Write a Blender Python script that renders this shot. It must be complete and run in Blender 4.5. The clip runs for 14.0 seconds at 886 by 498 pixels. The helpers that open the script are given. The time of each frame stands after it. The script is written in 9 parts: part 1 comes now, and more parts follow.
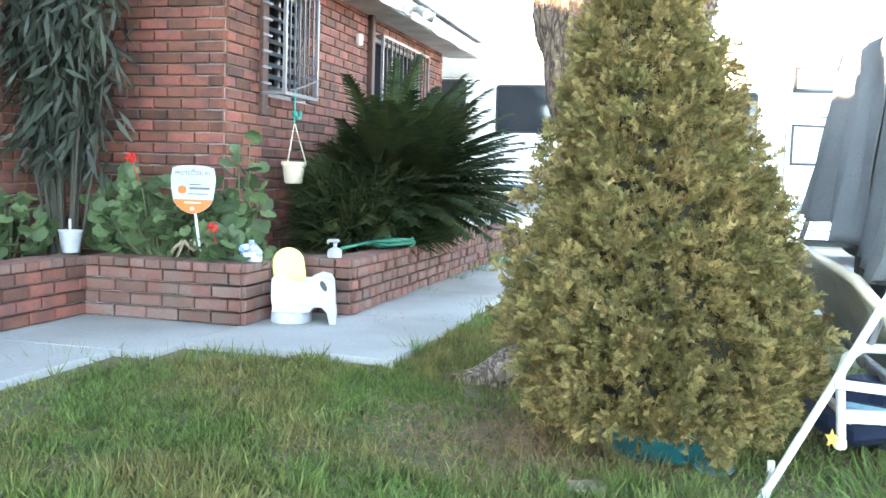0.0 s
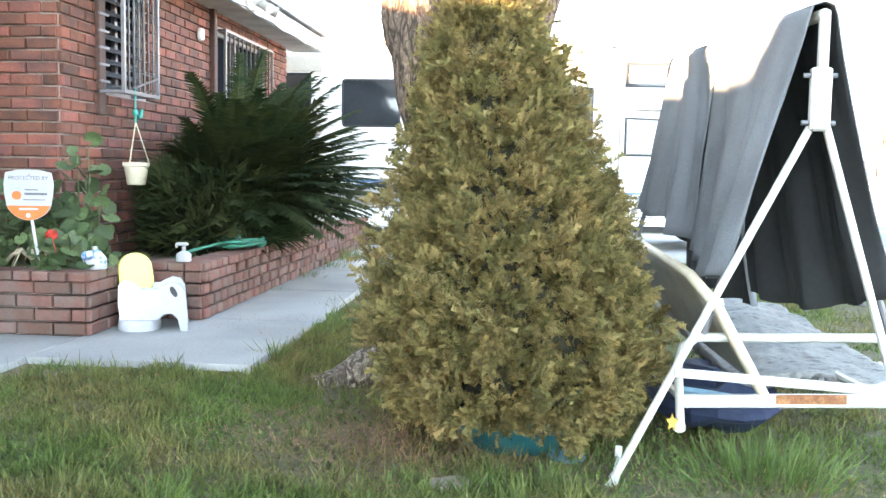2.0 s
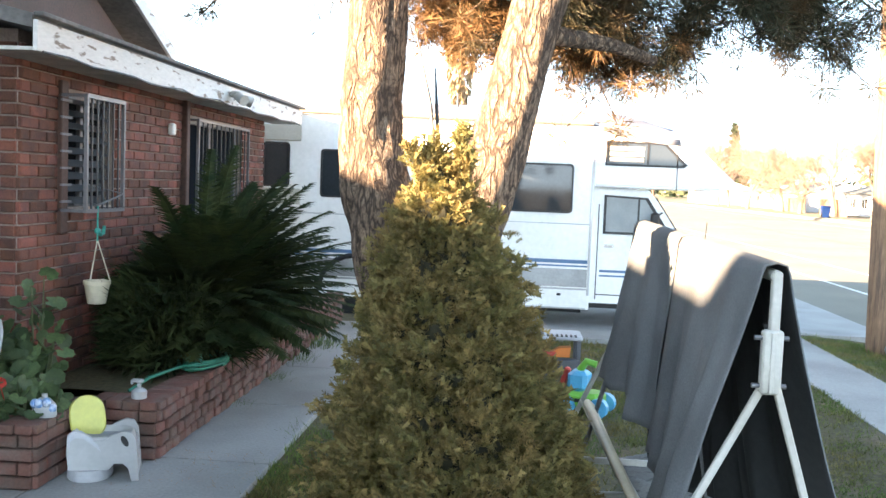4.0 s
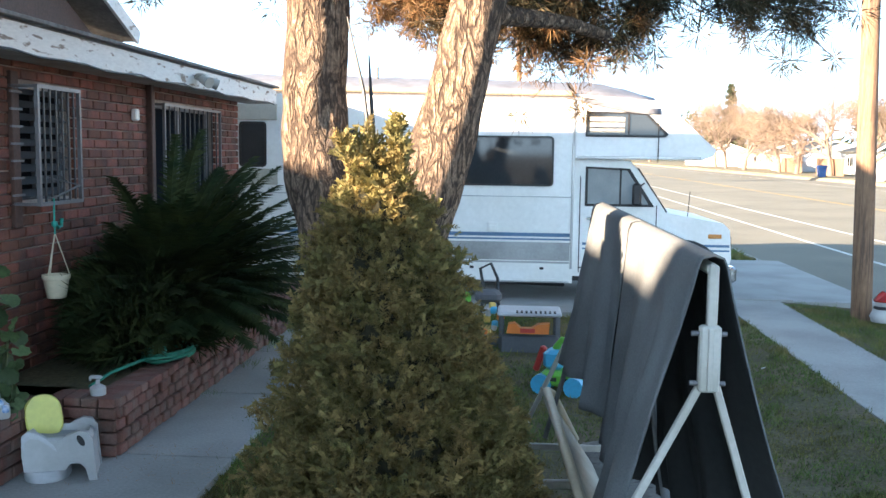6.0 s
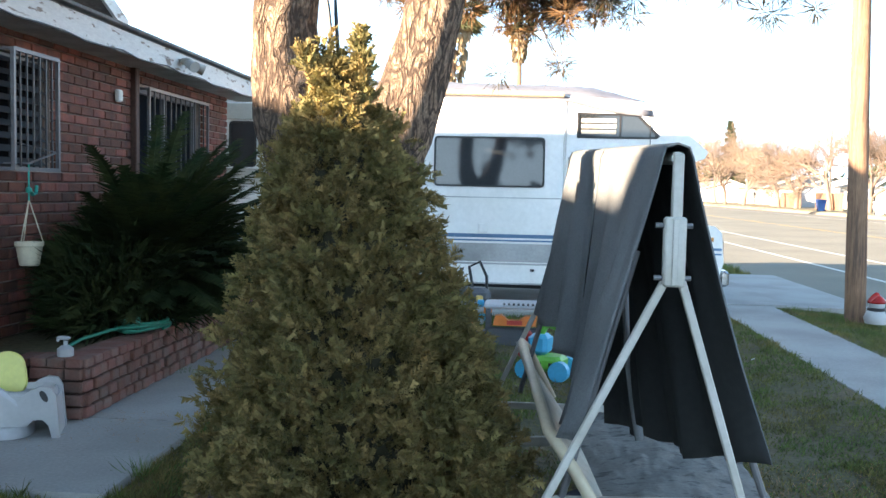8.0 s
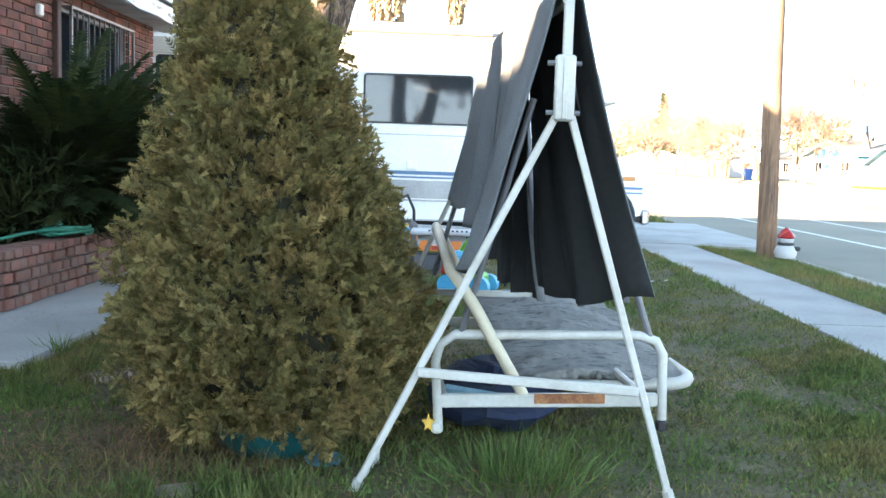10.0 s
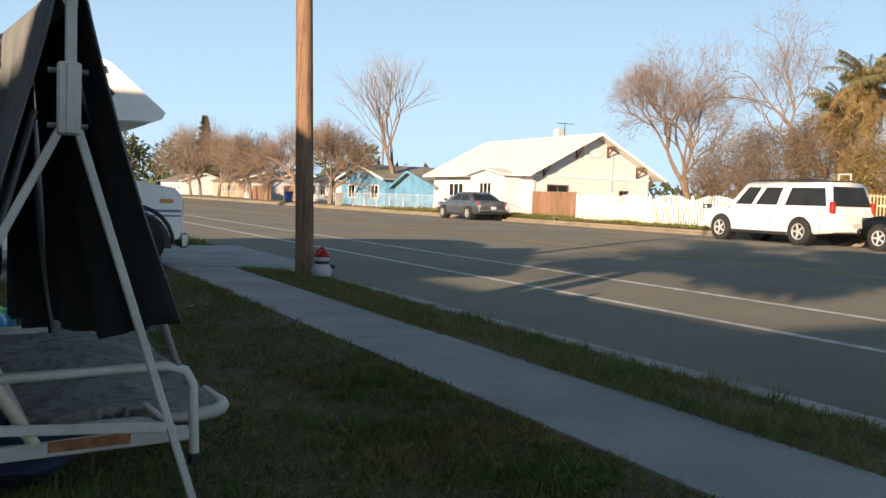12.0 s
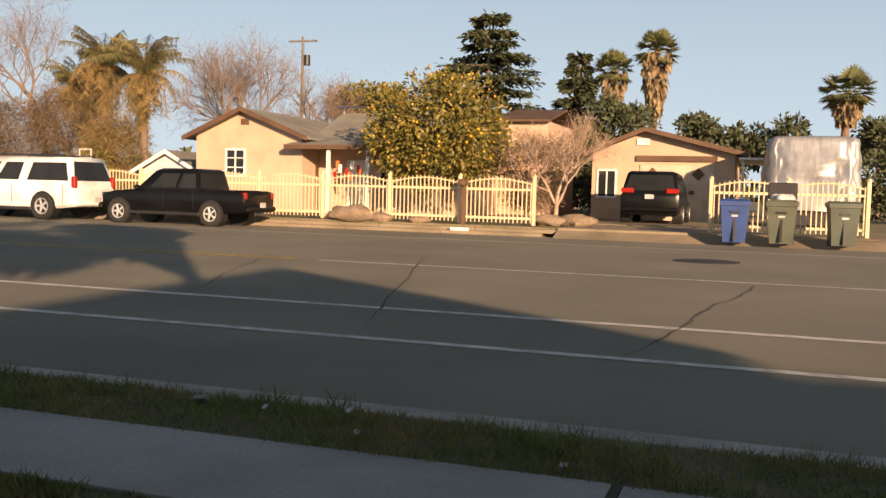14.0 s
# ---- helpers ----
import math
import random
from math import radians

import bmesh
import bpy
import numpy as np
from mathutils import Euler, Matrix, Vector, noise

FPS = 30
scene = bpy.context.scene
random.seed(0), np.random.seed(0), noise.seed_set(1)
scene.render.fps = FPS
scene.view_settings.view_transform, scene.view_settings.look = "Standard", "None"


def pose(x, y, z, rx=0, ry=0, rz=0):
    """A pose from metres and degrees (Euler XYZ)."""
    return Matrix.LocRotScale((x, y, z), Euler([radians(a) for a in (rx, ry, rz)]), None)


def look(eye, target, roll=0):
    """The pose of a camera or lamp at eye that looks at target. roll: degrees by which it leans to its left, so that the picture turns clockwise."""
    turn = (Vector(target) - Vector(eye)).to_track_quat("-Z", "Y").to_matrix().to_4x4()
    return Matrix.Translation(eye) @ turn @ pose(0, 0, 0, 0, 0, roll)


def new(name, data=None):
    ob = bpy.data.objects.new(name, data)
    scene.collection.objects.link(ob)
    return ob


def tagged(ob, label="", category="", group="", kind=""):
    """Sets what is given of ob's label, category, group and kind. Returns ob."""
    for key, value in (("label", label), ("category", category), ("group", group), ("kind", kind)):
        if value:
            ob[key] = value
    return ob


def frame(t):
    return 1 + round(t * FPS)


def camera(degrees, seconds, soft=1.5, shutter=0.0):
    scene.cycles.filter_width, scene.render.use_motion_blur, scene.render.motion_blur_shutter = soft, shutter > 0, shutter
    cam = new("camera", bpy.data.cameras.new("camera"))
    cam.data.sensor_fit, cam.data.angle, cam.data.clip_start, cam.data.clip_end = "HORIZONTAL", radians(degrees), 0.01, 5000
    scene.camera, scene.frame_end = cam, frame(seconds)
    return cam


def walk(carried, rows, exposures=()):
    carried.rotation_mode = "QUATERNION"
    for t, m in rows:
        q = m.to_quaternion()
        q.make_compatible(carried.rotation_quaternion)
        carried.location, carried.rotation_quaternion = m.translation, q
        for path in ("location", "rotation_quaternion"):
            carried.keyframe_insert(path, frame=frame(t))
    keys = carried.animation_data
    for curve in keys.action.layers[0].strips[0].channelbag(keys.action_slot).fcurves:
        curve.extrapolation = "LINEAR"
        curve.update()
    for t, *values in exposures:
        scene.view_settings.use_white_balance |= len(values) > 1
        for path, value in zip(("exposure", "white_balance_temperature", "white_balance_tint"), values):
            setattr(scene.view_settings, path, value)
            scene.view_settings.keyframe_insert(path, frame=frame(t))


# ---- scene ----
cam = camera(51.3, 14.0)
PATH = [
    (0, (0.963, 0.729, 0.862), (0.456, 2.657, 0.706), 1.8),
    (0.5, (1.001, 0.664, 0.859), (0.57, 2.608, 0.667), 3.0),
    (1, (1.004, 0.633, 0.897), (0.777, 2.61, 0.696), 2.1),
    (1.5, (0.957, 0.643, 0.895), (0.769, 2.627, 0.72), 1.9),
    (2, (0.933, 0.676, 0.921), (0.752, 2.66, 0.75), 1.0),
    (2.5, (0.943, 0.718, 0.935), (0.768, 2.702, 0.747), 1.5),
    (3, (0.99, 0.804, 1.253), (0.827, 2.79, 1.075), 1.7),
    (3.2, (1.001, 0.811, 1.404), (0.858, 2.802, 1.276), 2.8),
    (5.3, (1.199, 0.956, 1.766), (1.006, 2.938, 1.584), 1.1),
    (5.5, (1.227, 0.972, 1.771), (1.049, 2.955, 1.582), 1.6),
    (6, (1.269, 0.989, 1.764), (1.113, 2.972, 1.557), 0.7),
    (6.5, (1.3, 1.022, 1.769), (1.131, 3.006, 1.581), 0.9),
    (7, (1.334, 1.083, 1.75), (1.128, 3.067, 1.608), 0.8),
    (7.5, (1.351, 1.091, 1.594), (1.167, 3.077, 1.438), 0.5),
    (7.7, (1.371, 1.087, 1.483), (1.199, 3.075, 1.356), 0.8),
    (10, (1.522, 0.879, 0.933), (1.503, 2.870, 0.742), 1.9),
    (10.5, (1.534, 0.878, 0.941), (1.758, 2.855, 0.745), 1.4),
    (11, (1.547, 0.913, 0.929), (1.985, 2.859, 0.793), 1.9),
    (11.5, (1.587, 0.935, 0.93), (2.263, 2.812, 0.786), 1.8),
    (12, (1.615, 0.990, 0.926), (2.524, 2.768, 0.816), 1.9),
    (12.5, (1.586, 0.873, 0.955), (2.739, 2.504, 0.848), 1.7),
    (13, (1.448, 0.659, 0.982), (2.918, 2.012, 0.893), 1.4),
    (13.5, (1.293, 0.474, 1.012), (2.997, 1.517, 0.911), 0.9),
    (14, (1.154, 0.372, 1.042), (3.045, 1.01, 0.917), 1.5),
]
walk(cam, [(t, look(eye, target, roll)) for t, eye, target, roll in PATH],
     exposures=[(0, 5.4, 6500, 5), (1, 5.32, 6800, 7), (2.5, 5.15, 7000, 10), (3.2, 4.65, 7000, 10), (5.3, 3.1, 5850, 4), (7.7, 3.1, 5850, 4), (9.8, 4.1, 6350, 6),
                (10.5, 3.65, 6250, 6), (11, 2.93, 6250, 6), (11.5, 1.97, 6200, 6), (12, 1.22, 6300, 6), (12.5, 1.0, 6450, 7), (13.2, 1.0, 6950, 11), (14, 1.0, 7600, 15)])


# ---------- world and sun ----------
SUN_AZ = 36.7      # heading of the light on the ground, degrees from +x to +y
SUN_EL = 12.5
world = bpy.data.worlds.new("sky")
scene.world = world
world.use_nodes = True
wn = world.node_tree.nodes
sky = wn.new("ShaderNodeTexSky")
sky.sky_type = 'NISHITA'
sky.sun_disc = False
sky.sun_elevation = radians(SUN_EL)
sky.sun_rotation = radians(270.0 - SUN_AZ)
sky.air_density, sky.dust_density, sky.ozone_density = 1.0, 0.6, 2.0
haze = wn.new("ShaderNodeMix")
haze.data_type = 'RGBA'
# pale haze that thickens towards the horizon
tex = wn.new("ShaderNodeTexCoord")
sep = wn.new("ShaderNodeSeparateXYZ")
band = wn.new("ShaderNodeMapRange")
band.inputs["From Max"].default_value = 0.6
band.inputs["To Min"].default_value, band.inputs["To Max"].default_value = 0.85, 0.04
# the haze is brighter towards the low sun
aim = wn.new("ShaderNodeVectorMath")
aim.operation = 'DOT_PRODUCT'
aim.inputs[1].default_value = (-math.cos(radians(SUN_AZ)), -math.sin(radians(SUN_AZ)), 0)
glow = wn.new("ShaderNodeMapRange")
glow.interpolation_type = 'SMOOTHSTEP'
glow.inputs["From Min"].default_value, glow.inputs["From Max"].default_value = -0.5, 1.0
tint = wn.new("ShaderNodeMix")
tint.data_type = 'RGBA'
tint.inputs[6].default_value, tint.inputs[7].default_value = (9.4, 12.6, 16.4, 1), (22.5, 27.0, 31.0, 1)
world.node_tree.links.new(tex.outputs["Generated"], aim.inputs[0])
world.node_tree.links.new(aim.outputs["Value"], glow.inputs["Value"])
world.node_tree.links.new(glow.outputs["Result"], tint.inputs[0])
world.node_tree.links.new(tint.outputs[2], haze.inputs[7])
world.node_tree.links.new(tex.outputs["Generated"], sep.inputs[0])
world.node_tree.links.new(sep.outputs["Z"], band.inputs["Value"])
world.node_tree.links.new(band.outputs["Result"], haze.inputs[0])
world.node_tree.links.new(sky.outputs[0], haze.inputs[6])
world.node_tree.links.new(haze.outputs[2], wn["Background"].inputs[0])
wn["Background"].inputs[1].default_value = 0.033
sun = new("sun", bpy.data.lights.new("sun", "SUN"))
sun.data.energy = 5.0
sun.data.angle = radians(0.6)
sun.data.color = (1.0, 0.71, 0.47)
_d = Vector((math.cos(radians(SUN_AZ)) * math.cos(radians(SUN_EL)), math.sin(radians(SUN_AZ)) * math.cos(radians(SUN_EL)), -math.sin(radians(SUN_EL))))
sun.rotation_euler = _d.to_track_quat("-Z", "Y").to_euler()
sun.location = (-30, -25, 20)


# ---------- materials ----------
def surface(name, color, rough=0.7, metal=0.0, color2=None, big=1.5, small=40.0, var=0.25, bump=0.15, mixlow=0.4, mixhigh=0.65,
            rnd=0.0, island=0.0, leaf=0.0, clear=0.0, coat=0.0, stretch=(1, 1, 1)):
    m = bpy.data.materials.new(name)
    m.use_nodes = True
    t = m.node_tree
    n, l = t.nodes, t.links
    p = n["Principled BSDF"]
    geo = n.new("ShaderNodeNewGeometry")
    mp = n.new("ShaderNodeMapping")
    mp.inputs["Scale"].default_value = stretch
    l.new(geo.outputs["Position"], mp.inputs[0])
    nb = n.new("ShaderNodeTexNoise")
    nb.inputs["Scale"].default_value = big
    nb.inputs["Detail"].default_value = 5
    l.new(mp.outputs[0], nb.inputs["Vector"])
    ns = n.new("ShaderNodeTexNoise")
    ns.inputs["Scale"].default_value = small
    ns.inputs["Detail"].default_value = 4
    l.new(mp.outputs[0], ns.inputs["Vector"])
    c2 = color2 if color2 else tuple(c * 0.72 for c in color)
    rm = n.new("ShaderNodeMapRange")
    rm.inputs["From Min"].default_value, rm.inputs["From Max"].default_value = mixlow, mixhigh
    l.new(nb.outputs["Fac"], rm.inputs["Value"])
    mx = n.new("ShaderNodeMix")
    mx.data_type = 'RGBA'
    mx.inputs[6].default_value, mx.inputs[7].default_value = (*color, 1), (*c2, 1)
    l.new(rm.outputs["Result"], mx.inputs[0])
    hs = n.new("ShaderNodeHueSaturation")
    l.new(mx.outputs[2], hs.inputs["Color"])
    vr = n.new("ShaderNodeMapRange")
    vr.inputs["From Min"].default_value, vr.inputs["From Max"].default_value = 0.25, 0.75
    vr.inputs["To Min"].default_value, vr.inputs["To Max"].default_value = 1 - var, 1 + var
    l.new(ns.outputs["Fac"], vr.inputs["Value"])
    val = vr.outputs["Result"]
    for amount, node, socket in ((rnd, "ShaderNodeObjectInfo", "Random"), (island, "ShaderNodeNewGeometry", "Random Per Island")):
        if amount:
            oi = n.new(node)
            r2 = n.new("ShaderNodeMapRange")
            r2.inputs["To Min"].default_value, r2.inputs["To Max"].default_value = 1 - amount, 1 + amount
            l.new(oi.outputs[socket], r2.inputs["Value"])
            mu = n.new("ShaderNodeMath")
            mu.operation = 'MULTIPLY'
            l.new(val, mu.inputs[0])
            l.new(r2.outputs["Result"], mu.inputs[1])
            val = mu.outputs[0]
            r3 = n.new("ShaderNodeMapRange")
            r3.inputs["To Min"].default_value, r3.inputs["To Max"].default_value = 0.5 + amount * 0.02, 0.5 - amount * 0.02
            l.new(oi.outputs[socket], r3.inputs["Value"])
            l.new(r3.outputs["Result"], hs.inputs["Hue"])
    l.new(val, hs.inputs["Value"])
    l.new(hs.outputs[0], p.inputs["Base Color"])
    p.inputs["Roughness"].default_value, p.inputs["Metallic"].default_value = rough, metal
    p.inputs["Coat Weight"].default_value = coat
    if bump:
        b = n.new("ShaderNodeBump")
        b.inputs["Strength"].default_value, b.inputs["Distance"].default_value = bump, 0.01
        l.new(ns.outputs["Fac"], b.inputs["Height"])
        l.new(b.outputs[0], p.inputs["Normal"])
    if leaf:
        tr = n.new("ShaderNodeBsdfTranslucent")
        l.new(hs.outputs[0], tr.inputs["Color"])
        ms = n.new("ShaderNodeMixShader")
        ms.inputs[0].default_value = leaf
        l.new(p.outputs[0], ms.inputs[1])
        l.new(tr.outputs[0], ms.inputs[2])
        l.new(ms.outputs[0], n["Material Output"].inputs["Surface"])
    return m


def glass(name, color=(0.03, 0.035, 0.04), rough=0.05):
    """Dark tinted pane."""
    m = surface(name, color, rough=rough, var=0.1, bump=0.0)
    m.node_tree.nodes["Principled BSDF"].inputs["IOR"].default_value = 1.5
    return m


# ---------- mesh building ----------
class MB:
    """Collects vertices and faces of one mesh."""

    def __init__(self):
        self.v, self.f, self.m, self.mi = [], [], [], 0

    def add(self, vs, fs):
        o = len(self.v)
        self.v.extend(tuple(p) for p in vs)
        self.f.extend(tuple(i + o for i in f) for f in fs)
        self.m.extend([self.mi] * len(fs))
        return self

    def loft(self, loops, caps=True, closed=True):
        n = len(loops[0])
        vs = [p for lp in loops for p in lp]
        fs = []
        for a in range(len(loops) - 1):
            for i in range(n if closed else n - 1):
                j = (i + 1) % n
                fs.append((a * n + i, a * n + j, (a + 1) * n + j, (a + 1) * n + i))
        if caps and closed:
            fs.append(tuple(range(n - 1, -1, -1)))
            fs.append(tuple((len(loops) - 1) * n + i for i in range(n)))
        return self.add(vs, fs)

    def box(self, c, s, rz=0.0, b=0.0, mat=None):
        """A box at centre c of size s, turned rz degrees, with edges chamfered by b."""
        hx, hy, hz = s[0] / 2, s[1] / 2, s[2] / 2
        r = mat if mat else Matrix.Rotation(radians(rz), 3, 'Z')
        if b > 0:
            def ring(z, k):
                x, y, e = hx - k, hy - k, b
                return [(x - e, -y, z), (x, -y + e, z), (x, y - e, z), (x - e, y, z), (-x + e, y, z), (-x, y - e, z), (-x, -y + e, z), (-x + e, -y, z)]
            loops = [ring(-hz, b), ring(-hz + b, 0), ring(hz - b, 0), ring(hz, b)]
        else:
            loops = [[(hx, -hy, z), (hx, hy, z), (-hx, hy, z), (-hx, -hy, z)] for z in (-hz, hz)]
        c = Vector(c)
        return self.loft([[c + r @ Vector(p) for p in lp] for lp in loops])

    def prism(self, pts, a, z0, z1):
        """A flat outline pts, swept along an axis a ('x', 'y' or 'z') from z0 to z1."""
        def at(p, w):
            return {'x': (w, p[0], p[1]), 'y': (p[0], w, p[1]), 'z': (p[0], p[1], w)}[a]
        return self.loft([[at(p, z0) for p in pts], [at(p, z1) for p in pts]])

    def tube(self, pts, r, n=8, caps=True):
        """A round bar along pts; r is one radius or a list."""
        pts = [Vector(p) for p in pts]
        rs = r if isinstance(r, (list, tuple)) else [r] * len(pts)
        loops, up = [], None
        for i, p in enumerate(pts):
            d = (pts[min(i + 1, len(pts) - 1)] - pts[max(i - 1, 0)]).normalized()
            if up is None:
                up = d.orthogonal().normalized()
            up = (up - d * up.dot(d)).normalized()
            w = d.cross(up)
            loops.append([p + (up * math.cos(2 * math.pi * k / n) + w * math.sin(2 * math.pi * k / n)) * rs[i] for k in range(n)])
        return self.loft(loops, caps)

    def lathe(self, prof, c=(0, 0, 0), n=20, sx=1.0, sy=1.0, caps=True):
        """prof: (radius, z) from below to above."""
        loops = [[(c[0] + r * sx * math.cos(2 * math.pi * k / n), c[1] + r * sy * math.sin(2 * math.pi * k / n), c[2] + z) for k in range(n)] for r, z in prof]
        return self.loft(loops, caps)

    def ball(self, c, r, n=12, m=8, sq=(1, 1, 1)):
        prof = [(max(1e-4, math.sin(math.pi * i / m)), -math.cos(math.pi * i / m)) for i in range(m + 1)]
        loops = [[(c[0] + r * sq[0] * a * math.cos(2 * math.pi * k / n), c[1] + r * sq[1] * a * math.sin(2 * math.pi * k / n), c[2] + r * sq[2] * z) for k in range(n)] for a, z in prof]
        return self.loft(loops)

    def moved(self, m):
        self.v = [tuple(m @ Vector(p)) for p in self.v]
        return self

    def mesh(self, name, mats, smooth=None):
        me = bpy.data.meshes.new(name)
        me.from_pydata(self.v, [], self.f)
        for mt in (mats if isinstance(mats, (list, tuple)) else [mats]):
            me.materials.append(mt)
        me.polygons.foreach_set("material_index", self.m)
        if smooth is not None:
            me.polygons.foreach_set("use_smooth", [True] * len(self.f))
            me.set_sharp_from_angle(angle=radians(smooth))
        me.update()
        return me


def array_mesh(name, verts, faces, mat, smooth=False):
    """A mesh from numpy arrays; faces (n, 3) or (n, 4)."""
    me = bpy.data.meshes.new(name)
    k = faces.shape[1]
    me.vertices.add(len(verts))
    me.vertices.foreach_set("co", np.ascontiguousarray(verts, dtype=np.float32).ravel())
    me.loops.add(faces.size)
    me.loops.foreach_set("vertex_index", np.ascontiguousarray(faces, dtype=np.int32).ravel())
    me.polygons.add(len(faces))
    me.polygons.foreach_set("loop_start", np.arange(0, faces.size, k, dtype=np.int32))
    if smooth:
        me.polygons.foreach_set("use_smooth", np.ones(len(faces), dtype=bool))
    me.materials.append(mat)
    me.update()
    me.validate()
    return me


def scatter(proto_v, proto_f, mats):
    """Copies of a prototype (verts, faces) under many 4x4 matrices (numpy), as one pair of arrays."""
    pv = np.c_[proto_v, np.ones(len(proto_v))]
    out = np.einsum('nij,vj->nvi', mats, pv)[:, :, :3].reshape(-1, 3)
    fs = (proto_f[None] + (np.arange(len(mats)) * len(proto_v))[:, None, None]).reshape(-1, proto_f.shape[1])
    return out, fs


def frames_to(dirs, ups, pos, scale):
    """Matrices whose local y runs along dirs and z near ups."""
    y = dirs / np.linalg.norm(dirs, axis=1, keepdims=True)
    x = np.cross(y, ups)
    x /= np.maximum(np.linalg.norm(x, axis=1, keepdims=True), 1e-6)
    z = np.cross(x, y)
    m = np.zeros((len(pos), 4, 4))
    s = scale if np.ndim(scale) == 2 else np.repeat(np.asarray(scale)[:, None], 3, 1)
    m[:, :3, 0], m[:, :3, 1], m[:, :3, 2] = x * s[:, :1], y * s[:, 1:2], z * s[:, 2:3]
    m[:, :3, 3] = pos
    m[:, 3, 3] = 1
    return m


def thing(name, label, category, at=(0, 0, 0), rz=0.0, group="", kind=""):
    """An Empty at a thing's base, which parents its parts."""
    ob = new(name)
    ob.empty_display_size = 0.1
    ob.matrix_basis = pose(*at, 0, 0, rz)
    return tagged(ob, label, category, group, kind)


def part(name, mb, mat, parent, label="", smooth=None):
    """Links a mesh as one object under a thing or a part."""
    me = mb if isinstance(mb, bpy.types.Mesh) else mb.mesh(name, mat, smooth)
    ob = new(name, me)
    ob.parent = parent
    return tagged(ob, label)


def solid(name, mb, mat, label="", category="", kind="", group="", smooth=None, at=None):
    """A thing or piece of the setting that is one mesh."""
    me = mb if isinstance(mb, bpy.types.Mesh) else mb.mesh(name, mat, smooth)
    ob = new(name, me)
    if at:
        ob.location = at
    return tagged(ob, label, category, group, kind)


rng = np.random.default_rng(7)
R = random.Random(11)

M_concrete = surface("concrete", (0.335, 0.335, 0.325), 0.85, color2=(0.26, 0.258, 0.248), big=1.2, small=55, var=0.12, bump=0.25)
M_kerb = surface("kerb_concrete", (0.36, 0.35, 0.33), 0.9, color2=(0.24, 0.23, 0.21), big=2.5, small=40, var=0.2, bump=0.3)
M_asphalt = surface("asphalt", (0.192, 0.182, 0.143), 0.9, color2=(0.15, 0.142, 0.113), big=0.35, small=120, var=0.3, bump=0.3)
M_paint = surface("road_paint", (0.62, 0.62, 0.58), 0.7, color2=(0.38, 0.37, 0.35), big=6, small=60, var=0.2, bump=0.1)
M_yellow = surface("yellow_road_paint", (0.55, 0.36, 0.07), 0.7, color2=(0.3, 0.22, 0.08), big=6, small=60, var=0.2, bump=0.1)
M_soil = surface("lawn_soil", (0.085, 0.078, 0.036), 0.95, color2=(0.13, 0.098, 0.055), big=1.4, small=30, var=0.4, bump=0.8)
M_lot = surface("dry_ground", (0.2, 0.16, 0.11), 0.95, color2=(0.11, 0.12, 0.05), big=0.5, small=14, var=0.35, bump=0.6)
M_brick = surface("brick", (0.185, 0.068, 0.042), 0.85, color2=(0.1, 0.043, 0.034), big=7, small=90, var=0.25, bump=0.4, rnd=0.45)
M_brick_far = surface("brick_far", (0.175, 0.065, 0.042), 0.85, color2=(0.1, 0.043, 0.034), big=7, small=90, var=0.25, bump=0.4, island=0.4)
M_mortar = surface("mortar", (0.33, 0.27, 0.235), 0.95, color2=(0.21, 0.165, 0.14), big=4, small=80, var=0.2, bump=0.5)
M_pbrick = surface("planter_brick", (0.15, 0.067, 0.05), 0.9, color2=(0.145, 0.096, 0.078), big=8, small=70, var=0.16, bump=0.35, rnd=0.28)
M_white = surface("white_paint", (0.78, 0.77, 0.74), 0.55, color2=(0.66, 0.65, 0.61), big=2, small=30, var=0.08, bump=0.06)
M_rv = surface("rv_white", (0.87, 0.86, 0.84), 0.35, color2=(0.8, 0.785, 0.75), big=1.2, small=20, var=0.05, bump=0.02)
M_rv_trim = surface("rv_trim_metal", (0.5, 0.5, 0.5), 0.35, metal=0.7, var=0.1, bump=0.03)
M_blue = surface("rv_blue_stripe", (0.1, 0.19, 0.33), 0.4, var=0.1, bump=0.02)
M_beige = surface("beige_panel", (0.5, 0.47, 0.4), 0.5, var=0.08, bump=0.03)
M_dark = surface("black_plastic", (0.018, 0.018, 0.02), 0.5, var=0.2, bump=0.05)
M_rubber = surface("tyre_rubber", (0.02, 0.02, 0.02), 0.85, var=0.2, bump=0.2)
M_chrome = surface("chrome", (0.6, 0.6, 0.6), 0.2, metal=1.0, var=0.05, bump=0.0)
M_pane = glass("dark_pane")
M_steel = surface("painted_steel", (0.48, 0.47, 0.435), 0.45, color2=(0.38, 0.365, 0.32), big=6, small=60, var=0.08, bump=0.05)
M_bars = surface("window_bars", (0.16, 0.16, 0.17), 0.45, metal=0.3, var=0.1, bump=0.05)
M_darkbar = surface("dark_window_bar", (0.06, 0.06, 0.065), 0.5, metal=0.2, var=0.1, bump=0.05)
M_rust = surface("rust", (0.22, 0.09, 0.04), 0.9, color2=(0.35, 0.16, 0.07), big=20, small=120, var=0.3, bump=0.4)
M_cloth = surface("grey_cloth", (0.155, 0.165, 0.175), 0.95, color2=(0.115, 0.122, 0.128), big=3, small=160, var=0.18, bump=0.2)

# shade under the hung cloth, put into the colour of its inner face
M_undershade = surface("cloth_under_shade", (0.024, 0.026, 0.028), 0.95, var=0.2, bump=0.15)


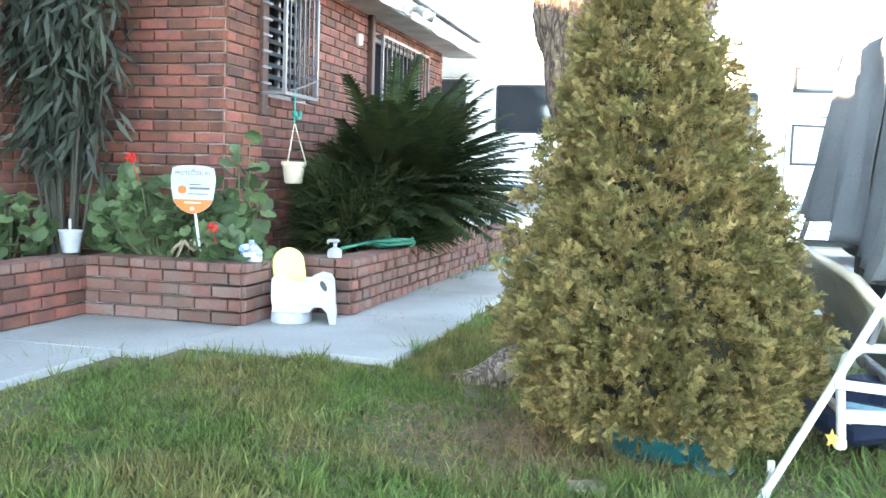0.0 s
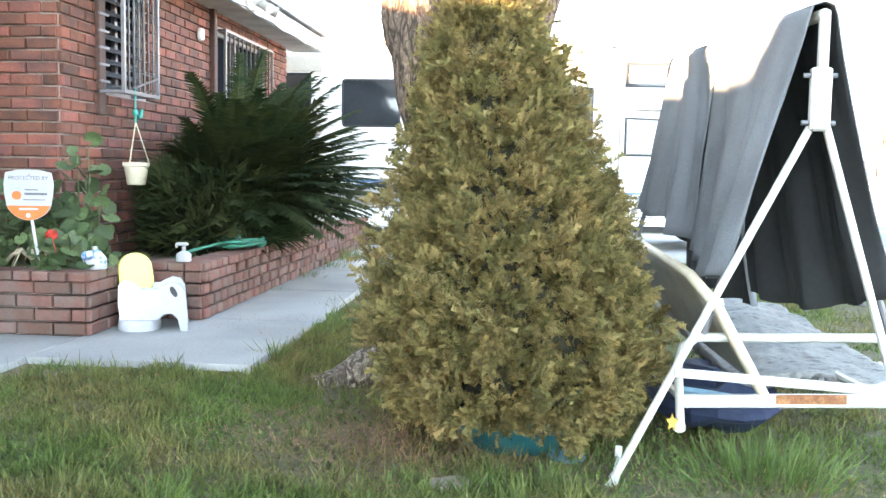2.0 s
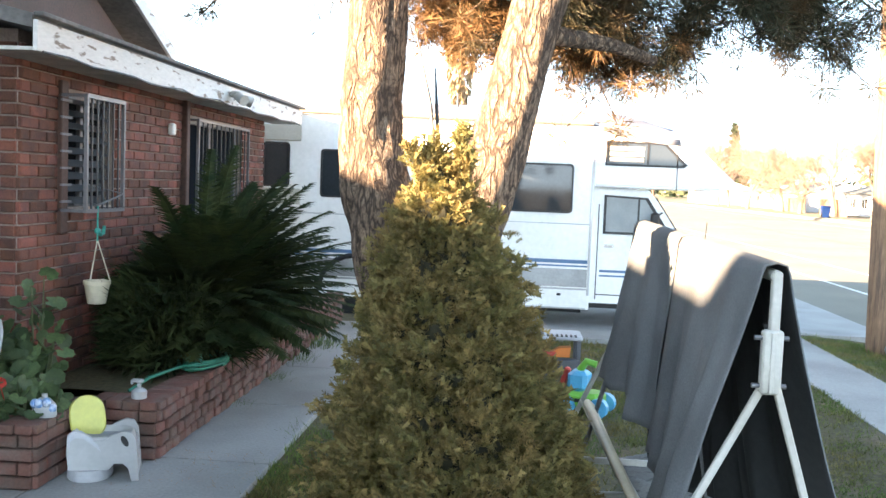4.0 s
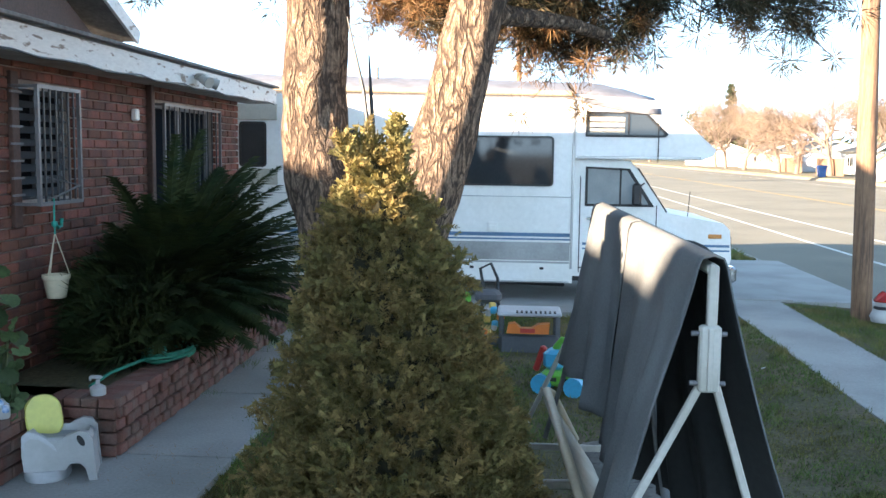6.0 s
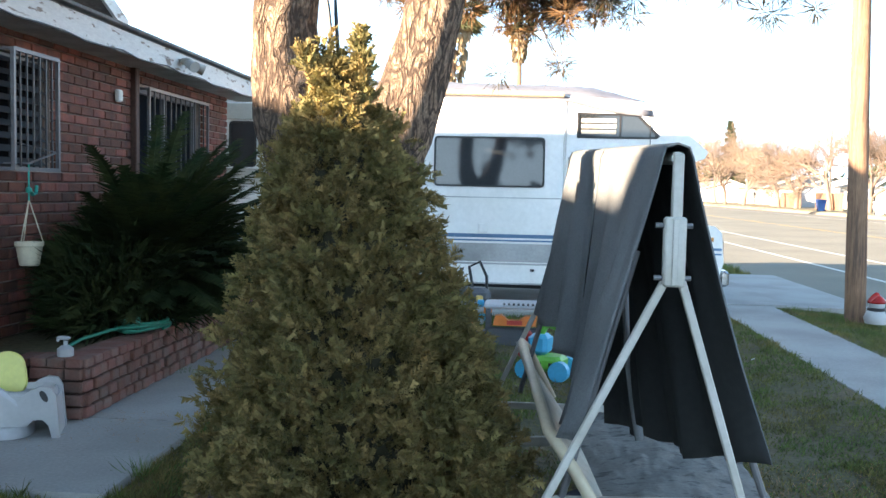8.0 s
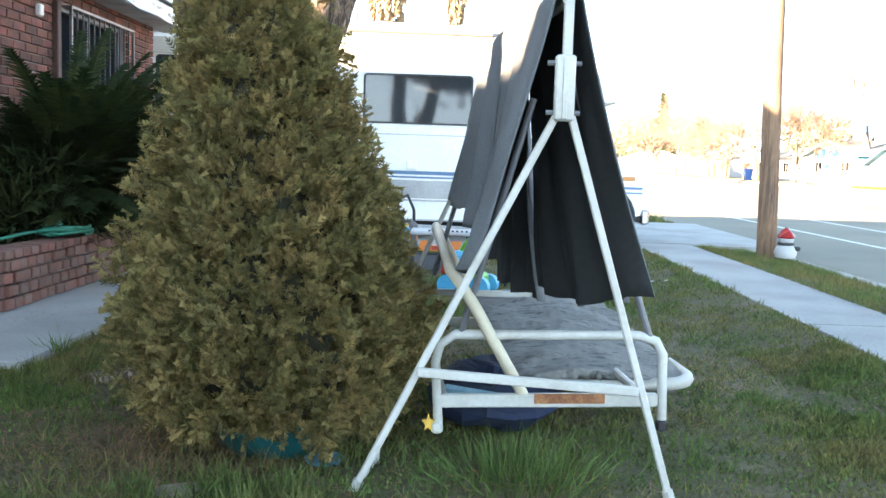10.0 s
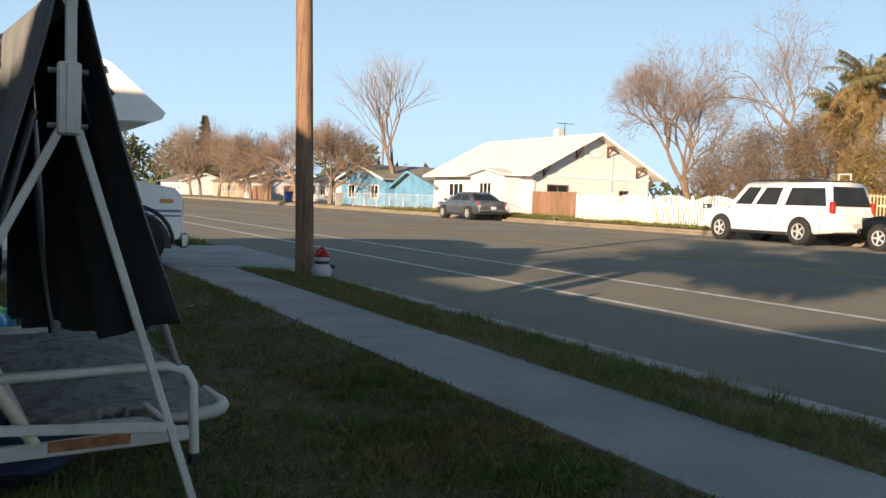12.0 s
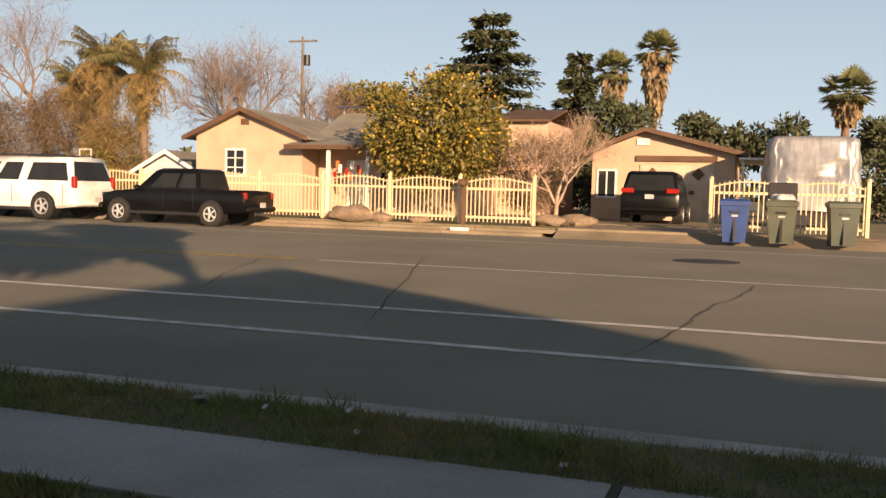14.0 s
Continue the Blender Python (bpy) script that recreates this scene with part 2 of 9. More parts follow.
def bark_material(name, c1, c2, furrow):
    """Flaky pine bark: plates of two sizes parted by dark furrows."""
    m = surface(name, c1, 0.95, color2=c2, big=5, small=60, var=0.35, bump=0)
    t = m.node_tree
    n, l = t.nodes, t.links
    geo = n.new("ShaderNodeNewGeometry")
    mp = n.new("ShaderNodeMapping")
    mp.inputs["Scale"].default_value = (1, 1, 0.3)
    l.new(geo.outputs["Position"], mp.inputs[0])
    nz = n.new("ShaderNodeTexNoise")
    nz.inputs["Scale"].default_value = 11
    nz.inputs["Detail"].default_value = 6
    l.new(mp.outputs[0], nz.inputs["Vector"])
    ad = n.new("ShaderNodeMix")
    ad.data_type = 'RGBA'
    ad.inputs[0].default_value = 0.2
    l.new(mp.outputs[0], ad.inputs[6])
    l.new(nz.outputs["Color"], ad.inputs[7])
    edges = []
    for scale, wide, floor in ((21, 0.2, 0.0), (58, 0.22, 0.45)):
        vo = n.new("ShaderNodeTexVoronoi")
        vo.feature = 'DISTANCE_TO_EDGE'
        vo.inputs["Scale"].default_value = scale
        l.new(ad.outputs[2], vo.inputs["Vector"])
        rm = n.new("ShaderNodeMapRange")
        rm.interpolation_type = 'SMOOTHSTEP'
        rm.inputs["From Max"].default_value = wide
        rm.inputs["To Min"].default_value = floor
        l.new(vo.outputs["Distance"], rm.inputs["Value"])
        edges.append(rm.outputs["Result"])
    mul = n.new("ShaderNodeMath")
    mul.operation = 'MULTIPLY'
    l.new(edges[0], mul.inputs[0])
    l.new(edges[1], mul.inputs[1])
    cell = n.new("ShaderNodeTexVoronoi")
    cell.inputs["Scale"].default_value = 21
    l.new(ad.outputs[2], cell.inputs["Vector"])
    cv = n.new("ShaderNodeMapRange")
    cv.inputs["To Min"].default_value, cv.inputs["To Max"].default_value = 0.7, 1.25
    l.new(cell.outputs["Color"], cv.inputs["Value"])
    p = n["Principled BSDF"]
    base = p.inputs["Base Color"].links[0].from_socket
    hv = n.new("ShaderNodeHueSaturation")
    l.new(base, hv.inputs["Color"])
    l.new(cv.outputs["Result"], hv.inputs["Value"])
    mx = n.new("ShaderNodeMix")
    mx.data_type = 'RGBA'
    mx.inputs[6].default_value = (*furrow, 1)
    l.new(mul.outputs[0], mx.inputs[0])
    l.new(hv.outputs[0], mx.inputs[7])
    l.new(mx.outputs[2], p.inputs["Base Color"])
    b = n.new("ShaderNodeBump")
    b.inputs["Strength"].default_value, b.inputs["Distance"].default_value = 0.9, 0.016
    l.new(mul.outputs[0], b.inputs["Height"])
    l.new(b.outputs[0], p.inputs["Normal"])
    return m


M_bark = bark_material("pine_bark", (0.34, 0.24, 0.165), (0.23, 0.165, 0.12), (0.045, 0.03, 0.022))
# pale root bark, brightened further with bounced light put into the colour
M_bark_pale = bark_material("pale_lit_bark", (0.46, 0.38, 0.3), (0.34, 0.27, 0.21), (0.09, 0.065, 0.05))
M_roof = surface("roof_shingle", (0.2, 0.19, 0.18), 0.9, color2=(0.13, 0.125, 0.12), big=3, small=25, var=0.3, bump=0.4)
M_pole = surface("weathered_pole", (0.23, 0.14, 0.085), 0.9, color2=(0.11, 0.07, 0.05), big=5, small=30, var=0.35, bump=0.5, stretch=(6, 6, 0.4))
M_tan = surface("tan_stucco", (0.52, 0.37, 0.27), 0.9, color2=(0.45, 0.32, 0.235), big=1, small=60, var=0.1, bump=0.3)
M_needle = surface("cypress_needles", (0.178, 0.155, 0.05), 0.75, color2=(0.27, 0.195, 0.07), big=7, small=60, var=0.3, bump=0, island=0.4, leaf=0.25)
# near-black fill: shade between the cypress sprays, put into the colour
M_gapshade = surface("cypress_gap_shade", (0.028, 0.026, 0.012), 0.95, var=0.4, bump=0.5)

# ---------- ground, road, pavements ----------
LAWN = -0.13
ROAD0, ROAD1 = 5.5, 26.5


def ground_z(x, y):
    if x < 3.2:
        z = LAWN + 0.095 * min(1.0, max(0.0, (0.3 - x) / 0.7))
    elif x < 4.6:
        z = LAWN + (x - 3.2) / 0.5 * 0.075 if x < 3.7 else -0.055
    elif x < 5.6:
        z = -0.06 - (x - 4.6) * 0.07
    elif x < 26.93:
        z = -0.4
    else:
        z = 0.08
    if x < -1.0 and y > 5.0:
        z = -0.05
    return z


def build_ground():
    xs = sorted(set([5.55, 5.6, -2500, -600, -120, -40, -12, -6, -3, -2.4, -1.7, -1.0, -0.4, -0.05, 0.3, 0.9, 1.5, 2.5, 3.2, 3.7, 4.6, 5.0, 26.9, 26.95, 28, 31, 35, 45, 70, 150, 600, 2500]))
    ys = sorted(set([-2500, -600, -150, -60, -20, -8, -3, 0, 2, 3, 4, 5, 6, 8, 10, 12, 14, 18, 25, 40, 70, 120, 250, 800, 2500]))
    mb = MB()
    vs = [(x, y, ground_z(x, y)) for y in ys for x in xs]
    n = len(xs)
    fs = [(j * n + i, j * n + i + 1, (j + 1) * n + i + 1, (j + 1) * n + i) for j in range(len(ys) - 1) for i in range(n - 1)]
    mb.add(vs, fs)
    for k, f in enumerate(mb.f):
        if mb.v[f[0]][0] >= 5.6:
            mb.m[k] = 1
    solid("ground", mb, [M_soil, M_lot], "lawn soil and dry yards of a flat street", "ground", kind="structure")


build_ground()


def road_z(x):
    u = (x - ROAD0) / (ROAD1 - ROAD0)
    return -0.165 + 0.05 * math.sin(math.pi * u)


def strip(name, x0, x1, y0, y1, mat, lift, label, category, nx=8):
    mb = MB()
    xs = [x0 + (x1 - x0) * i / nx for i in range(nx + 1)]
    vs, fs = [], []
    for y in (y0, y1):
        for x in xs:
            vs.append((x, y, road_z(x) + lift))
    fs = [(i, i + 1, nx + 2 + i, nx + 1 + i) for i in range(nx)]
    mb.add(vs, fs)
    return solid(name, mb, mat, label, category, kind="structure")


strip("road", ROAD0, ROAD1, -400, 900, M_asphalt, 0.0, "worn grey asphalt street with long afternoon shadows", "road", 16)
strip("lane_line", 7.84, 7.96, -60, 400, M_paint, 0.004, "solid white painted edge line on the asphalt", "road marking", 1)
strip("lane_line", 9.56, 9.69, -60, 400, M_paint, 0.004, "solid white painted bike lane line on the asphalt", "road marking", 1)
strip("lane_line", 14.5, 14.6, -60, 7.0, M_paint, 0.004, "worn white painted lane line on the asphalt", "road marking", 1)
strip("lane_line", 14.42, 14.52, 7.4, 300, M_yellow, 0.004, "solid yellow painted centre line on the asphalt", "road marking", 1)
strip("lane_line", 14.64, 14.72, 7.4, 300, M_yellow, 0.004, "second yellow painted centre line on the asphalt", "road marking", 1)
strip("lane_line", 22.6, 22.72, -60, 300, M_paint, 0.004, "worn white painted edge line at the far side", "road marking", 1)


M_crack = surface("crack_tar", (0.07, 0.066, 0.055), 0.9, var=0.2, bump=0.2)


def crack(x0, y0, x1, y1, seed, w=0.02):
    """A thin ragged crack filled with tar."""
    rnd = random.Random(seed)
    n = 26
    vs = []
    d = Vector((x1 - x0, y1 - y0, 0)).normalized()
    side = Vector((-d.y, d.x, 0))
    wob = 0.0
    for k in range(n + 1):
        u = k / n
        wob = 0.8 * wob + rnd.gauss(0, 0.022)
        ww = w * rnd.uniform(0.25, 1.0) * min(1.0, 6 * u, 6 * (1 - u) + 0.1)
        x, y = x0 + (x1 - x0) * u + side.x * wob, y0 + (y1 - y0) * u + side.y * wob
        for sg in (-1, 1):
            vs.append((x + side.x * sg * ww, y + side.y * sg * ww, road_z(x) + 0.0065))
    mb = MB()
    mb.add(vs, [(2 * k, 2 * k + 1, 2 * k + 3, 2 * k + 2) for k in range(n)])
    solid("road_crack", mb, M_crack, "thin dark tar-filled crack across the asphalt", "crack", kind="structure")


for k, q in enumerate(((8.0, 3.4, 16.4, 5.75), (7.8, 1.28, 14.5, 0.3), (9.7, 6.2, 15.5, 8.4), (16.5, 7.5, 17.5, 3.0))):
    crack(*q, 40 + k)


def kerb_run(x0, x1, top, breaks, y0, y1):
    y = y0
    mb = MB()
    while y < y1:
        e = y + 3.0
        if not any(a < (y + e) / 2 < b for a, b in breaks):
            mb.box(((x0 + x1) / 2, (y + e) / 2, top - 0.2), (x1 - x0, e - y - 0.012, 0.4), b=0.015)
        y = e
    return mb


solid("kerb", kerb_run(5.56, 5.72, -0.125, [(12.2, 19)], -60, 150), M_kerb, "grey concrete kerb with grass growing over it", "kerb", kind="structure")
M_dusty = surface("dusty_concrete", (0.24, 0.195, 0.14), 0.95, color2=(0.17, 0.14, 0.1), big=0.8, small=30, var=0.25, bump=0.4)
solid("kerb", kerb_run(26.38, 26.6, -0.07, [(-6, 5.5)], -60, 300), M_dusty, "dusty brown concrete kerb along the other side of the street", "kerb", kind="structure")
gm = MB()
gm.box((5.79, 45, -0.178), (0.15, 400, 0.05))
solid("gutter", gm, M_kerb, "pale concrete gutter strip beside the kerb", "gutter", kind="structure")


def slab_mesh(sx, sy, mat=None):
    mb = MB()
    mb.box((0, 0, -0.05), (sx, sy, 0.1), b=0.003)
    return mb.mesh("slab", mat or M_concrete)


def slabs(name, label, category, tiles, mat=None):
    """Concrete slabs laid next to one another: (x0, x1, y0, y1, top)."""
    t = thing(name, label, category, kind="structure")
    for x0, x1, y0, y1, z in tiles:
        o = part("slab", slab_mesh(x1 - x0 - 0.008, y1 - y0 - (0.045 if y1 - y0 > 5.5 else 0.02), mat), None, t)
        o.location = ((x0 + x1) / 2, (y0 + y1) / 2, z)
    return t


SW0, SW1 = 3.83, 4.61
side = [(SW0, SW1, 6.82 + 6.0 * k, 6.82 + 6.0 * (k + 1), -0.045 + 0.004 * (k % 2)) for k in range(-6, 1)]
walkway = slabs("pavement", "pale grey concrete pavement slabs edged by overgrown grass", "pavement", side)
M_joint = surface("joint_dirt", (0.035, 0.034, 0.022), 0.95, color2=(0.05, 0.06, 0.02), big=20, small=60, var=0.4, bump=0.5)
for k in range(-5, 1):
    jm = MB()
    jm.box(((SW0 + SW1) / 2, 6.82 + 6.0 * k, -0.072), (SW1 - SW0, 0.036, 0.05))
    part("joint", jm, M_joint, walkway, "dark dirt-filled joint")
far_side = [(26.6, 27.3, -40 + 3 * k, -37 + 3 * k, 0.03) for k in range(0, 45)]
slabs("pavement", "sunlit dusty pavement strip on the other side", "pavement", far_side, M_dusty)
path = [(-2.42, -1.62, -6 + 1.75 * k, -4.25 + 1.75 * k, 0.0) for k in range(0, 6)]
path += [(-2.42, -1.43, 4.5, 5.36, 0.0), (-1.43, -0.33, 4.8, 6.05, 0.0)]
path += [(-1.0, -0.33, 6.05 + 1.4 * k, 7.45 + 1.4 * k, 0.002 * (k % 2)) for k in range(0, 4)]
slabs("garden_path", "pale grey concrete garden path along the planters", "path", path)
drive = [(-3.0, 0.6, 11.7, 15.9, -0.07), (0.6, 3.8, 11.7, 15.9, -0.066), (3.8, 4.8, 12.85, 17.6, -0.035), (4.8, 5.9, 12.85, 17.6, -0.055)]
slabs("driveway", "grey concrete driveway crossing the pavement", "driveway", drive)

# ---------- the brick house ----------
BL, BH, BW = 0.205, 0.0735, 0.1
WALL_X, FRONT_Y, WING_X, END_Y = -1.97, 6.2, -3.2, 11.5


def brick_mesh(l, h, d, mat, b=0.006):
    hx, hy, hz = l / 2, d / 2, h / 2
    mb = MB()
    loops = []
    for y, k in ((hy, 0), (-hy + b, 0), (-hy, b)):
        loops.append([(hx - k, y, -hz + k), (hx - k, y, hz - k), (-hx + k, y, hz - k), (-hx + k, y, -hz + k)])
    mb.loft(loops)
    return mb.mesh("brick", mat)


BRICKS = {}


def brick_piece(l, mat):
    key = (round(l, 3), mat.name)
    if key not in BRICKS:
        BRICKS[key] = brick_mesh(l - 0.011, BH - 0.011, 0.05, mat)
    return BRICKS[key]


def lay_bricks(parent, origin, rz, length, z0, courses, holes, single, mat, mat_far, rough=0.002, proud=None, corner=""):
    """Bricks in running bond on a wall face. origin: its left end seen from outside; rz: the face looks along local -y.
    single(s, z): whether a brick is a piece of its own; holes: (s0, s1, z0, z1)."""
    rest = MB()
    m = pose(*origin, 0, 0, rz)
    for c in range(courses):
        z = z0 + c * BH
        s = -(c % 2) * BL / 2
        while s < length - 0.02:
            a, b = max(s, 0.0), min(s + BL, length)
            s += BL
            if corner == "start" and a == 0.0 and c % 2:
                a = -0.012
            if corner == "end" and b == length and c % 2 == 0:
                b = length + 0.012
            cuts = [(a, b)]
            for h0, h1, hz0, hz1 in holes:
                if z + BH * 0.6 > hz0 and z + BH * 0.4 < hz1:
                    new_cuts = []
                    for p, q in cuts:
                        if h1 <= p or h0 >= q:
                            new_cuts.append((p, q))
                        else:
                            if h0 - p > 0.03:
                                new_cuts.append((p, h0))
                            if q - h1 > 0.03:
                                new_cuts.append((h1, q))
                    cuts = new_cuts
            for p, q in cuts:
                l = q - p
                if l < 0.03:
                    continue
                out = 0.02 + R.uniform(-rough, rough)
                if proud and proud((p + q) / 2, z):
                    out += proud((p + q) / 2, z)
                place = m @ pose((p + q) / 2, 0.025 - out + 0.0, z + BH / 2, 0, R.uniform(-0.5, 0.5), R.uniform(-0.4, 0.4))
                if single((p + q) / 2, z):
                    o = part("brick", brick_piece(l, mat), None, parent)
                    o.matrix_basis = place
                else:
                    t = brick_piece(l, mat)
                    rest.add([place @ v.co for v in t.vertices], [tuple(f.vertices) for f in t.polygons])
    if rest.v:
        o = part("brickwork", rest, mat_far, parent)
        tagged(o, kind="stuff")


M_soffit = surface("soffit_paint", (0.62, 0.6, 0.56), 0.7, color2=(0.45, 0.42, 0.38), big=4, small=40, var=0.12, bump=0.15)
M_fascia = surface("peeling_paint", (0.7, 0.69, 0.66), 0.7, color2=(0.24, 0.19, 0.15), big=16, small=50, var=0.1, bump=0.2, mixlow=0.6, mixhigh=0.66, stretch=(1, 0.35, 1.4))
M_trimdark = surface("dark_wood_trim", (0.07, 0.035, 0.025), 0.7, var=0.3, bump=0.2)
# near-black sheet colour that holds the shade of the unlit room
M_shade = surface("room_shade", (0.03, 0.028, 0.026), 0.9, var=0.2, bump=0)
# near-black pane without any gloss
M_mattepane = glass("matte_dark_pane", (0.014, 0.016, 0.02), 0.6)
M_mattepane.node_tree.nodes["Principled BSDF"].inputs["Specular IOR Level"].default_value = 0.0
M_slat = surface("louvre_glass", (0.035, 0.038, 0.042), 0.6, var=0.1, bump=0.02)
M_curtain = surface("pale_curtain", (0.16, 0.155, 0.145), 0.9, var=0.15, bump=0.1, stretch=(1, 8, 0.3))


def build_house():
    house = thing("house", "single-storey red brick house with white eaves and barred windows", "house")
    # side wall with two window openings
    w1, w2 = (6.76, 7.50, 1.42, 2.18), (8.98, 10.66, 1.10, 2.18)
    t = 0.2
    def block(y0, y1, z0, z1):
        w = MB()
        w.box((WALL_X - t / 2, (y0 + y1) / 2, (z0 + z1) / 2), (t, y1 - y0, z1 - z0))
        return part("side_wall", w, M_mortar, house)
    side = block(FRONT_Y, END_Y, -0.1, 1.1)
    block(FRONT_Y, w1[0], 1.1, 2.18)
    block(w1[0], w1[1], 1.1, w1[2])
    block(w1[1], w2[0], 1.1, 2.18)
    block(w2[1], END_Y, 1.1, 2.18)
    block(FRONT_Y, END_Y, 2.18, 2.5)
    length = END_Y - FRONT_Y
    # seen from +x the wall's left end is at FRONT_Y
    holes = [(w1[0] - FRONT_Y, w1[1] - FRONT_Y, w1[2], w1[3]), (w2[0] - FRONT_Y, w2[1] - FRONT_Y, w2[2], w2[3])]
    def jut(s, z):
        k = int((s + 0.1) / (BL / 2)) + int(z / BH)
        return 0.014 if 1.35 < s < 2.65 and k % 2 == 0 else 0.0
    lay_bricks(side, (WALL_X + 0.004, FRONT_Y, 0), 90, length, 0.0, 33, holes, lambda s, z: s < 1.35 and z > 0.25, M_brick, M_brick_far, 0.004, jut, "start")
    f = MB()
    f.box(((WING_X + WALL_X) / 2 - 0.012, FRONT_Y + t / 2 + 0.012, 1.2), (WALL_X - WING_X - 0.024, t, 2.6))
    front = part("front_wall", f, M_mortar, house)
    lay_bricks(front, (WING_X, FRONT_Y, 0), 0, WALL_X - WING_X, 0.0, 33, [], lambda s, z: s > 0.2 and z > 0.55 and z < 2.1, M_brick, M_brick_far, 0.003, None, "end")
    g = MB()
    g.box((WING_X - 0.1, (FRONT_Y - 14) / 2, 1.2), (0.2, FRONT_Y + 14, 2.6))
    wing = part("wing_wall", g, M_mortar, house)
    lay_bricks(wing, (WING_X, 1.2, 0), 90, FRONT_Y - 1.2, 0.0, 33, [], lambda s, z: False, M_brick, M_brick_far, 0.003)
    e = MB()
    e.box((-6.5, END_Y - 0.1, 1.2), (9.0, 0.2, 2.6))
    e.box((-11, -1.3, 1.2), (0.2, 25.4, 2.6))
    e.box((-7.1, -14, 1.2), (7.8, 0.2, 2.6))
    part("rear_wall", e, M_tan, house)
    c = MB()
    c.box((-6.75, -1.2, 2.46), (7.8, 25, 0.03))
    part("ceiling_board", c, M_soffit, house)
    fl = MB()
    fl.box((-6.75, -1.2, 0.05), (8.0, 25, 0.1))
    part("floor_slab", fl, M_kerb, house)
    # roofs
    r = MB()
    ridge_x, ridge_z = -6.5, 3.5
    r.prism([(-1.64, 2.44), (-1.64, 2.52), (ridge_x, ridge_z + 0.08), (-11.4, 2.52), (-11.4, 2.44), (ridge_x, ridge_z)], 'y', FRONT_Y - 0.45, END_Y + 0.42)
    part("roof", r, M_roof, house, "grey shingle roof")
    # wing roofs out of view; ridge heights set to shade swing and street
    for y0, y1, rz in ((-14.4, -2.2, 3.74), (-2.196, FRONT_Y - 0.454, ridge_z)):
        r = MB()
        r.prism([(-2.75, 2.44), (-2.75, 2.52), (ridge_x, rz + 0.08), (-11.4, 2.52), (-11.4, 2.44), (ridge_x, rz)], 'y', y0, y1)
        part("roof", r, M_roof, house)
    r = MB()
    gy, gz = 7.0, 4.02
    r.prism([(9.85, 2.80), (9.85, 2.88), (gy, gz + 0.08), (4.15, 2.88), (4.15, 2.80), (gy, gz)], 'x', -6.5, -2.45)
    part("roof", r, M_roof, house)
    # unseen cross gable, added for the peak of the shadow on the street
    r = MB()
    r.prism([(-2.6, 3.2), (-2.6, 3.28), (-6.0, 4.64), (-9.0, 3.4), (-9.0, 3.32), (-6.0, 4.56)], 'x', -9.0, -4.2)
    part("roof", r, M_roof, house)
    # wall that closes the added gable
    gw = MB()
    gw.prism([(-3.0, 2.6), (-3.0, 3.36), (-6.0, 4.55), (-8.7, 3.42), (-8.7, 2.6)], 'x', -8.8, -4.5)
    part("gable_wall", gw, M_trimdark, house)
    # shade of the gable end is put into its dark colour
    gb = MB()
    gb.prism([(9.6, 2.7), (gy, gz - 0.12), (4.4, 2.7)], 'x', -2.75, -2.65)
    part("gable_wall", gb, M_trimdark, house, "dark shaded gable end")
    gf = MB()
    for sgn in (1, -1):
        a, b = Vector((-2.43, gy + sgn * 2.87, 2.84)), Vector((-2.43, gy, gz + 0.06))
        d = (b - a)
        mid = (a + b) / 2
        ang = math.atan2(d.z, d.y)
        gf.box(mid, (0.03, d.length, 0.13), mat=Matrix.Rotation(ang, 3, 'X'))
    part("gable_fascia", gf, M_fascia, house, "peeling white fascia board")
    # eave: fascia, soffit, lower trim, dark weathered edge
    fa = MB()
    fa.box((-1.625, (FRONT_Y + END_Y) / 2, 2.40), (0.03, END_Y - FRONT_Y + 0.88, 0.17), b=0.004)
    part("fascia", fa, M_fascia, house, "peeling white painted fascia board")
    dr = MB()
    dr.box((-1.60, (FRONT_Y + END_Y) / 2, 2.515), (0.06, END_Y - FRONT_Y + 0.9, 0.025), b=0.004)
    part("drip_edge", dr, M_roof, house)
    so = MB()
    so.box((-1.81, (FRONT_Y + END_Y) / 2, 2.33), (0.33, END_Y - FRONT_Y + 0.86, 0.02))
    part("soffit", so, M_soffit, house)
    ef = MB()
    ef.box((-3.0, END_Y + 0.43, 2.42), (2.7, 0.025, 0.17), b=0.004)
    part("fascia", ef, M_white, house)
    wf = MB()
    wf.box((-2.735, (FRONT_Y - 14.9) / 2, 2.42), (0.03, FRONT_Y + 14, 0.16), b=0.004)
    part("fascia", wf, M_white, house)
    ws = MB()
    ws.box((-2.97, (FRONT_Y - 14.9) / 2, 2.35), (0.44, FRONT_Y + 14, 0.02))
    part("soffit", ws, M_soffit, house)
    # ragged edge of loose shingle felt and a cable under the fascia
    cb = MB()
    pts = [(-1.60, FRONT_Y - 0.4 + k * 0.3, 2.315 + 0.012 * math.sin(k * 2.1) + R.uniform(-0.006, 0.006)) for k in range(21)]
    cb.tube(pts, 0.006, 5)
    part("cable", cb, M_dark, house, "black cable sagging under the eave")
    # downspout beside the second window
    ds = MB()
    ds.box((WALL_X + 0.045, 8.88, 1.2), (0.06, 0.075, 2.3), b=0.008)
    part("downspout", ds, M_trimdark, house, "dark brown downspout")
    # corner strip at the first window
    cs = MB()
    cs.box((WALL_X + 0.03, 6.69, 1.75), (0.04, 0.09, 1.0), b=0.005)
    part("window_trim", cs, M_trimdark, house)
    # flood light on the fascia
    fl = MB()
    fl.box((-1.55, 9.12, 2.41), (0.1, 0.1, 0.06), b=0.015)
    fl.tube([(-1.53, 9.08, 2.39), (-1.44, 9.02, 2.35)], [0.035, 0.05], 12)
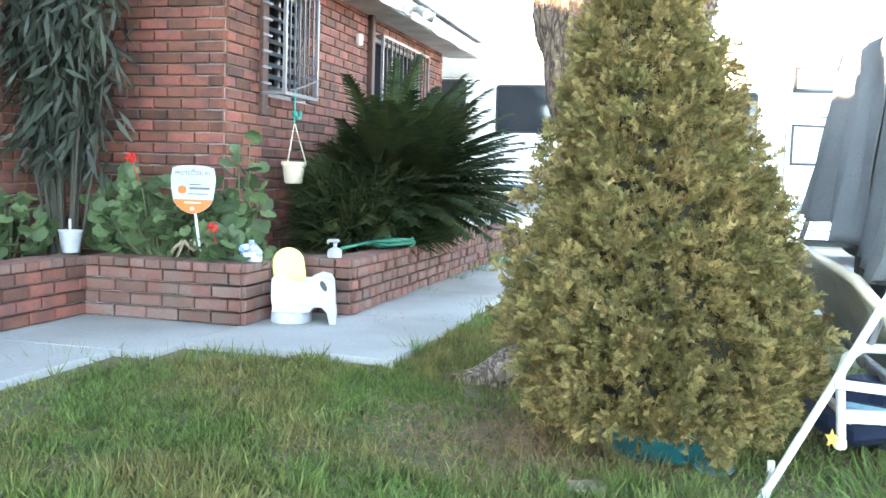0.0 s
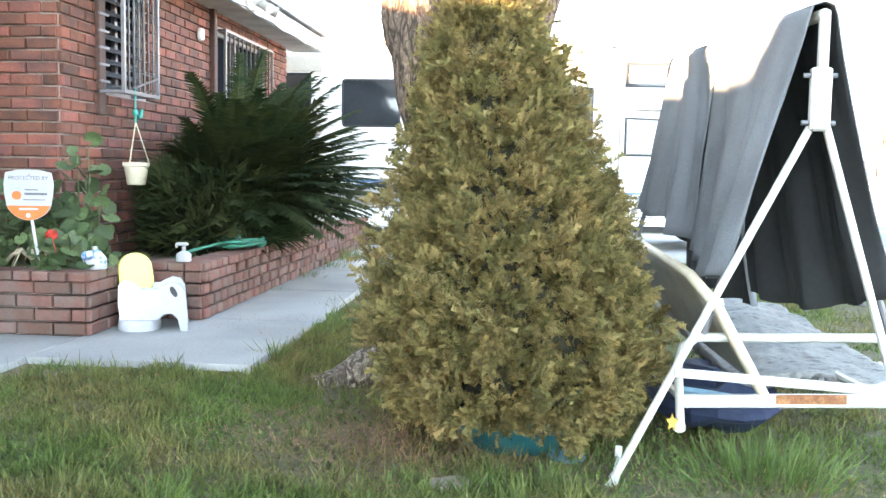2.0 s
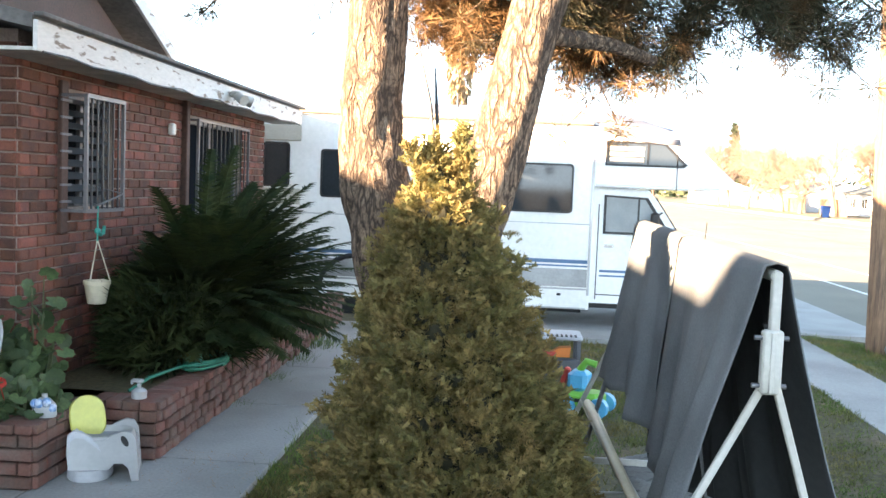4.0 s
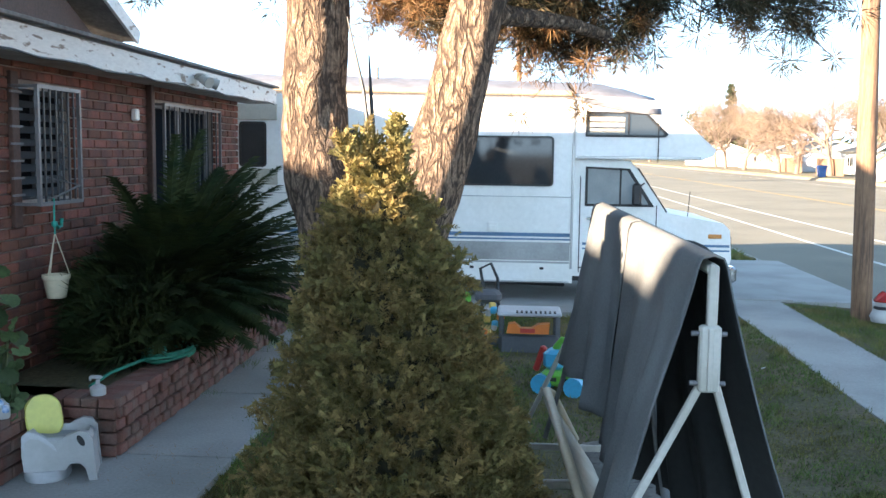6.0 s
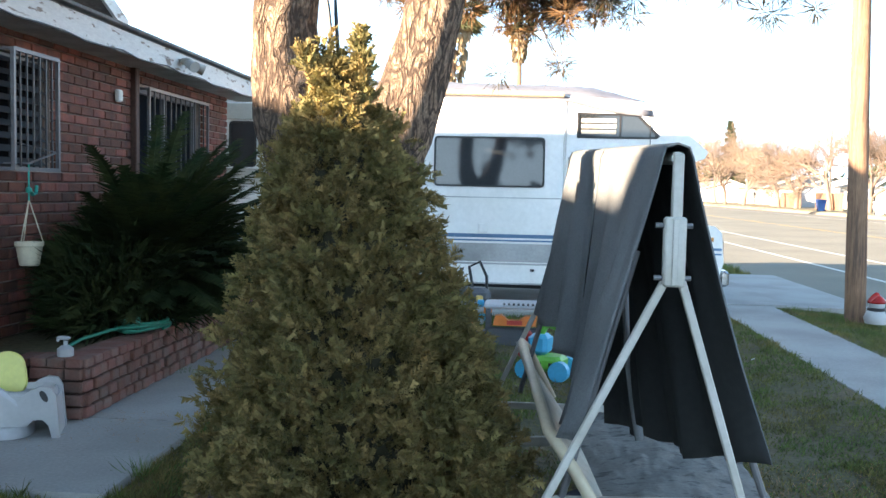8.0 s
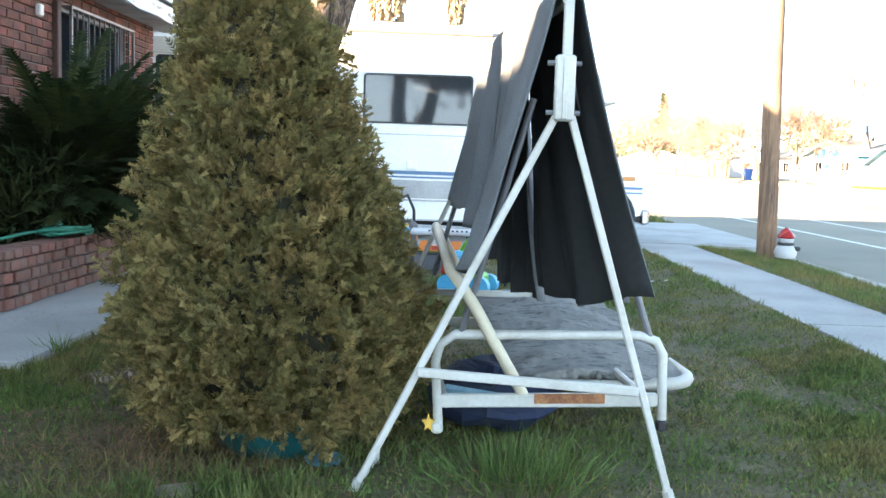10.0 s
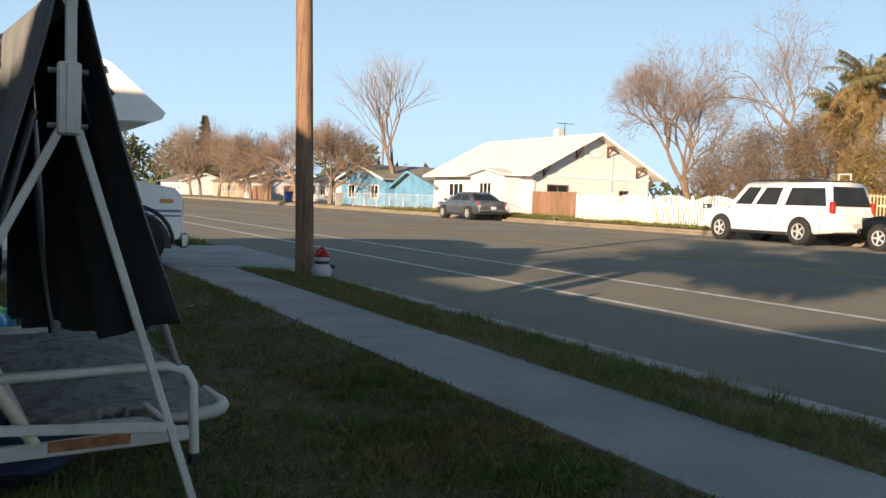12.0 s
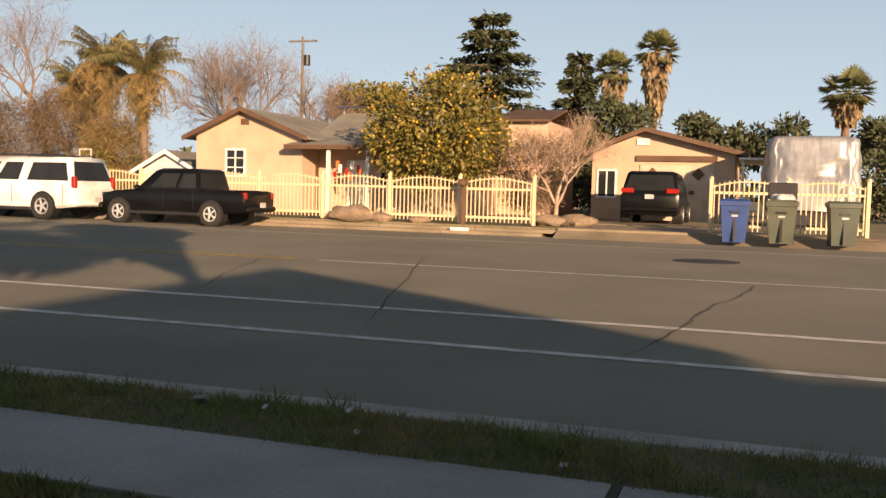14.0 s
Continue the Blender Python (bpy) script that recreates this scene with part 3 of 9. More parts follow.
    fl.tube([(-1.53, 9.18, 2.39), (-1.44, 9.24, 2.35)], [0.035, 0.05], 12)
    part("flood_light", fl, M_steel, house, "small twin white flood light", 40)
    ob = MB()
    ob.box((WALL_X + 0.05, 8.55, 2.05), (0.05, 0.07, 0.1), b=0.01)
    part("outlet_box", ob, M_white, house, "small white box on the brickwork")
    return house


def barred_window(y0, y1, z0, z1, bars, reach, label, curtain, grille, slats=0):
    win = thing("window_1", label, "window", (WALL_X, 0, 0), kind="structure")
    fr = MB()
    x = -0.08
    fw = 0.04
    for a in ((y0 + fw / 2, (z0 + z1) / 2, fw, z1 - z0), (y1 - fw / 2, (z0 + z1) / 2, fw, z1 - z0), ((y0 + y1) / 2, (z0 + z1) / 2, fw, z1 - z0 - 2 * fw)):
        fr.box((x, a[0], a[1]), (0.05, a[2], a[3]), b=0.004)
    for zz in (z0 + fw / 2, z1 - fw / 2):
        fr.box((x, (y0 + y1) / 2, zz), (0.052, y1 - y0 - 2 * fw, fw), b=0.004)
    part("window_frame", fr, M_bars, win)
    for k in range(2):
        pa = MB()
        a = y0 + fw + k * (y1 - y0 - fw) / 2
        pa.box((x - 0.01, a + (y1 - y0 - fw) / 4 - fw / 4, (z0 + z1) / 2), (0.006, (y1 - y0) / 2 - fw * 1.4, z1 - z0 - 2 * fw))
        part("pane", pa, M_mattepane, win)
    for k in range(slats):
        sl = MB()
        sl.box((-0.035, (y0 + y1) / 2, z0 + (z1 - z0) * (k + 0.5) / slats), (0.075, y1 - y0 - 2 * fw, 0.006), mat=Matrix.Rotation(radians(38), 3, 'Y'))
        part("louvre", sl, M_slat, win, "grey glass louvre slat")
    cu = MB()
    n = 24
    loops = []
    for zz in (z0, z1):
        loops.append([(-0.16 + 0.012 * math.sin(k * 1.9), y0 + (y1 - y0) * curtain * k / n, zz) for k in range(n + 1)])
    cu.loft(loops, False, False)
    part("curtain", cu, M_curtain, win, "pale curtain behind the pane")
    # dark sheet behind the opening stands in for the room's shade
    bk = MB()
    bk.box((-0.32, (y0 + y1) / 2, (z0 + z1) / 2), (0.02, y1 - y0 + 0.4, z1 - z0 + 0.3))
    part("room_shade_sheet", bk, M_shade, win)
    gr = thing("window_grille", "grey painted steel bars in front of the window", "window grille", (WALL_X + reach, 0, 0))
    f = MB()
    a0, a1, b0, b1 = grille
    for zz in (b0, b1):
        f.box((0, (a0 + a1) / 2, zz), (0.025, a1 - a0, 0.025))
    for yy in (a0, a1):
        f.box((0, yy, (b0 + b1) / 2), (0.024, 0.024, b1 - b0 + 0.02))
    for yy in (a0, a1):
        for zz in (b0, b1):
            f.box((-reach / 2 + 0.002, yy, zz), (reach - 0.02, 0.02, 0.02))
    part("grille_frame", f, M_bars, gr)
    for k in range(bars):
        yy = a0 + (a1 - a0) * (k + 1) / (bars + 1)
        b = MB()
        b.box((0, yy, (b0 + b1) / 2), (0.011, 0.011, b1 - b0))
        part("bar", b, M_darkbar, gr)
    if y0 < 8:
        # short cross bars that close the grille's near side
        for k in range(7):
            b = MB()
            b.box((-reach / 2, a0 - 0.06, b0 + 0.06 + (b1 - b0 - 0.1) * k / 6), (0.014, 0.13, 0.014))
            part("bar", b, M_bars, gr)


build_house()
barred_window(6.76, 7.50, 1.42, 2.18, 6, 0.21, "dark louvred window in the brick wall", 0.04, (6.655, 7.215, 1.405, 2.155), 9)
barred_window(8.98, 10.66, 1.10, 2.18, 11, 0.09, "wide window with pale curtains in the brick wall", 0.4, (9.08, 10.64, 1.08, 2.165))

# ---------- motorhome ----------
def rounded_rect(x0, x1, z0, z1, r, n=4):
    pts = []
    for cx, cz, a in ((x1 - r, z0 + r, -90), (x1 - r, z1 - r, 0), (x0 + r, z1 - r, 90), (x0 + r, z0 + r, 180)):
        for k in range(n + 1):
            t = radians(a + 90 * k / n)
            pts.append((cx + r * math.cos(t), cz + r * math.sin(t)))
    return pts


def side_window(parent, pts_in, y, label="", r=0.05):
    """A window flush in a side that looks along -y: black rubber frame and dark pane."""
    x0, x1, z0, z1 = pts_in
    fr = MB()
    o, i = rounded_rect(x0, x1, z0, z1, r), rounded_rect(x0 + 0.022, x1 - 0.022, z0 + 0.022, z1 - 0.022, r * 0.7)
    fr.loft([[(p[0], y + 0.01, p[1]) for p in o], [(p[0], y - 0.014, p[1]) for p in o], [(p[0], y - 0.014, p[1]) for p in i], [(p[0], y - 0.002, p[1]) for p in i]], caps=False)
    w = part("window", fr, M_dark, parent, label)
    pa = MB()
    pa.prism(i, 'y', y - 0.004, y + 0.01)
    part("pane", pa, M_pane, w)
    return w


def wheel(parent, x, y, z, r, width, rim_mat, axis='y', spokes=5, name="wheel"):
    """A wheel whose axle lies along y (or x); its outer side looks to the negative axis."""
    ty = MB()
    prof = [(r * 0.62, -width / 2), (r * 0.93, -width / 2), (r, -width * 0.36), (r, width * 0.36), (r * 0.93, width / 2), (r * 0.62, width / 2)]
    ty.lathe(prof, n=28, caps=False)
    ri = MB()
    ri.lathe([(r * 0.66, -width * 0.42), (r * 0.63, -width * 0.52), (r * 0.56, -width * 0.5), (r * 0.54, -width * 0.38)], n=28, caps=False)
    # black dish: shade in the gaps between spokes, put into the colour
    ri.mi = 1
    ri.lathe([(r * 0.66, -width * 0.3), (r * 0.63, -width * 0.36), (r * 0.54, -width * 0.37), (r * 0.2, -width * 0.36), (r * 0.16, -width * 0.44), (0.01, -width * 0.46)], n=28)
    ri.mi = 0
    ri.tube([(0, 0, -width * 0.36), (0, 0, -width * 0.5)], r * 0.17, 12)
    for k in range(spokes):
        a = 2 * math.pi * k / spokes
        ri.box((r * 0.36 * math.cos(a), r * 0.36 * math.sin(a), -width * 0.42), (r * 0.46, r * 0.17, width * 0.14), rz=math.degrees(a), b=0.01)
    rot = Matrix.Rotation(radians(90), 4, 'X') if axis == 'x_' else (Matrix.Rotation(radians(-90), 4, 'X') if axis == 'y' else Matrix.Rotation(radians(90), 4, 'Y'))
    m = Matrix.Translation((x, y, z)) @ rot
    t = part(name, ty.moved(m), M_rubber, parent, "", 40)
    part("rim", ri.moved(m), [rim_mat, M_dark], t, "", 40)
    return t


def build_rv():
    rv = thing("motorhome", "white cab-over motorhome with a blue stripe, parked on the driveway", "motorhome")
    Y0, Y1 = 12.47, 14.75
    b = MB()
    b.prism([(-2.75, 0.17), (1.98, 0.17), (1.98, 1.71), (3.5, 1.71), (3.64, 1.76), (3.68, 1.84), (3.06, 2.38), (2.95, 2.42), (1.95, 2.5), (-2.68, 2.58), (-2.75, 2.52)], 'y', Y0, Y1)
    body = part("body", b, M_rv, rv)
    # seams and trim strips on the side
    s = MB()
    s.box((-0.39, Y0 - 0.006, 2.50), (4.7, 0.02, 0.035), b=0.004)
    s.box((1.96, Y0 - 0.006, 1.4), (0.03, 0.016, 2.1), b=0.003)
    s.box((2.75, Y0 - 0.006, 1.735), (1.5, 0.016, 0.03), b=0.003)
    s.box((-0.4, Y0 - 0.005, 1.24), (4.68, 0.01, 0.012))
    s.box((-0.4, Y0 - 0.006, 0.425), (4.68, 0.016, 0.022), b=0.003)
    s.box((-0.4, Y0 - 0.006, 0.18), (4.68, 0.016, 0.02), b=0.003)
    part("trim_strip", s, M_rv_trim, rv, "dull metal trim strip")
    s = MB()
    s.box((-0.4, Y0 - 0.003, 0.768), (4.68, 0.008, 0.045))
    s.box((-0.4, Y0 - 0.003, 0.712), (4.68, 0.008, 0.02))
    part("stripe", s, M_blue, rv, "faded blue stripes")
    s = MB()
    s.box((-0.4, Y0 - 0.004, 0.562), (4.68, 0.012, 0.225))
    part("skirt_band", s, surface("dull_band", (0.4, 0.4, 0.4), 0.4, metal=0.3, var=0.1, big=1.5, color2=(0.25, 0.25, 0.25)), rv)
    for x0, x1 in ((-2.3, -1.6), (-0.1, 0.5), (0.56, 0.9), (1.28, 1.92)):
        d = MB()
        o = rounded_rect(x0, x1, 0.205, 0.395, 0.02)
        i = rounded_rect(x0 + 0.02, x1 - 0.02, 0.225, 0.375, 0.015)
        d.loft([[(p[0], Y0 + 0.01, p[1]) for p in o], [(p[0], Y0 - 0.012, p[1]) for p in o], [(p[0], Y0 - 0.012, p[1]) for p in i], [(p[0], Y0 - 0.006, p[1]) for p in i]])
        lk = part("locker_door", d, M_rv, rv)
        h = MB()
        h.box(((x0 + x1) / 2, Y0 - 0.018, 0.35), (0.05, 0.014, 0.03), b=0.004)
        part("latch", h, M_dark, lk)
    side_window(rv, (-1.48, -0.72, 1.45, 2.06), Y0)
    side_window(rv, (0.36, 1.72, 1.37, 1.985), Y0)
    side_window(rv, (-2.23, -1.88, 1.56, 2.13), Y0)
    for zz, hh in ((1.44, 0.2), (2.25, 0.2)):
        p = MB()
        p.box((-2.1, Y0 - 0.008, zz), (0.72, 0.03, hh), b=0.005)
        part("entry_panel", p, M_beige, rv, "beige grey panel beside the rear window")
    hk = MB()
    hk.box((0.985, Y0 - 0.02, 0.86), (0.13, 0.04, 0.12), b=0.012)
    hk.box((0.985, Y0 - 0.042, 0.85), (0.08, 0.012, 0.06), b=0.004)
    part("filler_box", hk, M_rv, rv, "white hatch box")
    # cab-over window with slanted front end
    fr = MB()
    o = [(2.10, 1.985), (3.06, 1.985), (3.10, 2.02), (2.83, 2.28), (2.10, 2.295)]
    i = [(2.125, 2.01), (3.03, 2.01), (3.05, 2.03), (2.82, 2.255), (2.125, 2.27)]
    fr.loft([[(q[0], Y0 + 0.01, q[1]) for q in o], [(q[0], Y0 - 0.014, q[1]) for q in o], [(q[0], Y0 - 0.014, q[1]) for q in i], [(q[0], Y0 - 0.002, q[1]) for q in i]], caps=False)
    fr.box((2.62, Y0 - 0.008, 2.13), (0.02, 0.014, 0.25))
    w = part("cabover_window", fr, M_dark, rv)
    pa = MB()
    pa.prism(i, 'y', Y0 - 0.004, Y0 + 0.01)
    part("pane", pa, M_pane, w)
    bl = MB()
    for k in range(3):
        bl.box((2.36, Y0 - 0.007, 2.06 + 0.07 * k), (0.42, 0.004, 0.05))
    part("blind", bl, M_beige, w, "pale slatted blind")
    # roof edge: rolled awning and flapping cover
    aw = MB()
    aw.tube([(-2.6, Y0 - 0.03, 2.55), (1.93, Y0 - 0.03, 2.50)], 0.035, 10)
    part("awning_roll", aw, surface("awning_brown", (0.42, 0.33, 0.24), 0.8, var=0.2), rv, "rolled brown awning", 40)
    cv = MB()
    n = 34
    loops = []
    for k in range(n + 1):
        x = -2.72 + 5.72 * k / n
        top = 2.80 - 0.02 * (x + 2.7) - max(0.0, x - 2.2) ** 1.5 * 0.26
        edge = 2.56 - 0.012 * (x + 2.7) - max(0.0, x - 2.0) * 0.12
        drop = 0.06 if x < 1.9 else 0.1 + 0.04 * math.sin(3 * x)
        row = [(x, Y0 - 0.02, edge - drop), (x, Y0 + 0.02, edge)]
        for j in range(1, 10):
            u = j / 10
            row.append((x, Y0 + (Y1 - Y0) * u, edge + (top - edge) * math.sin(math.pi * u) ** 0.8 + 0.016 * math.sin(k * 1.7 + j * 2.3)))
        row += [(x, Y1, edge), (x, Y1 + 0.02, edge - 0.1)]
        loops.append(row)
    cv.loft(loops, False, False)
    o = part("roof_cover", cv, surface("grey_tarp", (0.2, 0.205, 0.235), 0.55, color2=(0.15, 0.155, 0.18), var=0.15, big=3, small=9, bump=0.3), rv, "loose grey tarpaulin on the roof", 60)
    so = o.modifiers.new("thickness", 'SOLIDIFY')
    so.thickness = 0.008
    for x in (-1.1, -0.55, 0.2):
        vp = MB()
        vp.tube([(x, Y0 + 0.5, 2.6), (x, Y0 + 0.5, 2.86)], 0.018, 6)
        part("roof_vent", vp, M_dark, rv)
    # cab
    c = MB()
    c.prism([(1.98, 0.25), (3.55, 0.25), (3.88, 0.32), (3.93, 0.5), (3.9, 0.86), (3.82, 0.94), (3.12, 1.06), (2.78, 1.56), (2.66, 1.70), (1.98, 1.71)], 'y', Y0 + 0.09, Y1 - 0.12)
    part("cab", c, M_rv, rv)
    wd = MB()
    o = [(2.12, 1.13), (2.97, 1.13), (2.66, 1.60), (2.12, 1.62)]
    i = [(2.15, 1.16), (2.90, 1.16), (2.63, 1.575), (2.15, 1.595)]
    y = Y0 + 0.088
    wd.loft([[(q[0], y + 0.01, q[1]) for q in o], [(q[0], y - 0.012, q[1]) for q in o], [(q[0], y - 0.012, q[1]) for q in i], [(q[0], y, q[1]) for q in i]], caps=False)
    wd.box((2.55, y - 0.005, 1.37), (0.022, 0.014, 0.42))
    w = part("cab_window", wd, M_dark, rv)
    pa = MB()
    pa.prism(i, 'y', y - 0.003, y + 0.01)
    part("pane", pa, surface("pale_pane", (0.3, 0.34, 0.36), 0.06, var=0.04, big=2, bump=0), w)
    ws = MB()
    ws.box((0, 0, 0), (0.02, 1.8, 0.66), mat=Matrix.Rotation(radians(-34), 3, 'Y'))
    ws.moved(Matrix.Translation((2.965, (Y0 + Y1) / 2, 1.33)))
    part("windscreen", ws, M_pane, rv)
    dl = MB()
    for q in ((2.06, 0.9, 0.012, 1.2), (3.0, 0.75, 0.012, 0.8)):
        dl.box((q[0], y - 0.002, q[1]), (q[2], 0.008, q[3]))
    dl.box((2.53, y - 0.002, 0.36), (0.94, 0.008, 0.012))
    part("door_seam", dl, M_dark, rv)
    dh = MB()
    dh.box((2.2, y - 0.02, 0.98), (0.12, 0.025, 0.03), b=0.006)
    part("door_handle", dh, M_chrome, rv)
    st = MB()
    st.box((3.0, y - 0.003, 0.66), (1.8, 0.008, 0.03))
    st.box((3.0, y - 0.003, 0.60), (1.8, 0.008, 0.02))
    part("stripe", st, M_blue, rv)
    mi = MB()
    mi.box((2.73, Y0 - 0.1, 1.29), (0.11, 0.07, 0.27), b=0.025)
    mi.tube([(2.76, Y0 - 0.08, 1.2), (2.82, Y0 + 0.09, 1.15)], 0.014, 6)
    mi.tube([(2.76, Y0 - 0.08, 1.38), (2.84, Y0 + 0.09, 1.42)], 0.012, 6)
    part("wing_mirror", mi, M_dark, rv, "black wing mirror")
    an = MB()
    an.tube([(3.4, Y0 + 0.2, 1.0), (3.42, Y0 + 0.2, 1.32)], 0.005, 5)
    part("antenna", an, M_dark, rv)
    an = MB()
    an.tube([(2.98, Y0 - 0.02, 2.2), (2.98, Y0 - 0.02, 1.68)], 0.006, 5)
    part("antenna", an, M_dark, rv)
    bp = MB()
    bp.box((3.95, (Y0 + Y1) / 2, 0.3), (0.12, 2.1, 0.2), b=0.03)
    part("bumper", bp, M_chrome, rv)
    gr = MB()
    gr.box((3.935, (Y0 + Y1) / 2, 0.66), (0.03, 1.1, 0.28), b=0.008)
    part("grille", gr, M_dark, rv)
    for yy in (Y0 + 0.32, Y1 - 0.35):
        h = MB()
        h.box((3.93, yy, 0.68), (0.04, 0.26, 0.18), b=0.012)
        part("headlight", h, M_chrome, rv)
    tl = MB()
    tl.box((3.72, Y0 + 0.083, 0.78), (0.16, 0.02, 0.05), b=0.005)
    part("side_marker", tl, surface("amber_lens", (0.6, 0.25, 0.05), 0.3, var=0.1, bump=0), rv)
    ch = MB()
    ch.box((0.5, (Y0 + Y1) / 2, 0.22), (6.2, 1.5, 0.14))
    ch.tube([(0.3, Y0 + 0.25, 0.17), (1.9, Y0 + 0.25, 0.15)], 0.055, 10)
    part("chassis", ch, M_dark, rv)
    fl = MB()
    fl.tube([(3.35 + 0.46 * math.cos(radians(a)), Y0 + 0.1, 0.25 + 0.46 * math.sin(radians(a))) for a in range(0, 181, 15)], 0.03, 8)
    part("wheel_arch", fl, M_dark, rv, "", 40)
    # flat black half disc stands in for the shaded opening
    fl = MB()
    fl.prism([(3.35 + 0.44 * math.cos(radians(a)), 0.2 + 0.46 * math.sin(radians(a))) for a in range(0, 181, 15)], 'y', Y0 + 0.082, Y0 + 0.12)
    part("wheel_well_shade", fl, M_dark, rv, "flat black fill for the shaded wheel opening")
    ar = MB()
    ar.tube([(-1.0 + 0.47 * math.cos(radians(a)), Y0 + 0.0, 0.25 + 0.47 * math.sin(radians(a))) for a in range(0, 181, 15)], 0.035, 8)
    part("wheel_arch", ar, M_dark, rv, "", 40)
    for x in (3.35, -1.0):
        for yy in (Y0 + 0.16, Y1 - 0.2):
            wheel(rv, x, yy, 0.28, 0.36, 0.24, M_chrome)
    return rv


build_rv()

# ---------- pine trunk and the potted cypress ----------
CYP = (0.90, 4.22)
LEAN = 0.18


def build_cypress():
    t = thing("christmas_tree", "bushy bronze-green cypress in a teal plastic pot on the lawn", "tree", (*CYP, LAWN))
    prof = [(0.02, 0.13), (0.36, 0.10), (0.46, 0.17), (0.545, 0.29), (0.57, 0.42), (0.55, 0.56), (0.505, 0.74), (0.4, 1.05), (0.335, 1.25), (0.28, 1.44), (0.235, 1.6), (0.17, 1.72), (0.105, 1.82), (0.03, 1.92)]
    # solid dark core stands in for the shaded depth of the crown
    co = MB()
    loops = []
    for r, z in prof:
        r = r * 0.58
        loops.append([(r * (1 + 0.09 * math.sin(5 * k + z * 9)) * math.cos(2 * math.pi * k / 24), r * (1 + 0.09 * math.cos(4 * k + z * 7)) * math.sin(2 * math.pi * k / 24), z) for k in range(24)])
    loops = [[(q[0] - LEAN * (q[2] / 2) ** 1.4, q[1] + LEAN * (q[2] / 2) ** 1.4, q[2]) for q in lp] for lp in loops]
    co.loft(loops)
    part("gap_shade_core", co, M_gapshade, t)
    # sprays of scale leaves over the whole outline
    zz = np.array([p[1] for p in prof])
    rr = np.array([p[0] for p in prof])
    # one spray: a stem with short forward-pointing scale leaves on four sides, ending in a blunt tip
    sp_v = [(0, 0.11 * k, 0.004 * k * k) for k in range(9)] + [(0.03, 0.96, 0.27), (0, 1.14, 0.33), (-0.03, 0.96, 0.27)]
    sp_f = [(8, 9, 10, 11)]
    for k in range(8):
        turn = 1.45 * (k % 2)
        for sd in (1, -1):
            o = len(sp_v)
            w = sd * R.uniform(0.24, 0.36) * (1 - 0.06 * k)
            sp_v += [(w * 0.5 * math.cos(turn), 0.11 * k + 0.09, w * 0.5 * math.sin(turn) + 0.02), (w * math.cos(turn), 0.11 * k + R.uniform(0.24, 0.34), w * math.sin(turn) + 0.06)]
            sp_f.append((k, k + 1, o + 1, o))
    sp_v, sp_f = np.array(sp_v, float), np.array(sp_f)
    # tufts: each a fan of sprays that leaves the outline
    T, per = 6000, 5
    area = np.cumsum(np.r_[0, [(rr[i] + rr[i + 1]) * max(abs(zz[i + 1] - zz[i]), 0.02) for i in range(len(rr) - 1)]])
    z = np.clip(np.interp(rng.random(T), area / area[-1], np.maximum.accumulate(zz)), 0.15, 1.92)
    ang = rng.random(T) * 2 * np.pi
    bulge = 0.09 * np.sin(7 * ang + 5 * z) * np.sin(9 * z + 2 * ang) + 0.1 * np.sin(15 * ang - 11 * z) * np.sin(19 * z + 4 * ang)
    depth = rng.random(T) ** 1.1 * 0.26
    r = np.maximum(np.interp(z, zz, rr) * (1 + bulge * 1.2) - depth * (0.4 + np.interp(z, zz, rr)) - 0.01, 0.01)
    lean = LEAN * (z / 2) ** 1.4
    tp = np.stack([r * np.cos(ang) - lean, r * np.sin(ang) + lean, z], 1)
    td = np.stack([np.cos(ang), np.sin(ang), rng.uniform(-0.1, 1.3, T)], 1) + rng.normal(0, 0.3, (T, 3))
    td /= np.linalg.norm(td, axis=1, keepdims=True)
    N = T * per
    pos = np.repeat(tp, per, 0) + rng.normal(0, 0.012, (N, 3))
    dirs = np.repeat(td, per, 0) + rng.normal(0, 0.42, (N, 3))
    size = np.repeat(rng.uniform(0.75, 1.2, T), per) * rng.uniform(0.036, 0.062, N)
    v, f = scatter(sp_v, sp_f, frames_to(dirs, rng.normal(0, 1, (N, 3)), pos, size))
    part("crown", array_mesh("crown", v, f, M_needle), None, t, "bronze-green scale foliage in dense sprays")
    # low boughs that hang over the pot
    N = 2400
    k = rng.integers(0, 26, N)
    ka = k * 0.2417 + 0.1 * np.sin(k * 5.0)
    u = rng.random(N)
    rad = 0.42 - 0.05 * u + 0.03 * np.sin(3 * k)
    pos = np.stack([rad * np.cos(ka), rad * np.sin(ka), 0.26 - u * (0.15 + 0.06 * np.sin(7 * k))], 1) + rng.normal(0, 0.022, (N, 3))
    dirs = np.stack([np.cos(ka), np.sin(ka), -0.7 + 0 * ka], 1) + rng.normal(0, 0.5, (N, 3))
    q = ~((np.arctan2(np.sin(ka), np.cos(ka)) > -2.0) & (np.arctan2(np.sin(ka), np.cos(ka)) < -1.3))
    N = int(q.sum())
    v, f = scatter(sp_v, sp_f, frames_to(dirs[q], rng.normal(0, 1, (N, 3)), pos[q], rng.uniform(0.045, 0.075, N)))
    part("low_bough", array_mesh("low_bough", v, f, M_needle), None, t)
    # leaders at the top
    N = 700
    k = rng.integers(0, 9, N)
    base = np.stack([0.09 * np.sin(k * 2.4) - 0.15, 0.07 * np.cos(k * 1.7) + 0.15, 1.68 + 0 * k], 1)
    hgt = 0.12 + 0.2 * ((k * 37) % 7) / 7
    u = rng.random(N)
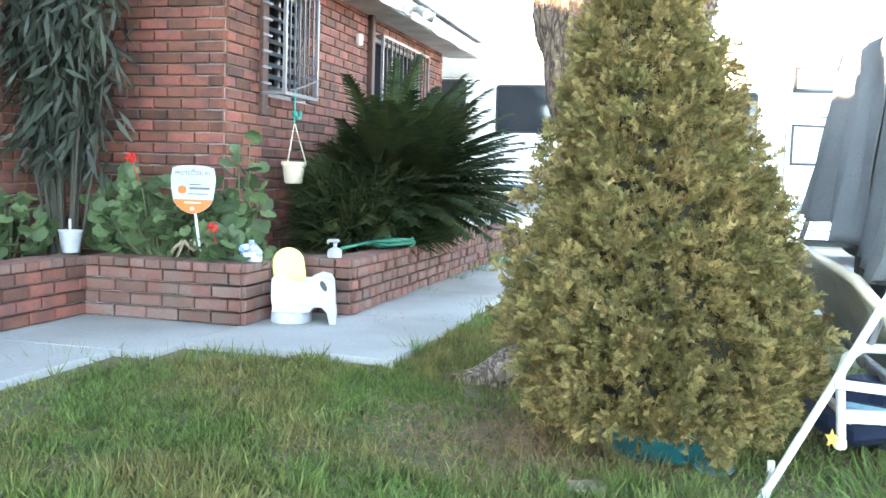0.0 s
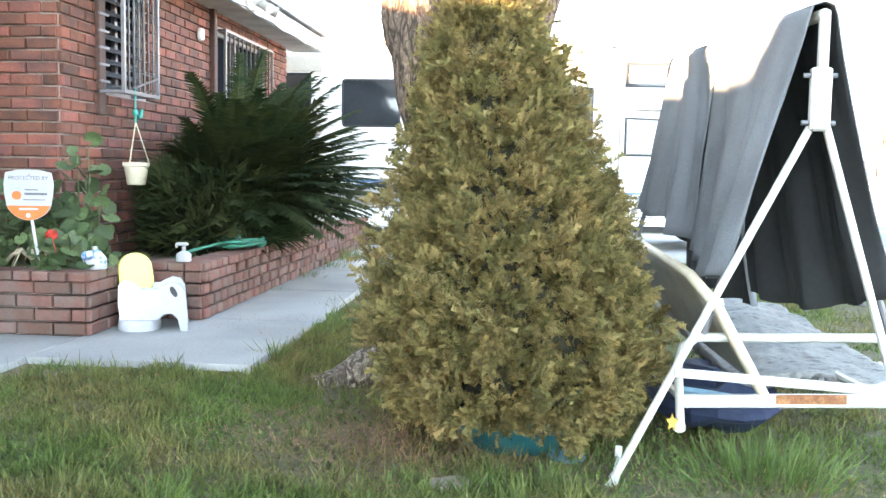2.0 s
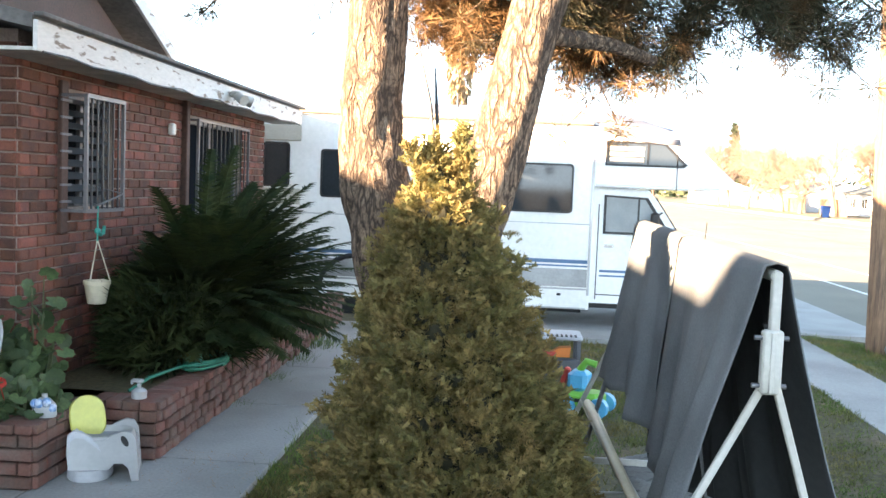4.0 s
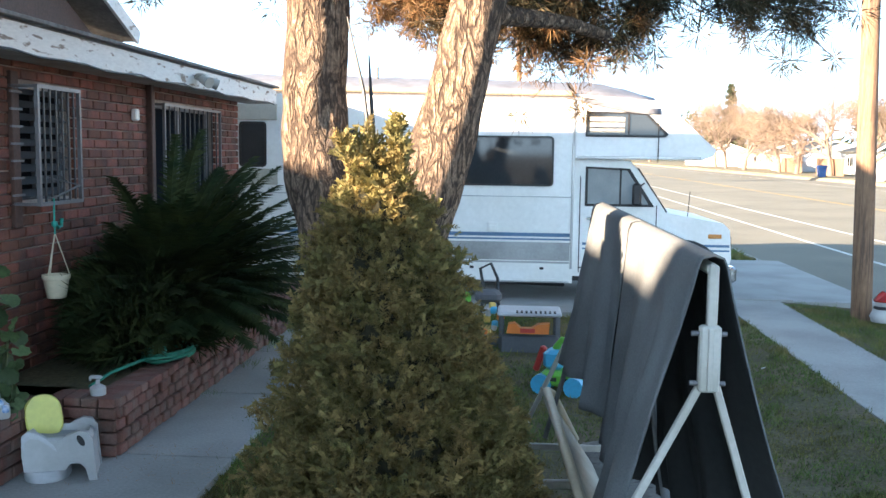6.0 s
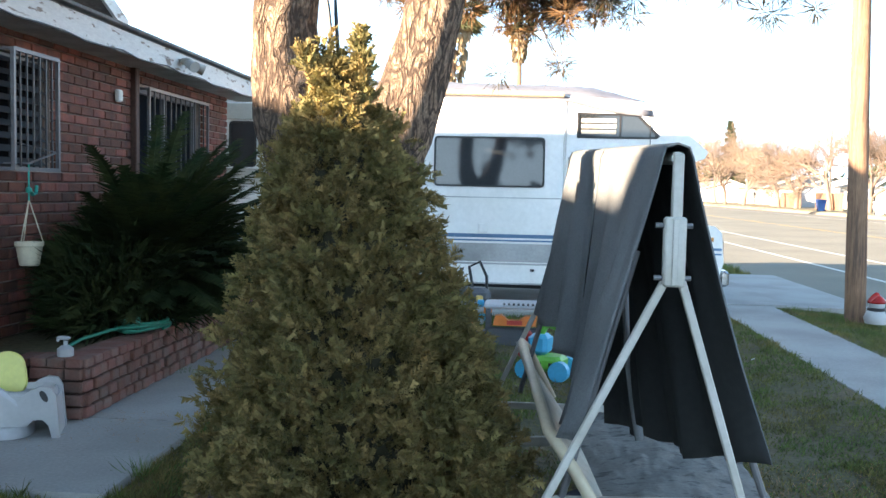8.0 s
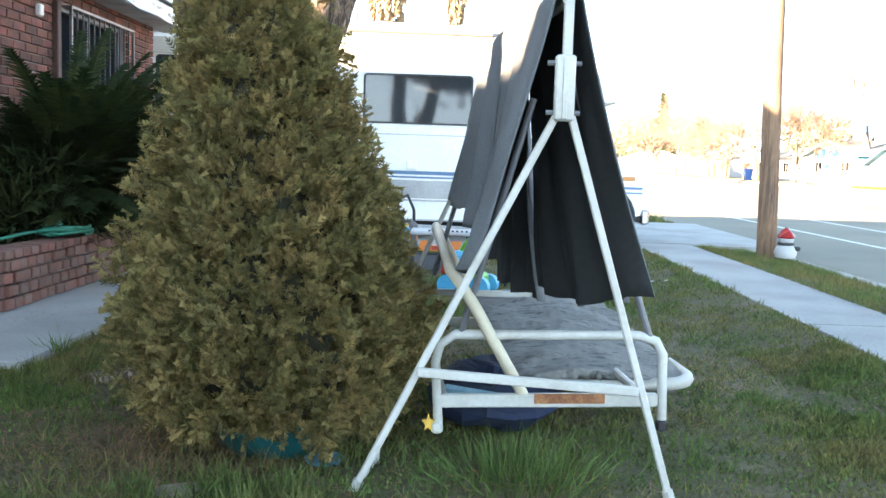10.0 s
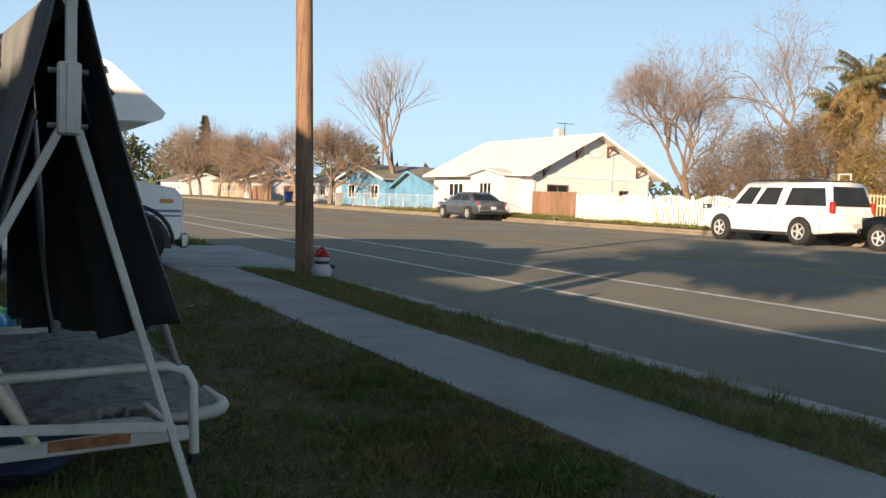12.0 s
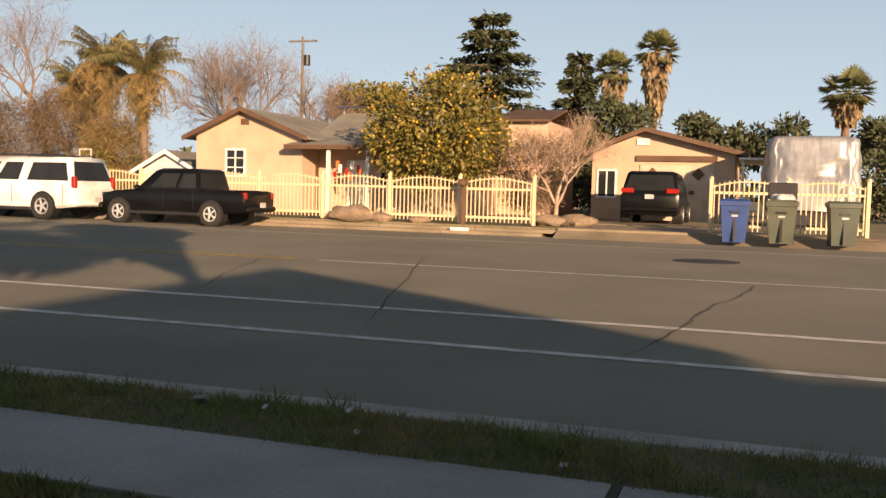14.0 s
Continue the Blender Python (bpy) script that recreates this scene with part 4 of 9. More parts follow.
    pos = base + np.stack([0.06 * np.sin(k) * u, 0.05 * np.cos(3 * k) * u, u * hgt * 1.2], 1) + rng.normal(0, 0.011, (N, 3)) * (1.6 - u[:, None])
    dirs = rng.normal(0, 0.45, (N, 3)) + (0, 0, 1)
    v, f = scatter(sp_v, sp_f, frames_to(dirs, rng.normal(0, 1, (N, 3)), pos, rng.uniform(0.04, 0.075, N)))
    part("leader", array_mesh("leader", v, f, M_needle), None, t)
    for a, b, c in (((-0.17, 0.2, 1.85), (-0.21, 0.24, 2.12), (-0.28, 0.28, 2.4)), ((-0.16, 0.22, 1.85), (-0.185, 0.26, 2.1), (-0.2, 0.3, 2.26))):
        sh = MB()
        sh.tube([a, b, c], [0.009, 0.008, 0.003], 6)
        part("dead_shoot", sh, M_dark, t, "bare dark shoot above the crown")
    st = MB()
    st.tube([(0, 0, 0.02), (0.01, 0, 0.3)], 0.05, 10)
    part("trunk", st, M_bark, t)
    po = MB()
    po.lathe([(0.2, 0.0), (0.22, 0.02), (0.25, 0.2), (0.27, 0.21), (0.27, 0.24), (0.25, 0.24), (0.23, 0.2), (0.01, 0.2)], n=28)
    part("pot", po, surface("teal_plastic", (0.008, 0.08, 0.085), 0.4, var=0.15, bump=0.05), t, "teal plastic pot", 40)
    sa = MB()
    sa.lathe([(0.03, 0.0), (0.06, 0.0), (0.07, 0.016), (0.062, 0.016), (0.03, 0.006)], n=24, c=(0.2, -0.2, 0.0))
    part("saucer", sa, surface("blue_plastic", (0.08, 0.27, 0.42), 0.4, var=0.1, bump=0.03), t, "pale blue plastic saucer", 40)


build_cypress()


def limb(mb, pts, rads, n=14, rough=0.1):
    """A bark-covered limb with an uneven skin."""
    pts = [Vector(p) for p in pts]
    out = []
    steps = 10
    for i in range(len(pts) - 1):
        for k in range(steps):
            out.append((pts[i].lerp(pts[i + 1], k / steps), rads[i] + (rads[i + 1] - rads[i]) * k / steps))
    out.append((pts[-1], rads[-1]))
    loops, up = [], Vector((1, 0.1, 0))
    for i, (p, r) in enumerate(out):
        d = (out[min(i + 1, len(out) - 1)][0] - out[max(i - 1, 0)][0]).normalized()
        up = (up - d * up.dot(d)).normalized()
        w = d.cross(up)
        lp = []
        for k in range(n):
            a = 2 * math.pi * k / n
            q = (up * math.cos(a) + w * math.sin(a))
            s = 1 + rough * noise.noise(Vector((p.x * 3 + q.x * 2.2, p.y * 3 + q.y * 2.2, p.z * 2.4))) + rough * 0.8 * noise.noise(Vector((q.x * 6, q.y * 6, p.z * 5)))
            lp.append(p + q * r * s)
        loops.append(lp)
    mb.loft(loops)


def needle_clumps(centres, sizes, per, length, droop=0.3):
    """Bunches of needles round many twig ends."""
    C = np.repeat(np.asarray(centres), per, 0)
    S = np.repeat(np.asarray(sizes), per)
    d = rng.normal(0, 1, (len(C), 3))
    d[:, 2] -= droop
    d /= np.linalg.norm(d, axis=1, keepdims=True)
    pos = C + d * (S * rng.random(len(C)) ** 0.5 * 0.5)[:, None]
    dirs = d + rng.normal(0, 0.25, d.shape)
    nv = np.array([(-0.03, 0, 0), (0.03, 0, 0), (0.0, 1.0, 0.0)])
    nf = np.array([(0, 1, 2)])
    return scatter(nv, nf, frames_to(dirs, rng.normal(0, 1, d.shape), pos, rng.uniform(0.7, 1.3, len(C)) * length))


# golden copy of the pine needles, low sunlight put into the colour
M_sunpine = surface("sunlit_pine_needles", (0.26, 0.15, 0.06), 0.8, color2=(0.17, 0.1, 0.045), big=3, small=30, var=0.3, bump=0, island=0.35, leaf=0.3)
M_pine = surface("pine_needles", (0.03, 0.034, 0.015), 0.75, color2=(0.085, 0.052, 0.02), big=3, small=30, var=0.3, bump=0, island=0.35, leaf=0.1)


def build_pine():
    t = thing("pine_tree", "forked pine with flaky bark and drooping needle branches", "tree")
    tr = MB()
    limb(tr, [(0.55, 5.2, LAWN - 0.05), (0.585, 5.2, 0.1), (0.64, 5.2, 0.7), (0.64, 5.2, 1.2), (0.6, 5.22, 1.42)], [0.40, 0.33, 0.27, 0.27, 0.19], 28, 0.16)
    lo = tr
    tr = MB()
    limb(tr, [(0.54, 5.22, 1.15), (0.365, 5.22, 1.68), (0.325, 5.22, 2.05), (0.36, 5.2, 2.5), (0.5, 5.3, 3.6), (0.4, 5.5, 5.2)], [0.22, 0.165, 0.14, 0.132, 0.11, 0.06], 28, 0.2)
    limb(tr, [(0.6, 5.2, 1.15), (0.86, 5.2, 1.6), (0.98, 5.2, 2.0), (1.1, 5.2, 2.5), (1.45, 5.3, 3.4), (1.7, 5.5, 5.0)], [0.24, 0.16, 0.13, 0.12, 0.1, 0.06], 24, 0.14)
    # root flares
    limb(lo, [(0.35, 5.1, 0.05), (0.05, 4.9, -0.08), (-0.3, 4.72, -0.15)], [0.13, 0.06, 0.022], 16, 0.2)
    limb(lo, [(0.55, 5.0, 0.05), (0.6, 4.7, -0.08), (0.7, 4.45, -0.16)], [0.15, 0.07, 0.03], 14, 0.2)
    # a sawn stub
    limb(tr, [(1.1, 5.25, 2.4), (1.5, 5.6, 2.4), (1.72, 5.8, 2.36)], [0.05, 0.035, 0.03], 12, 0.1)
    part("trunk", lo, M_bark_pale, t, "pale lower trunk with root flares, bounced light in its colour", 60)
    part("fork_limb", tr, M_bark, t, "", 60)
    br = MB()
    cent, size = [], []
    starts = [(0.45, 5.3, 3.2), (1.4, 5.3, 3.2), (1.6, 5.4, 4.2), (0.45, 5.4, 4.4), (1.2, 5.3, 2.7), (0.4, 5.25, 2.8)]
    for k in range(60):
        s = Vector(R.choice(starts))
        a = R.uniform(0, 2 * math.pi)
        reach = R.uniform(0.9, 2.6)
        e = s + Vector((math.cos(a) * reach, math.sin(a) * reach, R.uniform(-0.2, 1.7)))
        if e.z < 3.3 and e.y < 5.2:
            e.z = 3.4 + R.random()
        mid = s.lerp(e, 0.5) + Vector((0, 0, 0.25))
        br.tube([s, mid, e], [0.035, 0.022, 0.006], 5)
        for j in range(34):
            u = R.uniform(0.35, 1.05)
            p = s.lerp(mid, u * 2) if u < 0.5 else mid.lerp(e, u * 2 - 1)
            cent.append(p + Vector((R.gauss(0, 0.2), R.gauss(0, 0.2), R.gauss(-0.05, 0.16))))
            size.append(R.uniform(0.16, 0.3))
    # the low branches that hang into the view
    lows = [((1.2, 5.3, 2.8), (1.3, 6.0, 2.6), (1.45, 6.3, 2.36), 150, 0.2), ((1.4, 5.3, 3.0), (1.5, 5.9, 2.7), (1.66, 6.2, 2.38), 130, 0.17),
            ((1.6, 5.4, 3.4), (2.1, 5.9, 3.0), (2.3, 6.0, 2.52), 110, 0.17), ((1.6, 5.4, 3.4), (2.3, 5.9, 3.1), (2.66, 6.0, 2.5), 130, 0.17), ((1.8, 5.4, 3.4), (2.2, 5.9, 2.9), (2.45, 6.0, 2.58), 110, 0.2),
            ((0.45, 5.3, 3.2), (0.7, 6.3, 2.9), (0.62, 6.7, 2.56), 160, 0.18), ((0.9, 5.5, 2.8), (1.0, 6.2, 2.75), (0.9, 6.6, 2.56), 70, 0.15),
            ((0.3, 5.3, 3.0), (-0.4, 5.8, 2.9), (-0.75, 6.0, 2.6), 16, 0.12), ((2.0, 5.6, 3.4), (1.95, 6.0, 2.9), (1.92, 6.05, 2.5), 40, 0.09)]
    dry, dsize = [], []
    for k, (a, b, c, n, sp) in enumerate(lows):
        a, b, c = Vector(a), Vector(b), Vector(c)
        br.tube([a, b, c], [0.025, 0.015, 0.005], 5)
        for j in range(n):
            u = R.uniform(0.2, 1.08)
            p = a.lerp(b, u * 2) if u < 0.5 else b.lerp(c, u * 2 - 1)
            q = p + Vector((R.gauss(0, sp), R.gauss(0, sp), R.gauss(0.03, sp * 0.7)))
            br.tube([p, q], [0.005, 0.003], 4)
            # these clumps take the golden sunlit colour
            brown = k in (5, 6) or (k in (0, 1) and q.z < 2.5 and j % 2)
            (dry if brown else cent).append(q)
            (dsize if brown else size).append(R.uniform(0.1, 0.17))
    part("branch", br, M_bark, t)
    v, f = needle_clumps(dry, dsize, 100, 0.085)
    part("brown_needles", array_mesh("brown_needles", v, f, M_sunpine), None, t, "golden brown needles with sunlight put into their colour")
    v, f = needle_clumps(cent, size, 100, 0.085)
    part("crown", array_mesh("crown", v, f, M_pine), None, t, "dark green drooping pine needles")


build_pine()


def build_pole(x, y, z, h, r, lean=0.0, name="utility_pole", label="weathered brown wooden utility pole on the grass verge", mat=None):
    p = MB()
    pts = [(x + lean * h * k / 10, y, z - 0.1 + (h + 0.1) * k / 10) for k in range(11)]
    p.tube(pts, [r * (1 - 0.35 * k / 10) for k in range(11)], 18)
    t = thing(name, label, "utility pole")
    part("pole", p, mat or M_pole, t, "", 60)
    return t


build_pole(5.265, 11.85, -0.06, 9.0, 0.115, -0.026)

# ---------- garden swing with draped cloths ----------
def draped(parent, name, y0, y1, left, right, seed, label, skew=(0.0, 0.0)):
    """A cloth laid over the top bar, hanging down on both sides, with folds."""
    ny, ns = 34, 44
    mb = MB()
    vs = []
    for j in range(ny + 1):
        v = j / ny
        y = y0 + (y1 - y0) * v
        bx = 1.85 - (y - 3.77) * 0.085
        bz = 1.447 + (y - 3.77) * 0.03
        for i in range(ns + 1):
            s = -1 + 2 * i / ns
            w = abs(s)
            side = -1 if s < 0 else 1
            (xa, za), (xb, zb) = left if s < 0 else right
            ex = xa + (xb - xa) * v
            ez = za + (zb - za) * v + 0.022 * math.sin(6 * v + seed) + 0.012 * math.sin(19 * v + seed)
            fold = 0.03 * math.sin(15 * v + seed + 2 * w) * w + 0.016 * math.sin(34 * v + seed * 2 + 5 * w) * w + 0.012 * math.sin(60 * v + seed) * w * w
            # round over the bar, then straight down and outwards
            if w < 0.08:
                a = w / 0.08 * math.pi / 2
                x = bx + side * 0.045 * math.sin(a)
                z = bz + 0.03 * math.cos(a)
            else:
                k = (w - 0.08) / 0.92
                x = bx + side * 0.045 + (ex - bx - side * 0.045) * k ** 1.1 + fold
                z = bz + (ez - bz) * k
            yy = y + 0.03 * math.sin(4 * w + seed) * w + 0.02 * math.sin(9 * w * side + 1) * w + skew[0 if s < 0 else 1] * (1 - v) * w
            vs.append((x, yy, z))
    n = ns + 1
    fs = [(j * n + i, j * n + i + 1, (j + 1) * n + i + 1, (j + 1) * n + i) for j in range(ny) for i in range(ns)]
    mb.add(vs, fs)
    ob = solid(name, mb, M_cloth, label, "cloth", smooth=70)
    # inner face gets the near-black shade colour, the outer stays grey
    ob.data.materials.append(M_undershade)
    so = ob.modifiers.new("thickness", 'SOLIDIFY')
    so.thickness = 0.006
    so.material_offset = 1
    return ob


def build_swing():
    sw = thing("garden_swing", "white steel garden swing frame standing on the lawn", "garden swing")
    yn, yf = 3.77, 5.72
    top = lambda y: (1.85 - (y - yn) * 0.085, y, 1.432 + (y - yn) * 0.03)
    bar = MB()
    bar.tube([top(yn - 0.03), top(yf + 0.05)], 0.019, 12)
    part("top_bar", bar, M_steel, sw, "", 40)
    for y, feet in ((yn, ((1.228, -0.14), (2.25, -0.14))), (yf, ((1.12, -0.14), (2.1, -0.14)))):
        cx, _, cz = top(y)
        for k, (fx, fz) in enumerate(feet):
            a, b = Vector((cx + (-0.012 if k == 0 else 0.02), y - 0.02, 1.10)), Vector((fx, y - 0.02, fz))
            d = (b - a).normalized()
            lg = MB()
            q = d.to_track_quat('Z', 'Y').to_matrix()
            lg.box((a + b) / 2, (0.021, 0.024, (b - a).length), b=0.004, mat=q)
            leg = part("leg", lg, M_steel, sw)
            ft = MB()
            ft.tube([b - d * 0.05, b + d * 0.005], 0.018, 8)
            part("foot_cap", ft, M_steel, leg)
        br = MB()
        br.box((cx + 0.0, y - 0.03, 1.165), (0.062, 0.04, 0.2), b=0.006)
        br.box((cx + 0.0, y - 0.052, 1.165), (0.016, 0.008, 0.19), b=0.002)
        bk = part("bracket", br, M_steel, sw)
        for zz in (1.24, 1.09):
            bo = MB()
            bo.tube([(cx - 0.055, y - 0.03, zz), (cx + 0.05, y - 0.03, zz)], 0.008, 8)
            part("bolt", bo, M_bars, bk)
        st = MB()
        st.box((cx + 0.004, y - 0.025, 1.345), (0.03, 0.03, 0.2), b=0.004)
        part("upright", st, M_steel, sw)
    sp = MB()
    sp.box((1.774, yn - 0.045, 0.25), (0.70, 0.02, 0.03), b=0.004, mat=Matrix.Rotation(radians(3.2), 3, 'Y'))
    part("spreader", sp, M_steel, sw)
    sp = MB()
    sp.box((1.62, yf, 0.24), (0.66, 0.02, 0.034), b=0.004)
    part("spreader", sp, M_steel, sw)
    # hanging seat: two arm loops, hangers, rails
    for y in (3.98, 5.5):
        dx = -(y - 3.98) * 0.085
        ar = MB()
        path = [(1.496, 0.02), (1.48, 0.25), (1.495, 0.31), (1.545, 0.345), (2.17, 0.362), (2.228, 0.345), (2.252, 0.30), (2.26, 0.075)]
        ar.tube([(x + dx, y, z) for x, z in path], 0.0165, 10)
        a = part("arm_loop", ar, M_steel, sw, "", 50) if y < 5 else sw
        lo = MB()
        lo.box((1.862 + dx, y, 0.128), (0.76, 0.03, 0.046), b=0.005, mat=Matrix.Rotation(radians(-2.2), 3, 'Y'))
        part("seat_bar", lo, M_steel, a)
        ru = MB()
        ru.box((1.94 + dx, y - 0.0165, 0.14), (0.24, 0.003, 0.034), mat=Matrix.Rotation(radians(-2.2), 3, 'Y'))
        part("rust_patch", ru, M_rust, a, "brown rust streak")
        for x0, z0, x1 in ((1.78, 1.15, 1.565), (1.9, 1.25, 2.205)):
            hg = MB()
            hg.tube([(x0 + dx, y + 0.03, z0), (x1 + dx, y, 0.355)], 0.012, 8)
            part("hanger", hg, M_bars, sw, "", 40)
        for x in (1.492, 2.26) if y < 5 else ():
            pl = MB()
            pl.box((x + dx, y, 0.02 if x < 2 else 0.055), (0.04, 0.04, 0.04), b=0.008)
            part("foot_plug", pl, M_steel if x < 2 else M_dark, a)
    for x, z in ((1.52, 0.1), (2.22, 0.13)):
        rl = MB()
        rl.tube([(x, 3.99, z), (x - 0.13, 5.49, z)], 0.016, 8)
        part("seat_rail", rl, M_steel, sw, "", 40)
    kp = MB()
    kp.box((1.283, yn + 0.23, -0.095), (0.026, 0.012, 0.06), b=0.004)
    kp.tube([(1.283, yn + 0.23, -0.11), (1.235, yn - 0.02, -0.13)], 0.007, 6)
    part("stake_plate", kp, M_steel, sw)
    stp = MB()
    pts = []
    for k in range(10):
        a = math.pi / 2 + 2 * math.pi * k / 10
        r = 0.032 if k % 2 == 0 else 0.015
        pts.append((1.462 + 0.7 * r * math.cos(a), 0.042 + r * math.sin(a)))
    stp.prism(pts, 'y', 3.945, 3.962)
    part("star_tag", stp, surface("yellow_plastic", (0.7, 0.42, 0.06), 0.5, var=0.1, bump=0), sw, "yellow plastic star")
    return sw


build_swing()
draped(None, "draped_blanket", 3.74, 4.72, ((1.57, 0.55), (1.66, 0.57)), ((2.185, 0.47), (1.91, 0.40)), 1.3, "dark grey blanket hung over the swing's top bar", (0.12, 0.24))
draped(None, "draped_blanket", 4.76, 5.62, ((1.68, 0.61), (1.49, 0.74)), ((1.89, 0.40), (1.77, 0.31)), 4.1, "grey blanket hung over the far end of the swing", (0.0, -0.14))

# ---------- planters ----------
M_leaf = surface("geranium_leaf", (0.1, 0.145, 0.058), 0.6, color2=(0.07, 0.11, 0.042), big=12, small=60, var=0.25, bump=0.05, island=0.4, leaf=0.2)
M_stem = surface("green_stem", (0.12, 0.14, 0.06), 0.7, var=0.2, bump=0.1)
M_red = surface("red_petal", (0.6, 0.035, 0.02), 0.6, var=0.15, bump=0, leaf=0.2)
M_vine = surface("vine_leaf", (0.038, 0.05, 0.032), 0.6, color2=(0.024, 0.032, 0.02), big=8, small=50, var=0.2, bump=0.03, island=0.5, leaf=0.15)
M_sago = surface("sago_frond", (0.02, 0.033, 0.012), 0.8, color2=(0.042, 0.05, 0.016), big=4, small=40, var=0.25, bump=0, island=0.25, leaf=0.1)
M_sago.node_tree.nodes["Principled BSDF"].inputs["Specular IOR Level"].default_value = 0.15
M_plastic = surface("white_plastic", (0.46, 0.46, 0.465), 0.35, var=0.05, bump=0.01)
M_ink = surface("sign_ink", (0.13, 0.13, 0.14), 0.6, var=0.05, bump=0)
M_greyplast = surface("grey_plastic", (0.5, 0.51, 0.54), 0.4, var=0.06, bump=0.01)
M_lime = surface("lime_plastic", (0.66, 0.64, 0.16), 0.4, var=0.06, bump=0.01)
M_hose = surface("green_hose", (0.03, 0.2, 0.13), 0.45, var=0.2, bump=0.05)
M_cream = surface("cream_plastic", (0.62, 0.55, 0.4), 0.5, var=0.08, bump=0.02)
M_orange = surface("orange_print", (0.7, 0.17, 0.03), 0.5, var=0.05, bump=0)
M_tealp = surface("teal_paint", (0.04, 0.3, 0.24), 0.5, var=0.1, bump=0)

PT = 0.345


def planter_run(parent, origin, rz, length, courses=4, single=True, uneven=0.004):
    """Stretcher courses and a rowlock cap on one planter face."""
    m = pose(*origin, 0, 0, rz)
    if uneven > 0.01:
        # header ends, uneven and rounded
        rest = MB()
        for c in range(courses):
            s = -(c % 2) * 0.055
            while s < length - 0.03:
                a, b = max(s, 0.0), min(s + 0.11 + R.uniform(-0.004, 0.004), length)
                s = b
                if b - a < 0.03:
                    continue
                w = round(b - a - 0.012, 2)
                key = (w, "header")
                if key not in BRICKS:
                    mb = MB()
                    mb.box((0, 0, 0), (w, 0.06, BH - 0.011), b=0.007)
                    BRICKS[key] = mb.mesh("brick", M_pbrick)
                place = m @ pose((a + b) / 2, 0.012 + R.uniform(-uneven, uneven), (c + 0.5) * BH, R.uniform(-2, 2), R.uniform(-1.5, 1.5), R.uniform(-2, 2))
                if single:
                    part("brick", BRICKS[key], None, parent).matrix_basis = place
                else:
                    g = BRICKS[key]
                    rest.add([place @ v.co for v in g.vertices], [tuple(f.vertices) for f in g.polygons])
        if rest.v:
            tagged(part("brickwork", rest, M_pbrick, parent), kind="stuff")
    else:
        lay_bricks(parent, origin, rz, length, 0.0, courses, [], lambda s, z: single, M_pbrick, M_brick_far, uneven)
    n = max(1, round(length / 0.104))
    w = length / n
    key = (round(w, 3), "cap")
    if key not in BRICKS:
        mb = MB()
        mb.box((0, 0, 0), (w - 0.01, 0.2, 0.05), b=0.005)
        BRICKS[key] = mb.mesh("brick", M_pbrick)
    for k in range(n):
        o = part("brick", BRICKS[key], None, parent)
        o.matrix_basis = m @ pose((k + 0.5) * w, 0.08 + R.uniform(-uneven, uneven), courses * BH + 0.025 + R.uniform(-0.002, 0.002), 0, 0, R.uniform(-0.7, 0.7))


def planter_box(name, label, cores, runs, soils):
    t = thing(name, label, "planter", kind="")
    c = MB()
    for a in cores:
        c.box(((a[0] + a[1]) / 2, (a[2] + a[3]) / 2, 0.10), (a[1] - a[0], a[3] - a[2], 0.376))
    part("mortar_bed", c, M_mortar, t)
    for r in runs:
        planter_run(t, *r)
    s = MB()
    for a in soils:
        s.box(((a[0] + a[1]) / 2, (a[2] + a[3]) / 2, 0.12), (a[1] - a[0], a[3] - a[2], 0.34))
    part("soil", s, M_soil, t, "dark planting soil")
    return t


PY, PX, QX, QY = 5.36, -1.40, -0.985, 5.98
planter_box("brick_planter", "low red brick planter wall with a rowlock cap, beside the path",
            [(-2.42, PX - 0.02, PY + 0.02, PY + 0.19), (PX - 0.19, PX - 0.02, PY + 0.02, 6.0), (-2.60, -2.42, 2.2, PY + 0.19)],
            [((-2.40, PY, 0), 0, PX + 2.40, 4, True), ((PX, PY + 0.004, 0), 90, 0.64, 4, True), ((-2.40, 2.2, 0), 90, PY - 2.2, 4, False)],
            [(-3.2, PX - 0.1, PY + 0.1, 6.2), (-3.2, -2.5, 2.2, PY + 0.1)])
planter_box("brick_planter", "long low brick planter with uneven split faces along the garden path",
            [(-1.42, QX - 0.02, QY + 0.02, QY + 0.19), (QX - 0.19, QX - 0.02, QY + 0.02, 11.6)],
            [((-1.40, QY, 0), 0, QX + 1.40, 4, True), ((QX, QY + 0.004, 0), 90, 2.4, 4, True, 0.012), ((QX, QY + 2.404, 0), 90, 3.2, 4, False, 0.014)],
            [(-1.97, QX - 0.1, QY + 0.1, 11.5), (-1.97, -1.45, 5.9, 6.4)])


# ---------- plants ----------
def leaf_disc(n=8, cup=0.12):
    """A round scalloped leaf, about 1 across, stalk at the edge."""
    v = [(0, 0.35, -cup)]
    for k in range(n * 2):
        a = math.pi * 2 * k / (n * 2) - math.pi / 2
        r = 0.5 if k % 2 == 0 else 0.43
        if k == 0:
            r = 0.2
        v.append((r * math.cos(a), 0.4 + r * math.sin(a), 0.02 * math.sin(k)))
    f = [(0, 1 + k, 1 + (k + 1) % (n * 2)) for k in range(n * 2)]
    return np.array(v), np.array(f)


